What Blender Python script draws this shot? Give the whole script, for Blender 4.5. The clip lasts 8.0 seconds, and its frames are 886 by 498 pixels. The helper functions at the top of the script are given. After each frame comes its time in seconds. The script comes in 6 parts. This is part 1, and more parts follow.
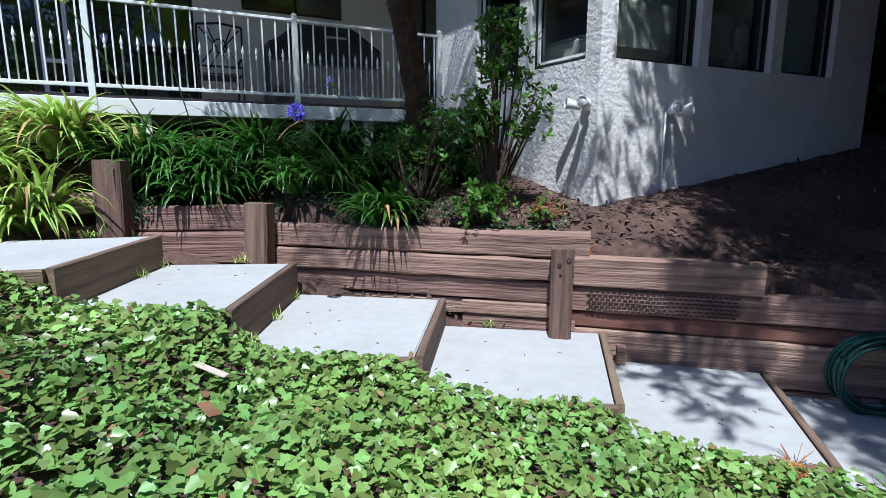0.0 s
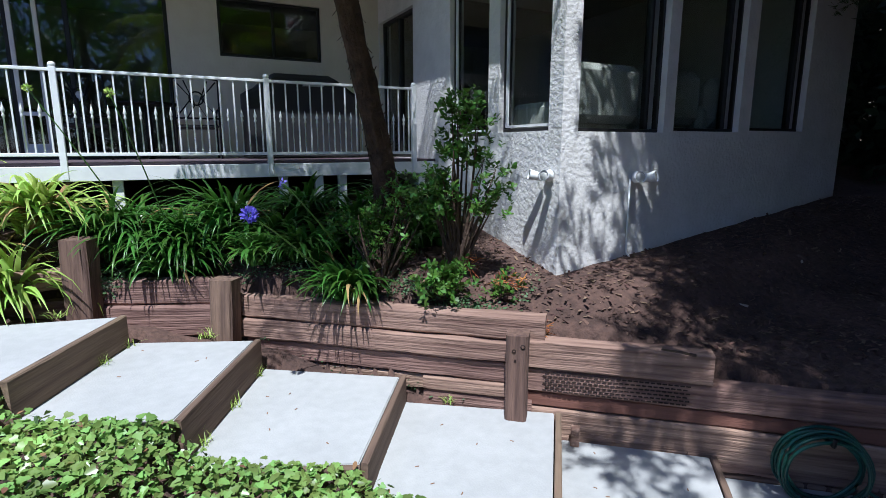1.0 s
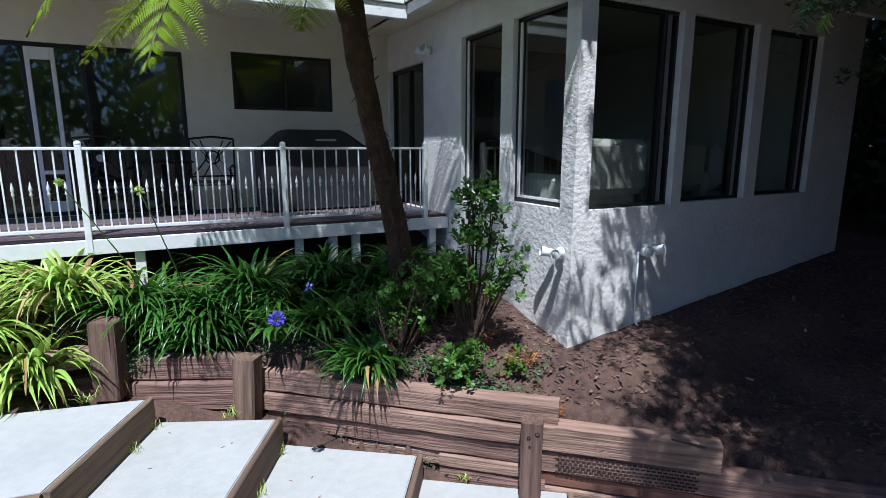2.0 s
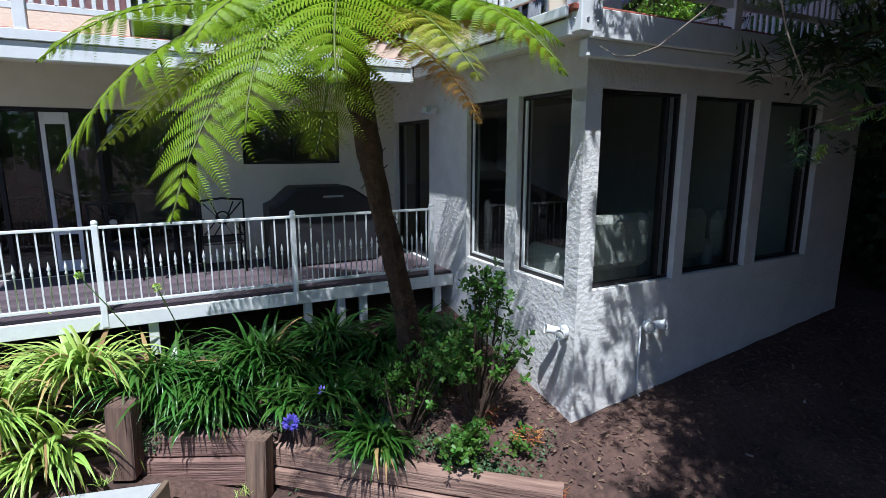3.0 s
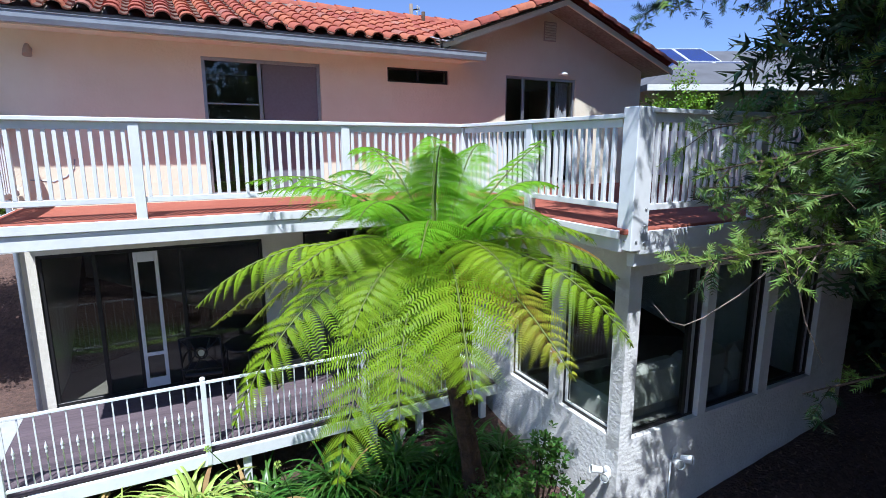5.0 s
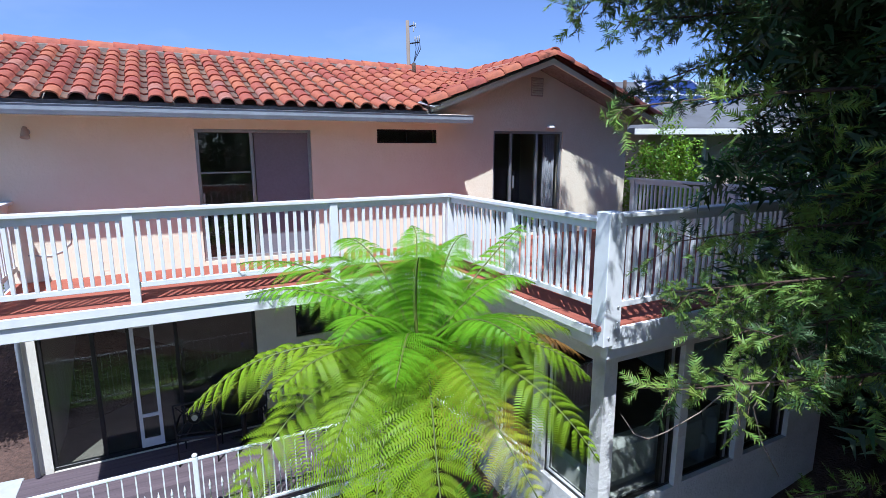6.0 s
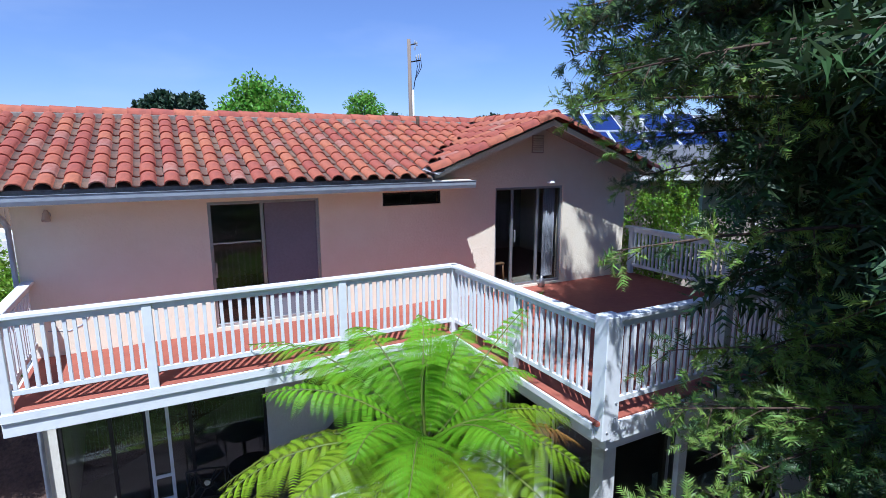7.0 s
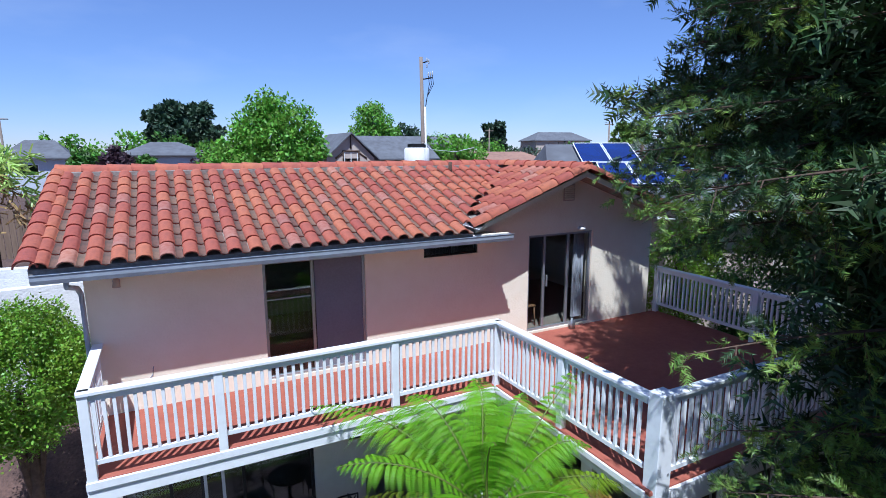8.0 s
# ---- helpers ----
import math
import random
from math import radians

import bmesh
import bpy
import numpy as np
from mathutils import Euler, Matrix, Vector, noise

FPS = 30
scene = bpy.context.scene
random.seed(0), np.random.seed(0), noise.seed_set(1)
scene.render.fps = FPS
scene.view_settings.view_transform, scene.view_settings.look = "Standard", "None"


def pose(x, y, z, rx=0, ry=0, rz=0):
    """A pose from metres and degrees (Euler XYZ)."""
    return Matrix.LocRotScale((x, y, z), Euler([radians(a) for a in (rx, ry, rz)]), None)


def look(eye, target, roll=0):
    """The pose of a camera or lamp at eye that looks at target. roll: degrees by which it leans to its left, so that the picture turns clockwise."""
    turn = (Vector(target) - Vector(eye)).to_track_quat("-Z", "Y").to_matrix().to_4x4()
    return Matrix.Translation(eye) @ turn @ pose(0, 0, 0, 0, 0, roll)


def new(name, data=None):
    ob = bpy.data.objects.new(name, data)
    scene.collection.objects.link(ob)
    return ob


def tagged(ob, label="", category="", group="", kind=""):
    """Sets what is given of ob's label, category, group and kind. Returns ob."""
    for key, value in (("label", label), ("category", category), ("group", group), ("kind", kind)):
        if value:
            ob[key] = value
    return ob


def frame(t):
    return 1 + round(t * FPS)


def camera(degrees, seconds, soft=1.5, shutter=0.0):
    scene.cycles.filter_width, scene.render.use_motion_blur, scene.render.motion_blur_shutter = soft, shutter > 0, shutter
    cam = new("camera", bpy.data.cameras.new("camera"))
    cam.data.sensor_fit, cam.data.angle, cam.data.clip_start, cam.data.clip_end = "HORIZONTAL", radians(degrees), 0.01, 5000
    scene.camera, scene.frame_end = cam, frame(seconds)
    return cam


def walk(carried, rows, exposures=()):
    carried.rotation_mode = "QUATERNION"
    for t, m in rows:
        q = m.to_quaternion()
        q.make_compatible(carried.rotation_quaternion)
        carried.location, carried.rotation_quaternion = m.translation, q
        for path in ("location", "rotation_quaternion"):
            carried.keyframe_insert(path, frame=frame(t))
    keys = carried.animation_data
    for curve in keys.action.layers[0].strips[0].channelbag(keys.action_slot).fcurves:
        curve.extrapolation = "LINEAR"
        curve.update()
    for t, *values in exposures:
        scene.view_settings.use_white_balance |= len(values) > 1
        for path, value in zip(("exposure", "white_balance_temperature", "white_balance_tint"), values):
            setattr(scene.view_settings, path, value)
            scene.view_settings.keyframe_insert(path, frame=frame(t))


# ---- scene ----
# ---- camera ----
cam = camera(79.47, 8.0, soft=0.75)
PATH = [
    (0.0, 0.000, 0.000, 2.500, -27.60, -10.20, -0.02),
    (0.5, 0.213, -0.067, 2.854, -27.50, -10.40, 0.01),
    (1.0, 0.345, -0.117, 3.227, -27.41, -10.76, 0.05),
    (1.5, 0.248, -0.088, 3.619, -27.46, -10.88, 0.03),
    (3.0, 0.173, -0.029, 4.781, -27.18, -10.62, -0.04),
    (3.5, -0.150, 0.012, 5.257, -27.25, -10.68, -0.04),
    (4.0, -0.494, 0.023, 5.756, -27.25, -10.81, 0.01),
    (4.5, -0.693, -0.052, 6.251, -27.43, -10.87, 0.0),
    (5.0, -0.731, -0.163, 6.779, -27.46, -11.03, 0.04),
    (6.5, -0.528, -0.310, 8.326, -27.59, -10.90, 0.07),
    (7.0, -0.671, -0.321, 8.881, -27.55, -10.80, 0.07),
    (7.5, -0.997, -0.270, 9.364, -27.39, -10.62, 0.11),
    (8.0, -1.366, -0.189, 9.822, -27.31, -10.50, 0.17),
]
walk(cam, [(t, pose(x, y, z, 90 + pitch, roll, yaw)) for t, x, y, z, yaw, pitch, roll in PATH],
     exposures=[(0.0, 0.42, 5650, 7.5), (1.5, 0.4, 5700, 7.5), (3.0, 0.45, 5700, 7.5), (4.0, 0.62, 5700, 7.5), (5.0, 0.68, 5650, 7.5), (6.5, 0.56, 5450, 7.5), (8.0, 0.40, 5350, 8)])

# ---- light ----
SUN_WAY = Vector((-0.275, -0.45, 1.0)).normalized()   # towards the sun
world = bpy.data.worlds.new("sky")
scene.world = world
world.use_nodes = True
wn, wl = world.node_tree.nodes, world.node_tree.links
wn.clear()
w_out = wn.new("ShaderNodeOutputWorld")
w_bg = wn.new("ShaderNodeBackground")
w_sky = wn.new("ShaderNodeTexSky")
w_sky.sky_type = "NISHITA"
w_sky.sun_disc = False
w_sky.sun_elevation = math.asin(SUN_WAY.z)
w_sky.sun_rotation = math.atan2(SUN_WAY.x, SUN_WAY.y)
w_sky.air_density, w_sky.dust_density, w_sky.ozone_density = 1.0, 0.0, 5.0
w_bg.inputs["Strength"].default_value = 0.075
# thin haze clouds over the blue
w_tc = wn.new("ShaderNodeTexCoord")
w_map = wn.new("ShaderNodeMapping")
w_map.inputs["Scale"].default_value = (2.2, 2.2, 7.0)
w_noise = wn.new("ShaderNodeTexNoise")
w_noise.inputs["Scale"].default_value = 1.6
w_noise.inputs["Detail"].default_value = 5
w_ramp = wn.new("ShaderNodeValToRGB")
w_ramp.color_ramp.elements[0].position = 0.52
w_ramp.color_ramp.elements[1].position = 0.78
w_ramp.color_ramp.elements[0].color = (0.09, 0.09, 0.09, 1)
w_ramp.color_ramp.elements[1].color = (0.22, 0.22, 0.22, 1)
w_mix = wn.new("ShaderNodeMix")
w_mix.data_type = "RGBA"
w_mix.inputs[7].default_value = (8.2, 8.6, 9.6, 1)
wl.new(w_tc.outputs["Generated"], w_map.inputs["Vector"])
wl.new(w_map.outputs["Vector"], w_noise.inputs["Vector"])
wl.new(w_noise.outputs["Fac"], w_ramp.inputs["Fac"])
wl.new(w_ramp.outputs["Color"], w_mix.inputs[0])
w_tint = wn.new("ShaderNodeMix")
w_tint.data_type, w_tint.blend_type = "RGBA", "MULTIPLY"
w_tint.inputs[0].default_value = 1.0
w_tint.inputs[7].default_value = (0.86, 0.91, 1.24, 1)
wl.new(w_sky.outputs["Color"], w_tint.inputs[6])
wl.new(w_tint.outputs[2], w_mix.inputs[6])
wl.new(w_mix.outputs[2], w_bg.inputs["Color"])
wl.new(w_bg.outputs["Background"], w_out.inputs["Surface"])

sun = new("sun", bpy.data.lights.new("sun", "SUN"))
sun.data.energy, sun.data.angle, sun.data.color = 5.0, radians(0.55), (1.0, 0.975, 0.94)
sun.matrix_world = look(SUN_WAY * 30, (0, 0, 0))


# ---- materials ----
def material(name, base, other=None, rough=0.7, metal=0.0, grain=8.0, stains=1.3, bump=0.15, bump_scale=60.0, per_object=0.0,
             per_island=0.0, stretch=(1, 1, 1), translucent=0.0, spec=0.5, bump_distance=0.01):
    """A surface with a base and a second colour mixed by noise at two scales, with fine relief."""
    m = bpy.data.materials.new(name)
    m.use_nodes = True
    n, l = m.node_tree.nodes, m.node_tree.links
    b = n["Principled BSDF"]
    other = other or tuple(c * 0.72 for c in base)
    tc, mp = n.new("ShaderNodeTexCoord"), n.new("ShaderNodeMapping")
    mp.inputs["Scale"].default_value = stretch
    l.new(tc.outputs["Object"], mp.inputs["Vector"])
    n1, n2 = n.new("ShaderNodeTexNoise"), n.new("ShaderNodeTexNoise")
    n1.inputs["Scale"].default_value, n1.inputs["Detail"].default_value = grain, 6
    n2.inputs["Scale"].default_value, n2.inputs["Detail"].default_value = stains, 4
    for q in (n1, n2):
        l.new(mp.outputs["Vector"], q.inputs["Vector"])
    add = n.new("ShaderNodeMath")
    add.operation = "ADD"
    l.new(n1.outputs["Fac"], add.inputs[0])
    l.new(n2.outputs["Fac"], add.inputs[1])
    rng = n.new("ShaderNodeMapRange")
    rng.inputs["From Min"].default_value, rng.inputs["From Max"].default_value = 0.72, 1.28
    l.new(add.outputs[0], rng.inputs["Value"])
    mix = n.new("ShaderNodeMix")
    mix.data_type = "RGBA"
    mix.inputs[6].default_value, mix.inputs[7].default_value = (*base, 1), (*other, 1)
    l.new(rng.outputs["Result"], mix.inputs[0])
    colour = mix.outputs[2]
    for amount, node, socket in ((per_object, "ShaderNodeObjectInfo", "Random"), (per_island, "ShaderNodeNewGeometry", "Random Per Island")):
        if amount:
            src = n.new(node)
            r2 = n.new("ShaderNodeMapRange")
            r2.inputs["To Min"].default_value, r2.inputs["To Max"].default_value = 1 - amount, 1 + amount
            l.new(src.outputs[socket], r2.inputs["Value"])
            hs = n.new("ShaderNodeHueSaturation")
            l.new(r2.outputs["Result"], hs.inputs["Value"])
            r3 = n.new("ShaderNodeMapRange")
            r3.inputs["To Min"].default_value, r3.inputs["To Max"].default_value = 0.5 - amount * 0.06, 0.5 + amount * 0.06
            l.new(src.outputs[socket], r3.inputs["Value"])
            l.new(r3.outputs["Result"], hs.inputs["Hue"])
            l.new(colour, hs.inputs["Color"])
            colour = hs.outputs["Color"]
    l.new(colour, b.inputs["Base Color"])
    b.inputs["Roughness"].default_value, b.inputs["Metallic"].default_value = rough, metal
    b.inputs["Specular IOR Level"].default_value = spec
    if bump:
        n3, bp = n.new("ShaderNodeTexNoise"), n.new("ShaderNodeBump")
        n3.inputs["Scale"].default_value, n3.inputs["Detail"].default_value = bump_scale, 5
        l.new(mp.outputs["Vector"], n3.inputs["Vector"])
        bp.inputs["Strength"].default_value, bp.inputs["Distance"].default_value = bump, bump_distance
        l.new(n3.outputs["Fac"], bp.inputs["Height"])
        l.new(bp.outputs["Normal"], b.inputs["Normal"])
    if translucent:
        tr, ms = n.new("ShaderNodeBsdfTranslucent"), n.new("ShaderNodeMixShader")
        l.new(colour, tr.inputs["Color"])
        ms.inputs[0].default_value = translucent
        l.new(b.outputs["BSDF"], ms.inputs[1])
        l.new(tr.outputs["BSDF"], ms.inputs[2])
        l.new(ms.outputs["Shader"], n["Material Output"].inputs["Surface"])
    return m


def glass(name, tint, gain=1.0):
    m = bpy.data.materials.new(name)
    m.use_nodes = True
    n, l = m.node_tree.nodes, m.node_tree.links
    n.remove(n["Principled BSDF"])
    t, g, f, x = (n.new(k) for k in ("ShaderNodeBsdfTransparent", "ShaderNodeBsdfGlossy", "ShaderNodeLayerWeight", "ShaderNodeMixShader"))
    power, scale = n.new("ShaderNodeMath"), n.new("ShaderNodeMath")
    power.operation, power.inputs[1].default_value = "POWER", 5.0
    scale.operation, scale.inputs[1].default_value, scale.inputs[2].default_value = "MULTIPLY_ADD", 0.95, 0.045
    t.inputs["Color"].default_value = (*tint, 1)
    g.inputs["Roughness"].default_value = 0.01
    g.inputs["Color"].default_value = (gain, gain, gain, 1)
    f.inputs["Blend"].default_value = 0.5
    l.new(f.outputs["Facing"], power.inputs[0])
    l.new(power.outputs[0], scale.inputs[0])
    l.new(scale.outputs[0], x.inputs[0])
    l.new(t.outputs[0], x.inputs[1])
    l.new(g.outputs[0], x.inputs[2])
    l.new(x.outputs[0], n["Material Output"].inputs["Surface"])
    return m


STUCCO = material("white_stucco", (0.78, 0.76, 0.74), (0.66, 0.64, 0.62), 0.92, grain=5, stains=0.9, bump=0.75, bump_scale=20, bump_distance=0.022)
CREAM = material("cream_stucco", (0.76, 0.71, 0.61), (0.70, 0.64, 0.54), 0.92, grain=6, stains=0.8, bump=0.5, bump_scale=24, bump_distance=0.012)
PINK = material("pink_stucco", (0.86, 0.765, 0.61), (0.82, 0.71, 0.55), 0.92, grain=4, stains=0.7, bump=0.5, bump_scale=26, bump_distance=0.012)
WHITE = material("white_paint", (0.80, 0.80, 0.80), (0.70, 0.70, 0.70), 0.5, grain=9, stains=1.5, bump=0.12, bump_scale=40)
RAILWHITE = material("white_enamel", (0.82, 0.83, 0.84), (0.72, 0.73, 0.75), 0.35, grain=14, bump=0.05)
DECKRED = material("red_deck_coating", (0.36, 0.11, 0.07), (0.28, 0.08, 0.055), 0.75, grain=10, stains=0.9, bump=0.2, bump_scale=90, spec=0.3)
DECKWOOD = material("grey_violet_decking", (0.125, 0.09, 0.105), (0.08, 0.058, 0.068), 0.8, grain=9, bump=0.3, bump_scale=50, stretch=(0.2, 4, 4), per_object=0.25)
TILE = material("terracotta_tile", (0.42, 0.118, 0.068), (0.27, 0.078, 0.05), 0.85, grain=14, stains=3, bump=0.4, bump_scale=45, per_object=0.16)
TILEPAN = material("dark_tile_pan", (0.20, 0.105, 0.075), (0.085, 0.06, 0.05), 0.95, grain=11, stains=2, bump=0.7, bump_scale=40, per_object=0.2)
TILEPALE = material("weathered_terracotta_tile", (0.40, 0.19, 0.145), (0.29, 0.10, 0.07), 0.9, grain=12, stains=3, bump=0.3, bump_scale=45, per_object=0.12)
MORTAR = material("grey_mortar", (0.30, 0.27, 0.24), (0.17, 0.13, 0.11), 0.95, grain=18, bump=0.6, bump_scale=30)
ALU = material("grey_aluminium", (0.45, 0.46, 0.48), (0.36, 0.37, 0.39), 0.35, metal=0.7, grain=20, bump=0.03)
GUTTER = material("grey_blue_gutter", (0.36, 0.39, 0.44), (0.27, 0.29, 0.33), 0.45, grain=7, bump=0.05)
BRONZE = material("dark_bronze_frame", (0.030, 0.028, 0.030), (0.02, 0.02, 0.02), 0.4, metal=0.4, bump=0.02)
GLASS = glass("window_glass", (0.80, 0.84, 0.82))
TIMBER = material("weathered_timber", (0.37, 0.235, 0.18), (0.13, 0.07, 0.055), 0.9, grain=5, stains=2.2, bump=1.0, bump_scale=9, stretch=(0.3, 3.2, 5.5), per_object=0.22, bump_distance=0.02)
RISERWOOD = material("dark_riser_timber", (0.215, 0.145, 0.10), (0.10, 0.062, 0.046), 0.9, grain=6, stains=2.0, bump=0.7, bump_scale=12, stretch=(0.3, 3, 5), per_object=0.2, bump_distance=0.012)
REDBOARD = material("red_brown_board", (0.20, 0.085, 0.06), (0.13, 0.055, 0.04), 0.85, grain=6, bump=0.4, bump_scale=30, stretch=(0.3, 5, 5))
POSTWOOD = material("weathered_post_timber", (0.235, 0.145, 0.105), (0.09, 0.053, 0.042), 0.9, grain=6, stains=2.2, bump=1.0, bump_scale=10, stretch=(6, 6, 0.4), per_object=0.18, bump_distance=0.02)
CONCRETE = material("pale_concrete", (0.44, 0.44, 0.435), (0.375, 0.375, 0.37), 0.9, grain=11, stains=1.7, bump=0.25, bump_scale=70)
MULCH = material("brown_mulch_soil", (0.13, 0.074, 0.057), (0.05, 0.03, 0.025), 1.0, grain=16, stains=1.8, bump=1.0, bump_scale=22, bump_distance=0.03)
CHIP = material("bark_chips", (0.18, 0.105, 0.078), (0.10, 0.055, 0.042), 0.95, grain=20, bump=0.3, per_island=0.45)
ROOMWALL = material("room_plaster", (0.42, 0.40, 0.37), rough=0.9, bump=0.05)
CARPET = material("room_carpet", (0.22, 0.19, 0.16), rough=1.0, bump=0.2)
FABRIC = material("cream_upholstery", (0.62, 0.60, 0.56), rough=0.95, bump=0.3, bump_scale=80)
BLACKCLOTH = material("black_vinyl_cover", (0.012, 0.012, 0.015), (0.02, 0.02, 0.024), 0.5, grain=4, bump=0.4, bump_scale=8)
IRON = material("dark_wrought_iron", (0.02, 0.019, 0.02), rough=0.5, metal=0.6, bump=0.1)
WOODBROWN = material("brown_chair_wood", (0.24, 0.12, 0.06), rough=0.5, grain=8, stretch=(1, 1, 0.2))
LAMPGLASS = material("frosted_lamp_lens", (0.55, 0.55, 0.52), rough=0.25, bump=0.1)
HOSE = material("green_rubber_hose", (0.012, 0.085, 0.06), (0.008, 0.05, 0.04), 0.35, bump=0.05)
STEM = material("brown_bark", (0.12, 0.075, 0.05), (0.05, 0.03, 0.022), 0.95, grain=14, bump=1.0, bump_scale=30, bump_distance=0.02)
FERNTRUNK = material("fibrous_fern_trunk", (0.085, 0.045, 0.026), (0.03, 0.017, 0.012), 1.0, grain=16, stains=5, bump=1.0, bump_scale=26, bump_distance=0.03)
FERNYOUNG = material("young_fern_green", (0.215, 0.45, 0.014), (0.14, 0.33, 0.011), 0.5, grain=3, stains=0.8, bump=0.0, translucent=0.42, per_island=0.15, spec=0.25)
FERNLEAF = material("bright_fern_green", (0.285, 0.41, 0.014), (0.19, 0.32, 0.012), 0.5, grain=3, stains=0.8, bump=0.0, translucent=0.42, per_island=0.12, spec=0.25)
FERNOLD = material("olive_fern_green", (0.27, 0.30, 0.022), (0.16, 0.21, 0.016), 0.55, grain=3, stains=0.8, bump=0.0, translucent=0.35, per_island=0.2, spec=0.25)
FERNGOLD = material("yellowing_fern_green", (0.44, 0.40, 0.045), (0.31, 0.37, 0.025), 0.6, grain=2, stains=1.2, bump=0.0, translucent=0.4, per_island=0.25, spec=0.25)
RACHIS = material("olive_fern_rachis", (0.15, 0.20, 0.025), (0.07, 0.075, 0.02), 0.6, grain=9, bump=0.2)
FERNBROWN = material("dying_fern_brown", (0.40, 0.22, 0.05), (0.26, 0.12, 0.03), 0.8, grain=4, bump=0.0, translucent=0.35, per_island=0.2)
IVYLEAF = material("ivy_green", (0.29, 0.42, 0.11), (0.13, 0.23, 0.06), 0.34, grain=2, stains=1.2, bump=0.0, translucent=0.25, per_island=0.45)
DRYLEAF = material("dry_leaf_brown", (0.30, 0.17, 0.09), (0.20, 0.09, 0.045), 0.8, bump=0.0, translucent=0.2, per_island=0.4)
# STRAP and SHRUBLEAF greens are lowered to carry the fern's shade
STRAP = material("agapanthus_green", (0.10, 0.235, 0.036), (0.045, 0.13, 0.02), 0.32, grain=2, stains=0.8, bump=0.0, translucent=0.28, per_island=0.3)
STRAPYELLOW = material("yellowing_agapanthus_green", (0.54, 0.66, 0.17), (0.32, 0.48, 0.09), 0.42, grain=2, stains=0.8, bump=0.0, translucent=0.3, per_island=0.35)
STRAPDRY = material("straw_dry_leaf", (0.42, 0.28, 0.12), (0.30, 0.17, 0.07), 0.8, bump=0.0, translucent=0.2, per_island=0.3)
BLUEPETAL = material("violet_blue_petal", (0.16, 0.13, 0.62), (0.24, 0.2, 0.72), 0.6, bump=0.0, translucent=0.35)
SHRUBLEAF = material("shrub_green", (0.10, 0.21, 0.028), (0.048, 0.12, 0.017), 0.5, grain=3, bump=0.0, translucent=0.25, per_island=0.4)
HERBLEAF = material("blue_green_groundcover", (0.10, 0.17, 0.07), (0.055, 0.11, 0.045), 0.6, bump=0.0, translucent=0.2, per_island=0.4)
NEEDLE = material("redwood_needle_green", (0.042, 0.085, 0.022), (0.024, 0.052, 0.015), 0.55, grain=2, stains=0.7, bump=0.0, translucent=0.12, per_island=0.4)
NEEDLETIP = material("light_needle_green", (0.22, 0.31, 0.05), (0.11, 0.19, 0.035), 0.55, grain=2, bump=0.0, translucent=0.3, per_island=0.35)
HEDGELEAF = material("hedge_yellow_green", (0.24, 0.38, 0.028), (0.13, 0.25, 0.02), 0.45, grain=2, bump=0.0, translucent=0.3, per_island=0.4)
TREELEAF = material("bright_tree_green", (0.20, 0.38, 0.04), (0.11, 0.27, 0.025), 0.5, grain=0.4, bump=0.0, translucent=0.3, per_island=0.35)
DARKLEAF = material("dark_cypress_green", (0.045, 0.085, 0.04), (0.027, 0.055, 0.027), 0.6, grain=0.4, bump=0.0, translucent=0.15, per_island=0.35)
PURPLELEAF = material("plum_purple_leaf", (0.06, 0.028, 0.04), (0.035, 0.018, 0.026), 0.6, grain=0.4, bump=0.0, translucent=0.15, per_island=0.35)
SHINGLE = material("grey_roof_shingle", (0.13, 0.135, 0.15), (0.09, 0.09, 0.10), 0.9, grain=2, stains=0.5, bump=0.5, bump_scale=6)
BROWNROOF = material("brown_roof_shingle", (0.30, 0.17, 0.12), (0.22, 0.12, 0.09), 0.9, grain=2, stains=0.5, bump=0.5, bump_scale=6)
SOLAR = material("blue_solar_cell", (0.012, 0.03, 0.16), (0.01, 0.022, 0.11), 0.12, grain=1.2, bump=0.0)
FARWALL = material("pale_far_wall", (0.58, 0.60, 0.63), (0.5, 0.52, 0.56), 0.9, bump=0.1)
BEIGEWALL = material("beige_far_wall", (0.52, 0.43, 0.36), (0.45, 0.36, 0.30), 0.9, bump=0.1)
POLEWOOD = material("grey_pole_wood", (0.27, 0.21, 0.17), (0.19, 0.15, 0.12), 0.9, grain=5, stretch=(3, 3, 0.3))
FENCEWOOD = material("brown_fence_wood", (0.24, 0.16, 0.11), (0.15, 0.10, 0.07), 0.9, grain=5, stretch=(3, 3, 0.3))
ORANGELEAF = material("orange_dry_needles", (0.42, 0.14, 0.04), (0.28, 0.09, 0.03), 0.8, bump=0.0, per_island=0.4)


# ---- mesh helpers ----
def part(name, bm, mat, parent=None, label=""):
    """Links a bmesh as one mesh object, under a thing or a part."""
    me = bpy.data.meshes.new(name)
    bm.to_mesh(me)
    bm.free()
    for m in (mat if isinstance(mat, (list, tuple)) else (mat,)):
        me.materials.append(m)
    ob = new(name, me)
    if parent is not None:
        ob.parent = parent
    return tagged(ob, label)


def raw(name, verts, faces, mat, parent=None, label="", slots=None, smooth=False):
    """A mesh object from lists of points and faces."""
    me = bpy.data.meshes.new(name)
    me.from_pydata(verts, [], faces)
    for m in (mat if isinstance(mat, (list, tuple)) else (mat,)):
        me.materials.append(m)
    if slots is not None:
        me.polygons.foreach_set("material_index", slots)
    if smooth:
        me.polygons.foreach_set("use_smooth", [True] * len(faces))
    ob = new(name, me)
    if parent is not None:
        ob.parent = parent
    return tagged(ob, label)


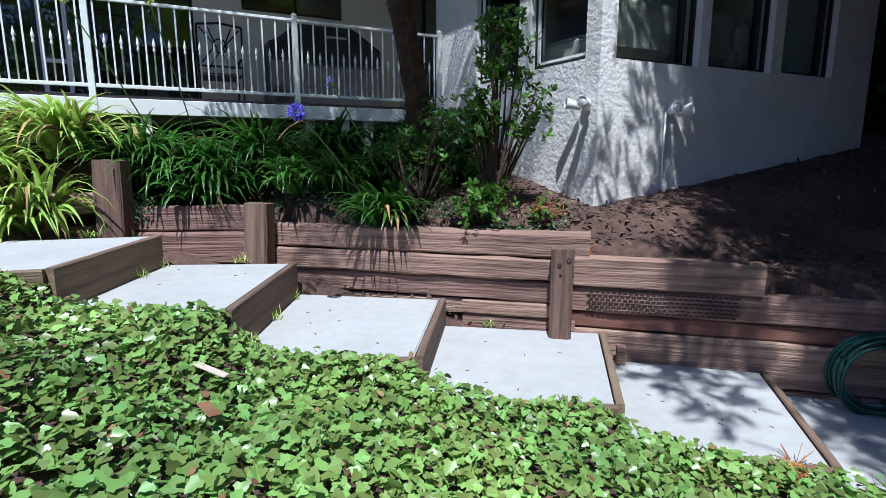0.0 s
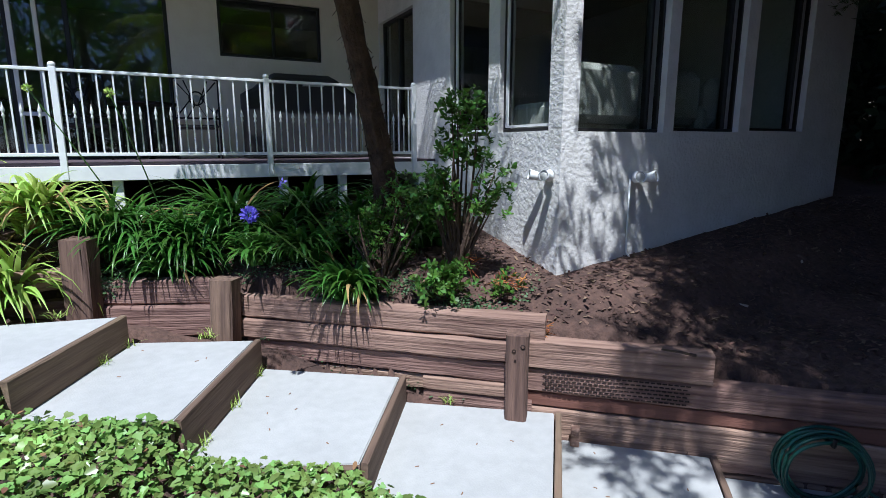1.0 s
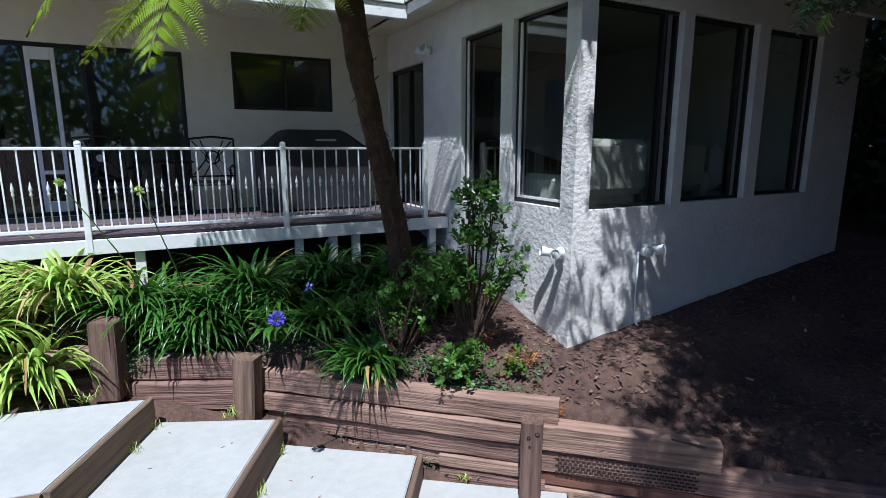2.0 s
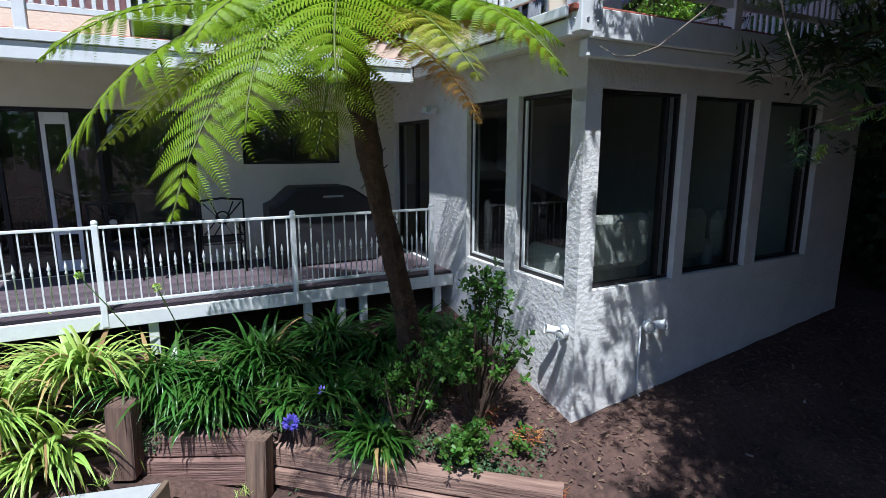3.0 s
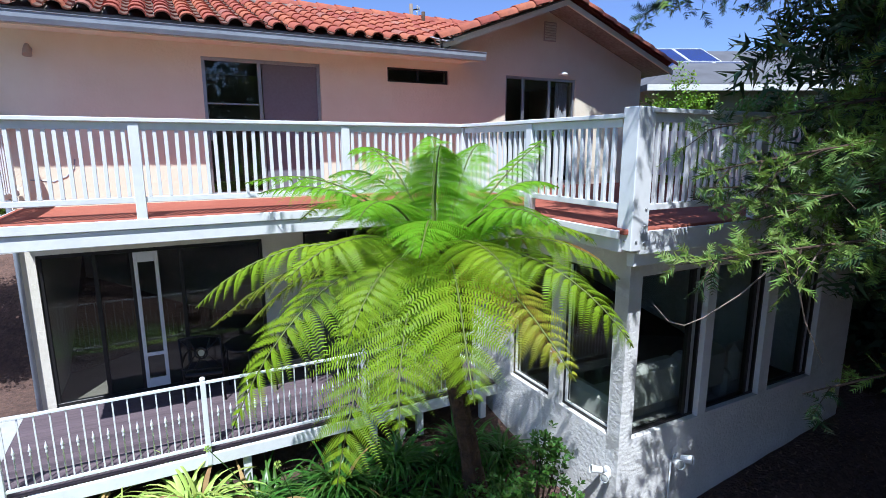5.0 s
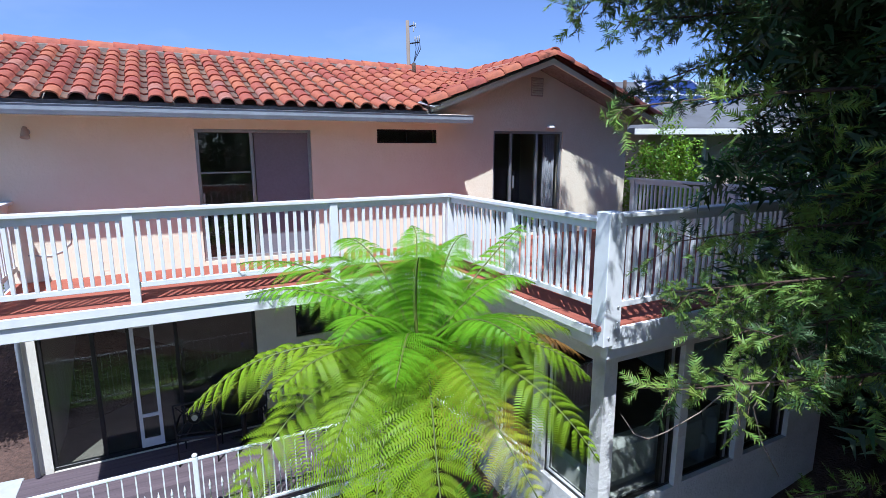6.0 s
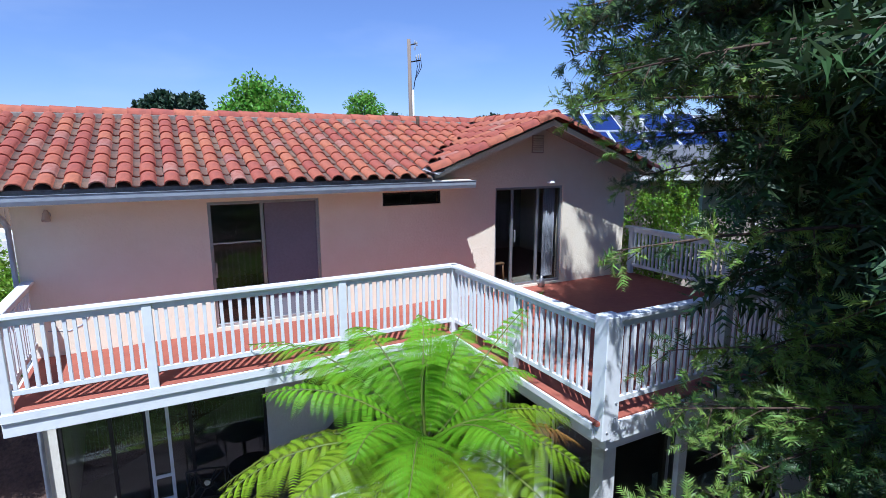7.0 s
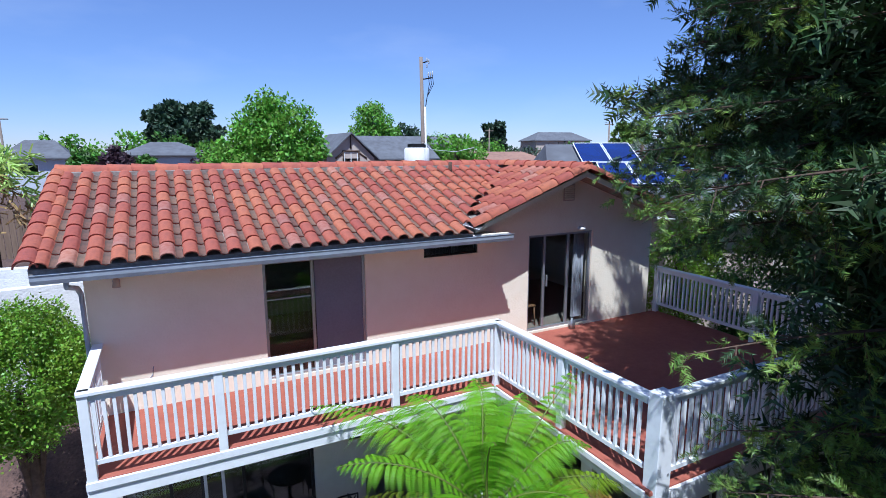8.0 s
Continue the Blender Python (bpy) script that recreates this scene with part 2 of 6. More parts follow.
def share(name, me, parent, m):
    ob = new(name, me)
    ob.parent = parent
    ob.matrix_local = m
    return ob


def thing(name, label, category, at=(0, 0, 0), group="", kind=""):
    ob = new(name)
    ob.location = at
    ob.empty_display_size = 0.2
    return tagged(ob, label, category, group, kind)


def box(bm, lo, hi, bevel=0.0, m=None):
    """Adds a box with bevelled edges to bm."""
    c = [(a + b) / 2 for a, b in zip(lo, hi)]
    s = [abs(b - a) for a, b in zip(lo, hi)]
    mt = Matrix.Translation(c) @ Matrix.Diagonal((*s, 1))
    if m is not None:
        mt = m @ mt
    made = bmesh.ops.create_cube(bm, size=1.0, matrix=mt)
    if bevel:
        es = list({e for v in made["verts"] for e in v.link_edges})
        bmesh.ops.bevel(bm, geom=es, offset=bevel, segments=1, affect="EDGES")
    return bm


def box_part(name, lo, hi, mat, parent=None, bevel=0.006, label="", m=None):
    return part(name, box(bmesh.new(), lo, hi, bevel, m), mat, parent, label)


def tube(points, radii, sides=8, caps=True):
    """A bmesh swept along points with the given radii."""
    bm = bmesh.new()
    rings = []
    pts = [Vector(p) for p in points]
    up = Vector((0.31, 0.17, 0.93)).normalized()
    for i, p in enumerate(pts):
        d = (pts[min(i + 1, len(pts) - 1)] - pts[max(i - 1, 0)]).normalized()
        a = d.cross(up)
        if a.length < 0.15:
            a = d.cross(Vector((1, 0, 0)))
        a.normalize()
        b = d.cross(a)
        r = radii[i] if isinstance(radii, (list, tuple)) else radii
        rings.append([bm.verts.new(p + (a * math.cos(k * math.tau / sides) + b * math.sin(k * math.tau / sides)) * r) for k in range(sides)])
    for r0, r1 in zip(rings, rings[1:]):
        for k in range(sides):
            bm.faces.new((r0[k], r0[(k + 1) % sides], r1[(k + 1) % sides], r1[k])).smooth = True
    if caps:
        bm.faces.new(rings[0][::-1])
        bm.faces.new(rings[-1])
    return bm


def turned(profile, sides=10, m=None):
    """A bmesh turned round z from (radius, height) pairs."""
    bm = bmesh.new()
    rings = [[bm.verts.new((r * math.cos(k * math.tau / sides), r * math.sin(k * math.tau / sides), z)) for k in range(sides)] for r, z in profile]
    for r0, r1 in zip(rings, rings[1:]):
        for k in range(sides):
            bm.faces.new((r0[k], r0[(k + 1) % sides], r1[(k + 1) % sides], r1[k])).smooth = True
    bm.faces.new(rings[0][::-1])
    bm.faces.new(rings[-1])
    if m is not None:
        bm.transform(m)
    return bm


def wall_mesh(width, height, thick, holes, m, top=None):
    """A wall in the local plane x, z with its face at y = 0 and thickness behind; holes are (x0, x1, z0, z1)."""
    us = sorted({0.0, width, *[h[0] for h in holes], *[h[1] for h in holes]})
    vs = sorted({0.0, height, *[h[2] for h in holes], *[h[3] for h in holes]})
    us = [u for u in us if 0 <= u <= width]
    vs = [v for v in vs if 0 <= v <= height]

    def solid(i, j):
        if not (0 <= i < len(us) - 1 and 0 <= j < len(vs) - 1):
            return False
        u, v = (us[i] + us[i + 1]) / 2, (vs[j] + vs[j + 1]) / 2
        return not any(h[0] < u < h[1] and h[2] < v < h[3] for h in holes)

    bm = bmesh.new()
    cache = {}

    def vert(i, j, k):
        if (i, j, k) not in cache:
            cache[i, j, k] = bm.verts.new((us[i], k * thick, vs[j]))
        return cache[i, j, k]

    for i in range(len(us) - 1):
        for j in range(len(vs) - 1):
            if not solid(i, j):
                continue
            a, b, c, d = (i, j), (i + 1, j), (i + 1, j + 1), (i, j + 1)
            bm.faces.new([vert(*q, 0) for q in (a, b, c, d)])
            bm.faces.new([vert(*q, 1) for q in (d, c, b, a)])
            for (p, q), (di, dj) in (((a, b), (0, -1)), ((b, c), (1, 0)), ((c, d), (0, 1)), ((d, a), (-1, 0))):
                if not solid(i + di, j + dj):
                    bm.faces.new((vert(*q, 0), vert(*p, 0), vert(*p, 1), vert(*q, 1)))
    bm.transform(m)
    return bm


def smooth_step(a, b, x):
    t = max(0.0, min(1.0, (x - a) / (b - a)))
    return t * t * (3 - 2 * t)
# ---- stepped path of concrete slabs ----
SLABS = [  # back left, back right, front right, front left, height of the top
    ((-3.1, 5.52), (-1.72, 5.30), (-2.0, 4.05), (-3.3, 4.2), 2.03),
    ((-1.66, 5.36), (-0.09, 5.0), (-0.66, 3.82), (-1.95, 4.02), 1.82),
    ((-0.09, 5.08), (0.93, 4.62), (0.26, 3.36), (-0.66, 3.76), 1.56),
    ((0.93, 4.70), (2.02, 3.92), (1.28, 2.82), (0.26, 3.28), 1.27),
    ((2.02, 3.92), (3.09, 3.13), (2.26, 2.12), (1.28, 2.74), 1.04),
    ((3.09, 3.05), (3.96, 2.30), (3.06, 1.34), (2.26, 2.04), 0.84),
    ((3.96, 2.36), (5.9, 0.62), (4.6, -0.4), (3.06, 1.30), 0.66),
]


# ---- ground ----
WALL_LINE = [(-7.0, 6.15), (-0.45, 5.66), (0.72, 5.14), (3.0, 3.16), (5.4, 0.99), (9.0, -2.3)]
BACK = [(-5, 5.9, 2.25), (-2.5, 6.4, 2.62), (-0.5, 6.3, 2.62), (1.4, 6.3, 2.55), (3.2, 6.3, 2.5), (-2.5, 6.1, 2.25), (-1.2, 5.8, 2.15), (-0.4, 5.8, 2.0), (0.2, 5.6, 1.95),
        (0.8, 5.2, 1.86), (1.7, 4.4, 1.8), (2.8, 3.45, 1.72), (2.4, 4.8, 2.15), (1.2, 5.4, 2.2), (3.65, 4.6, 2.15), (3.7, 3.85, 1.98), (4.75, 3.85, 2.12), (6.2, 3.85, 2.31), (8.5, 3.85, 2.56),
        (3.4, 3.0, 1.6), (4.0, 2.5, 1.55), (4.6, 1.9, 1.42), (5.2, 2.4, 1.6), (6.5, 2.2, 1.75), (8.0, 2.2, 2.1), (3.7, 7.5, 2.6), (-8, 9, 3.1), (-3.5, 9, 3.05), (-3.5, 13, 4.6), (-8, 14, 4.9),
        (3, 18, 5.6), (-6, 20, 5.6), (12, 4, 3.0), (11, 9, 3.8), (12, 18, 5.6), (1, 8, 2.7), (6, 6, 2.5)]
FRONT = [(-3.0, 5.3, 1.98), (-1.6, 5.0, 1.92), (-0.5, 4.9, 1.66), (0.5, 4.3, 1.40), (1.5, 3.6, 1.08), (2.5, 2.9, 0.86), (3.4, 2.1, 0.66), (4.4, 1.4, 0.60), (5.5, 0.4, 0.55),
         (-2.6, 3.85, 1.98), (-1.3, 3.7, 1.80), (-0.2, 3.35, 1.52), (0.75, 2.85, 1.23), (1.75, 2.2, 0.98), (2.65, 1.5, 0.78), (3.5, 0.6, 0.62), (-1.4, 2.2, 1.66), (0.0, 1.7, 1.34), (1.2, 1.0, 1.05), (2.3, 0.2, 0.80),
         (-3, 0, 1.4), (0, -2, 0.9), (4, -2, 0.5), (-9, 2, 2.2), (0, -9, 0.2), (9, -5, 0.4)]


def weighted(points, x, y):
    a = b = 0.0
    for px, py, pz in points:
        w = 1.0 / ((px - x) ** 2 + (py - y) ** 2 + 0.05) ** 1.7
        a += w * pz
        b += w
    return a / b


def behind_wall(x, y):
    for (x0, y0), (x1, y1) in zip(WALL_LINE, WALL_LINE[1:]):
        if x0 <= x <= x1:
            return y > y0 + (y1 - y0) * (x - x0) / (x1 - x0) + 0.19
    return x > WALL_LINE[-1][0] or y > WALL_LINE[0][1]


def ground_z(x, y):
    far = smooth_step(14, 60, math.hypot(x - 2, y - 5))
    rear = smooth_step(2, 26, y)
    base = weighted(BACK if behind_wall(x, y) else FRONT, x, y)
    for bl, br, fr, fl, z in SLABS:
        ring = (bl, br, fr, fl)
        if all((b[0] - a[0]) * (y - a[1]) - (b[1] - a[1]) * (x - a[0]) < 0.02 for a, b in zip(ring, ring[1:] + ring[:1])) and not behind_wall(x, y):
            base = min(base, z - 0.10)
    if 3.2 < x < 9.5 and y > 2.6:
        w = smooth_step(2.7, 3.75, y) * smooth_step(3.2, 3.6, x)
        base = base * (1 - w) + w * (1.985 + 0.125 * (max(x, 3.7) - 3.7) + 0.2 * max(0.0, y - 3.9))
    return base * (1 - far) + far * (5.6 * rear + 0.6 * (1 - rear)) + 0.02 * noise.noise(Vector((x * 3, y * 3, 0)))


def spread(lo, hi, fine, far):
    v = [lo + i * fine for i in range(int((hi - lo) / fine) + 1)]
    step, a = fine * 1.6, hi
    while a < far:
        a += step
        v.append(a)
        step *= 1.4
    step, a = fine * 1.6, lo
    while a > -far:
        a -= step
        v.insert(0, a)
        step *= 1.4
    return v


gx, gy = spread(-4.2, 9.0, 0.11, 2500), spread(0.2, 7.0, 0.11, 2500)
verts = [(x, y, ground_z(x, y)) for y in gy for x in gx]
nx = len(gx)
faces = [(j * nx + i, j * nx + i + 1, (j + 1) * nx + i + 1, (j + 1) * nx + i) for j in range(len(gy) - 1) for i in range(nx - 1)]
tagged(raw("ground", verts, faces, MULCH, smooth=True), "brown soil and bark mulch on a sloping garden", "ground", kind="structure")

def prism(bm, ring, z0, z1, bevel=0.008):
    lo, hi = [bm.verts.new((x, y, z0)) for x, y in ring], [bm.verts.new((x, y, z1)) for x, y in ring]
    n = len(ring)
    bm.faces.new(lo)
    top = bm.faces.new(hi[::-1])
    for i in range(n):
        bm.faces.new((lo[i], hi[i], hi[(i + 1) % n], lo[(i + 1) % n]))
    if bevel:
        bmesh.ops.bevel(bm, geom=list(top.edges), offset=bevel, segments=2, affect="EDGES")
    return bm


def plank(name, a, b, z0, z1, thick, mat, parent, side=1, rnd=0.004, label="", bevel=0.009):
    """A timber from a to b in plan, of that thickness to one side, with worn wavy edges and its grain along local x."""
    d = Vector((b[0] - a[0], b[1] - a[1], 0))
    n = max(3, int(d.length / 0.12))
    bm = bmesh.new()
    rings = []
    h = (z1 - z0) / 2
    seed = random.uniform(0, 99)
    for i in range(n + 1):
        x = d.length * i / n
        w = [noise.noise(Vector((x * 3.1 + seed, k * 7.7, 0))) * rnd for k in range(4)]
        ch = bevel * (1.0 + 0.7 * noise.noise(Vector((x * 5 + seed, 3, 1))))
        ring = [(0 + w[0], -h + ch), (ch, -h + w[1]), (thick - ch, -h), (thick, -h + ch), (thick, h - ch), (thick - ch, h + w[2]), (ch, h + w[2]), (0 + w[3], h - ch)]
        rings.append([bm.verts.new((x, side * p, q)) for p, q in ring])
    for r0, r1 in zip(rings, rings[1:]):
        for k in range(8):
            bm.faces.new((r0[k], r0[(k + 1) % 8], r1[(k + 1) % 8], r1[k]))
    bm.faces.new(rings[0])
    bm.faces.new(rings[-1])
    bmesh.ops.recalc_face_normals(bm, faces=bm.faces)
    ob = part(name, bm, mat, parent, label)
    ob.location = (a[0], a[1], (z0 + z1) / 2)
    ob.rotation_euler = (0, 0, math.atan2(d.y, d.x))
    return ob


for i, (bl, br, fr, fl, z) in enumerate(SLABS):
    step = thing("path_step", "pale sunlit concrete step edged with weathered timber", "step", group="steps of the garden path", kind="structure")
    c = Vector(((bl[0] + br[0] + fr[0] + fl[0]) / 4, (bl[1] + br[1] + fr[1] + fl[1]) / 4))
    inset = [c + (Vector(p) - c) * 0.985 for p in (bl, br, fr, fl)]
    part("slab", prism(bmesh.new(), [tuple(p) for p in inset], z - 0.32, z), CONCRETE, step)
    if i < 6:
        drop = z - SLABS[i + 1][4] + 0.10
        plank("riser_board", fr, br, z - drop, z + 0.012, 0.05, RISERWOOD, step, side=-1, label="weathered timber riser")
    plank("edge_board", fl, fr, z - 0.16, z + 0.008, 0.045, RISERWOOD, step, side=-1, label="weathered timber edging")

# ---- timber retaining wall ----
U = Vector((0.742, -0.670))
NV = Vector((0.670, 0.742))


def on_wall(s, off=0.0):
    p = NV * (4.33 + off) + U * s
    return (p.x, p.y)


wall_c = thing("retaining_wall", "weathered brown railway-sleeper retaining wall beside the path", "retaining wall", kind="structure")
for s0, s1, z0, z1, off, mat in (
        (-2.80, 0.09, 1.66, 1.86, 0.02, TIMBER), (-2.82, -0.10, 1.465, 1.645, -0.01, TIMBER), (-2.82, -0.12, 1.27, 1.45, 0.03, TIMBER),
        (-0.95, -0.06, 1.14, 1.262, 0.01, TIMBER), (-2.75, -0.95, 1.12, 1.255, 0.05, TIMBER), (-0.95, 0.0, 0.95, 1.13, 0.03, TIMBER),
        (-0.10, 1.36, 1.44, 1.68, 0.0, TIMBER), (-0.10, 2.62, 1.225, 1.43, 0.03, TIMBER), (-0.10, 2.9, 1.085, 1.215, 0.06, REDBOARD),
        (0.0, 2.9, 0.78, 1.075, 0.05, TIMBER), (1.30, 3.3, 0.70, 0.85, 0.06, TIMBER), (1.30, 3.3, 0.52, 0.69, 0.08, TIMBER)):
    plank("sleeper", on_wall(s0, off), on_wall(s1, off), z0, z1, 0.17, mat, wall_c, rnd=0.012, bevel=0.014)
# short slits in two rows along one pressure-treated sleeper
bm = bmesh.new()
ang = math.atan2(U.y, U.x)
for r in range(6):
    for k in range(26):
        s = 0.10 + k * 0.043 + (r % 2) * 0.021
        p = on_wall(s, 0.026)
        box(bm, (-0.016, -0.006, -0.0038), (0.016, 0.004, 0.0038), 0, Matrix.Translation((p[0], p[1], 1.25 + r * 0.031)) @ Matrix.Rotation(ang, 4, "Z"))
SLIT = material("dark_incision", (0.035, 0.02, 0.016), rough=1.0, bump=0)
part("incision", bm, SLIT, wall_c, "rows of dark treatment slits")
part("block", box(bmesh.new(), (-0.03, -0.09, 0.0), (0.04, 0.0, 0.15), 0.006, Matrix.Translation((*on_wall(0.36, -0.01), 0.84)) @ Matrix.Rotation(ang, 4, "Z")), TIMBER, wall_c)

wall_b = thing("retaining_wall", "two stacked weathered sleepers holding the planting bed", "retaining wall", kind="structure")
plank("sleeper", (-0.30, 5.56), (0.66, 5.10), 1.80, 2.03, 0.17, TIMBER, wall_b, rnd=0.012, bevel=0.016)
plank("sleeper", (-0.36, 5.55), (0.72, 5.03), 1.50, 1.79, 0.17, TIMBER, wall_b, rnd=0.012, bevel=0.016)
wall_a = thing("retaining_wall", "tilted weathered sleeper beside the top step", "retaining wall", kind="structure")
ob = plank("sleeper", (-3.4, 5.72), (-0.42, 5.58), 1.86, 2.05, 0.17, TIMBER, wall_a, rnd=0.014, bevel=0.018)
ob.rotation_euler[1] = radians(-2.2)
plank("sleeper", (-3.4, 5.78), (-0.42, 5.64), 1.66, 1.85, 0.15, TIMBER, wall_a, rnd=0.012, bevel=0.016)


def timber_post(x, y, z0, z1, w, turn, lean=(0, 0)):
    bm = bmesh.new()
    n = 9
    rings = []
    sd = random.uniform(0, 50)
    for i in range(n + 1):
        z = (z1 - z0) * i / n
        h = w / 2
        c = 0.02
        sh = [(-h + c, -h), (h - c, -h), (h, -h + c), (h, h - c), (h - c, h), (-h + c, h), (-h, h - c), (-h, -h + c)]
        rings.append([bm.verts.new((p + 0.006 * noise.noise(Vector((z * 4, k * 3, sd))), q + 0.006 * noise.noise(Vector((z * 4, k * 3, sd + 9))),
                                    z + (0.012 * noise.noise(Vector((k, sd, 2))) if i == n else 0))) for k, (p, q) in enumerate(sh)])
    for r0, r1 in zip(rings, rings[1:]):
        for k in range(8):
            bm.faces.new((r0[k], r0[(k + 1) % 8], r1[(k + 1) % 8], r1[k]))
    bm.faces.new(rings[0][::-1])
    bm.faces.new(rings[-1])
    ob = part("timber_post", bm, POSTWOOD)
    ob.location = (x, y, z0)
    ob.rotation_euler = (radians(lean[0]), radians(lean[1]), radians(turn))
    return tagged(ob, "weathered brown square timber post bracing the retaining wall", "post", "posts of the retaining wall")


timber_post(-0.40, 5.50, 1.7, 2.44, 0.23, -22, (0, 1.5))
timber_post(0.72, 4.98, 1.38, 2.06, 0.21, -32, (-2, 2))
p3 = timber_post(2.76, 3.23, 0.98, 1.765, 0.175, -42, (0, 0))
for dx, dz, r in ((-0.02, 0.66, 0.016), (0.05, 0.70, 0.02), (-0.01, 0.58, 0.010)):
    k = part("bolt_hole", turned([(r, 0), (r, 0.012), (r * 0.4, 0.004)], 10, Matrix.Translation((dx, -0.082, dz)) @ Matrix.Rotation(radians(90), 4, "X")), SLIT, p3, "dark bolt hole")

# ---- house ----
house = thing("house", "two-storey stucco house with a red tile roof and decks", "house")
WY = 8.63          # face of the main walls
UP = 5.96          # upper deck level
LOW = 3.08         # lower deck level
door1 = (-0.11, 1.63, 6.02, 8.05)
smallwin = (2.78, 3.95, 7.84, 8.08)
door2 = (5.18, 6.90, 6.00, 8.08)
bigdoor = (-2.38, 0.57, LOW, 5.31)
midwin = (1.22, 2.72, 4.55, 5.37)


def front_wall(name, x0, x1, z0, z1, holes, mat, y=WY, thick=0.2):
    return part(name, wall_mesh(x1 - x0, z1 - z0, thick, [(h[0] - x0, h[1] - x0, h[2] - z0, h[3] - z0) for h in holes], Matrix.Translation((x0, y, z0))), mat, house)


front_wall("wall", -2.53, 8.72, 5.95, 8.46, [door1, smallwin, door2], PINK)
front_wall("wall", -2.60, 3.86, 2.9, 5.94, [bigdoor, midwin], CREAM)
part("crack", tube([(-2.30, WY - 0.003, 6.33), (-2.05, WY - 0.003, 6.30), (-1.90, WY - 0.003, 6.36), (-1.80, WY - 0.003, 6.47), (-1.78, WY - 0.003, 6.60)], 0.007, 5), GUTTER, house, "dark hairline crack in the plaster")
# gable triangle over the side wing
bm = bmesh.new()
tri = [(3.70, 8.46), (8.50, 8.46), (6.10, 9.36)]
a = [bm.verts.new((x, WY, z)) for x, z in tri]
b = [bm.verts.new((x, WY + 0.2, z)) for x, z in tri]
bm.faces.new(a)
bm.faces.new(b[::-1])
for i in range(3):
    bm.faces.new((a[i], b[i], b[(i + 1) % 3], a[(i + 1) % 3]))
part("gable_wall", bm, PINK, house)
# lower wing
wing_holes = [(3.87, 5.03, 3.38, 5.35), (5.18, 6.26, 3.40, 5.34), (6.46, 7.52, 3.42, 5.33)]
front_wall("wall", 3.68, 8.42, 1.5, 5.78, wing_holes, STUCCO, y=3.90)
SIDE = Matrix.Translation((3.68, WY, 1.5)) @ Matrix.Rotation(radians(-90), 4, "Z")
side_holes = [(WY - 4.98, WY - 4.08, 3.39 - 1.5, 5.35 - 1.5), (WY - 6.12, WY - 5.20, 3.36 - 1.5, 5.35 - 1.5), (0.06, WY - 7.25, LOW - 1.5, 5.22 - 1.5)]
part("wall", wall_mesh(WY - 3.905, 4.28, 0.2, side_holes, SIDE), STUCCO, house)
# closing walls and floors
for nm, lo, hi, mt in (("wall", (8.22, 4.1, 1.5), (8.42, 14.9, 5.78), STUCCO), ("wall", (-2.6, 8.83, 2.9), (-2.4, 14.9, 5.94), CREAM), ("wall", (-2.53, 8.83, 5.95), (-2.33, 14.9, 8.36), PINK),
                       ("wall", (8.52, 8.83, 5.95), (8.72, 14.9, 8.46), PINK), ("wall", (-2.53, 14.9, 2.9), (8.72, 15.1, 8.36), PINK),
                       ("floor_slab", (-2.33, 8.83, 5.80), (8.52, 14.9, 5.99), CARPET), ("floor_slab", (-2.4, 8.83, 2.92), (8.22, 14.9, 3.06), CARPET), ("floor_slab", (3.88, 4.1, 2.92), (8.22, 8.83, 3.06), CARPET),
                       ("room_ceiling", (-2.33, 8.83, 8.24), (8.52, 14.9, 8.34), ROOMWALL), ("room_wall", (-2.3, 12.4, 6.0), (8.52, 12.5, 8.24), ROOMWALL), ("room_wall", (2.3, 8.83, 6.0), (2.4, 12.4, 8.24), ROOMWALL),
                       ("room_wall", (-2.3, 12.4, 3.06), (8.2, 12.5, 5.78), ROOMWALL)):
    box_part(nm, lo, hi, mt, house, 0)
# foundation lip along the foot of the wing
box_part("foot_screed", (3.70, 3.93, 1.4), (8.40, 4.08, 1.52), MORTAR, house, 0)


def glazed(name, x0, x1, z0, z1, m, frame_mat, splits=(), bar=0.05, depth=0.07, label="", rails=()):
    """A framed window or sliding door in the local plane x, z, its face at y = 0; splits are x of upright bars."""
    w = part(name, bmesh.new(), frame_mat, house, label)
    w.matrix_local = m

    def bar_part(nm, lo, hi, mt=frame_mat):
        box_part(nm, lo, hi, mt, w, 0.004)

    bar_part("frame", (x0 + 0.002, 0, z1 - bar), (x1 - 0.002, depth, z1 - 0.002))
    bar_part("frame", (x0 + 0.002, 0, z0 + 0.002), (x1 - 0.002, depth, z0 + bar))
    for x in (x0 + bar / 2, x1 - bar / 2):
        bar_part("frame", (x - bar / 2 + 0.002, 0.002, z0 + bar), (x + bar / 2 - 0.002, depth - 0.002, z1 - bar))
    for x in splits:
        bar_part("mullion", (x - bar / 2, 0.004, z0 + bar), (x + bar / 2, depth - 0.004, z1 - bar))
    xs = [x0 + bar, *splits, x1 - bar]
    for k, (a, b) in enumerate(zip(xs, xs[1:])):
        p = box_part("pane", (a, 0.028 + 0.012 * (k % 2), z0 + bar), (b, 0.034 + 0.012 * (k % 2), z1 - bar), GLASS, w, 0)
        p.visible_shadow = False
    return w


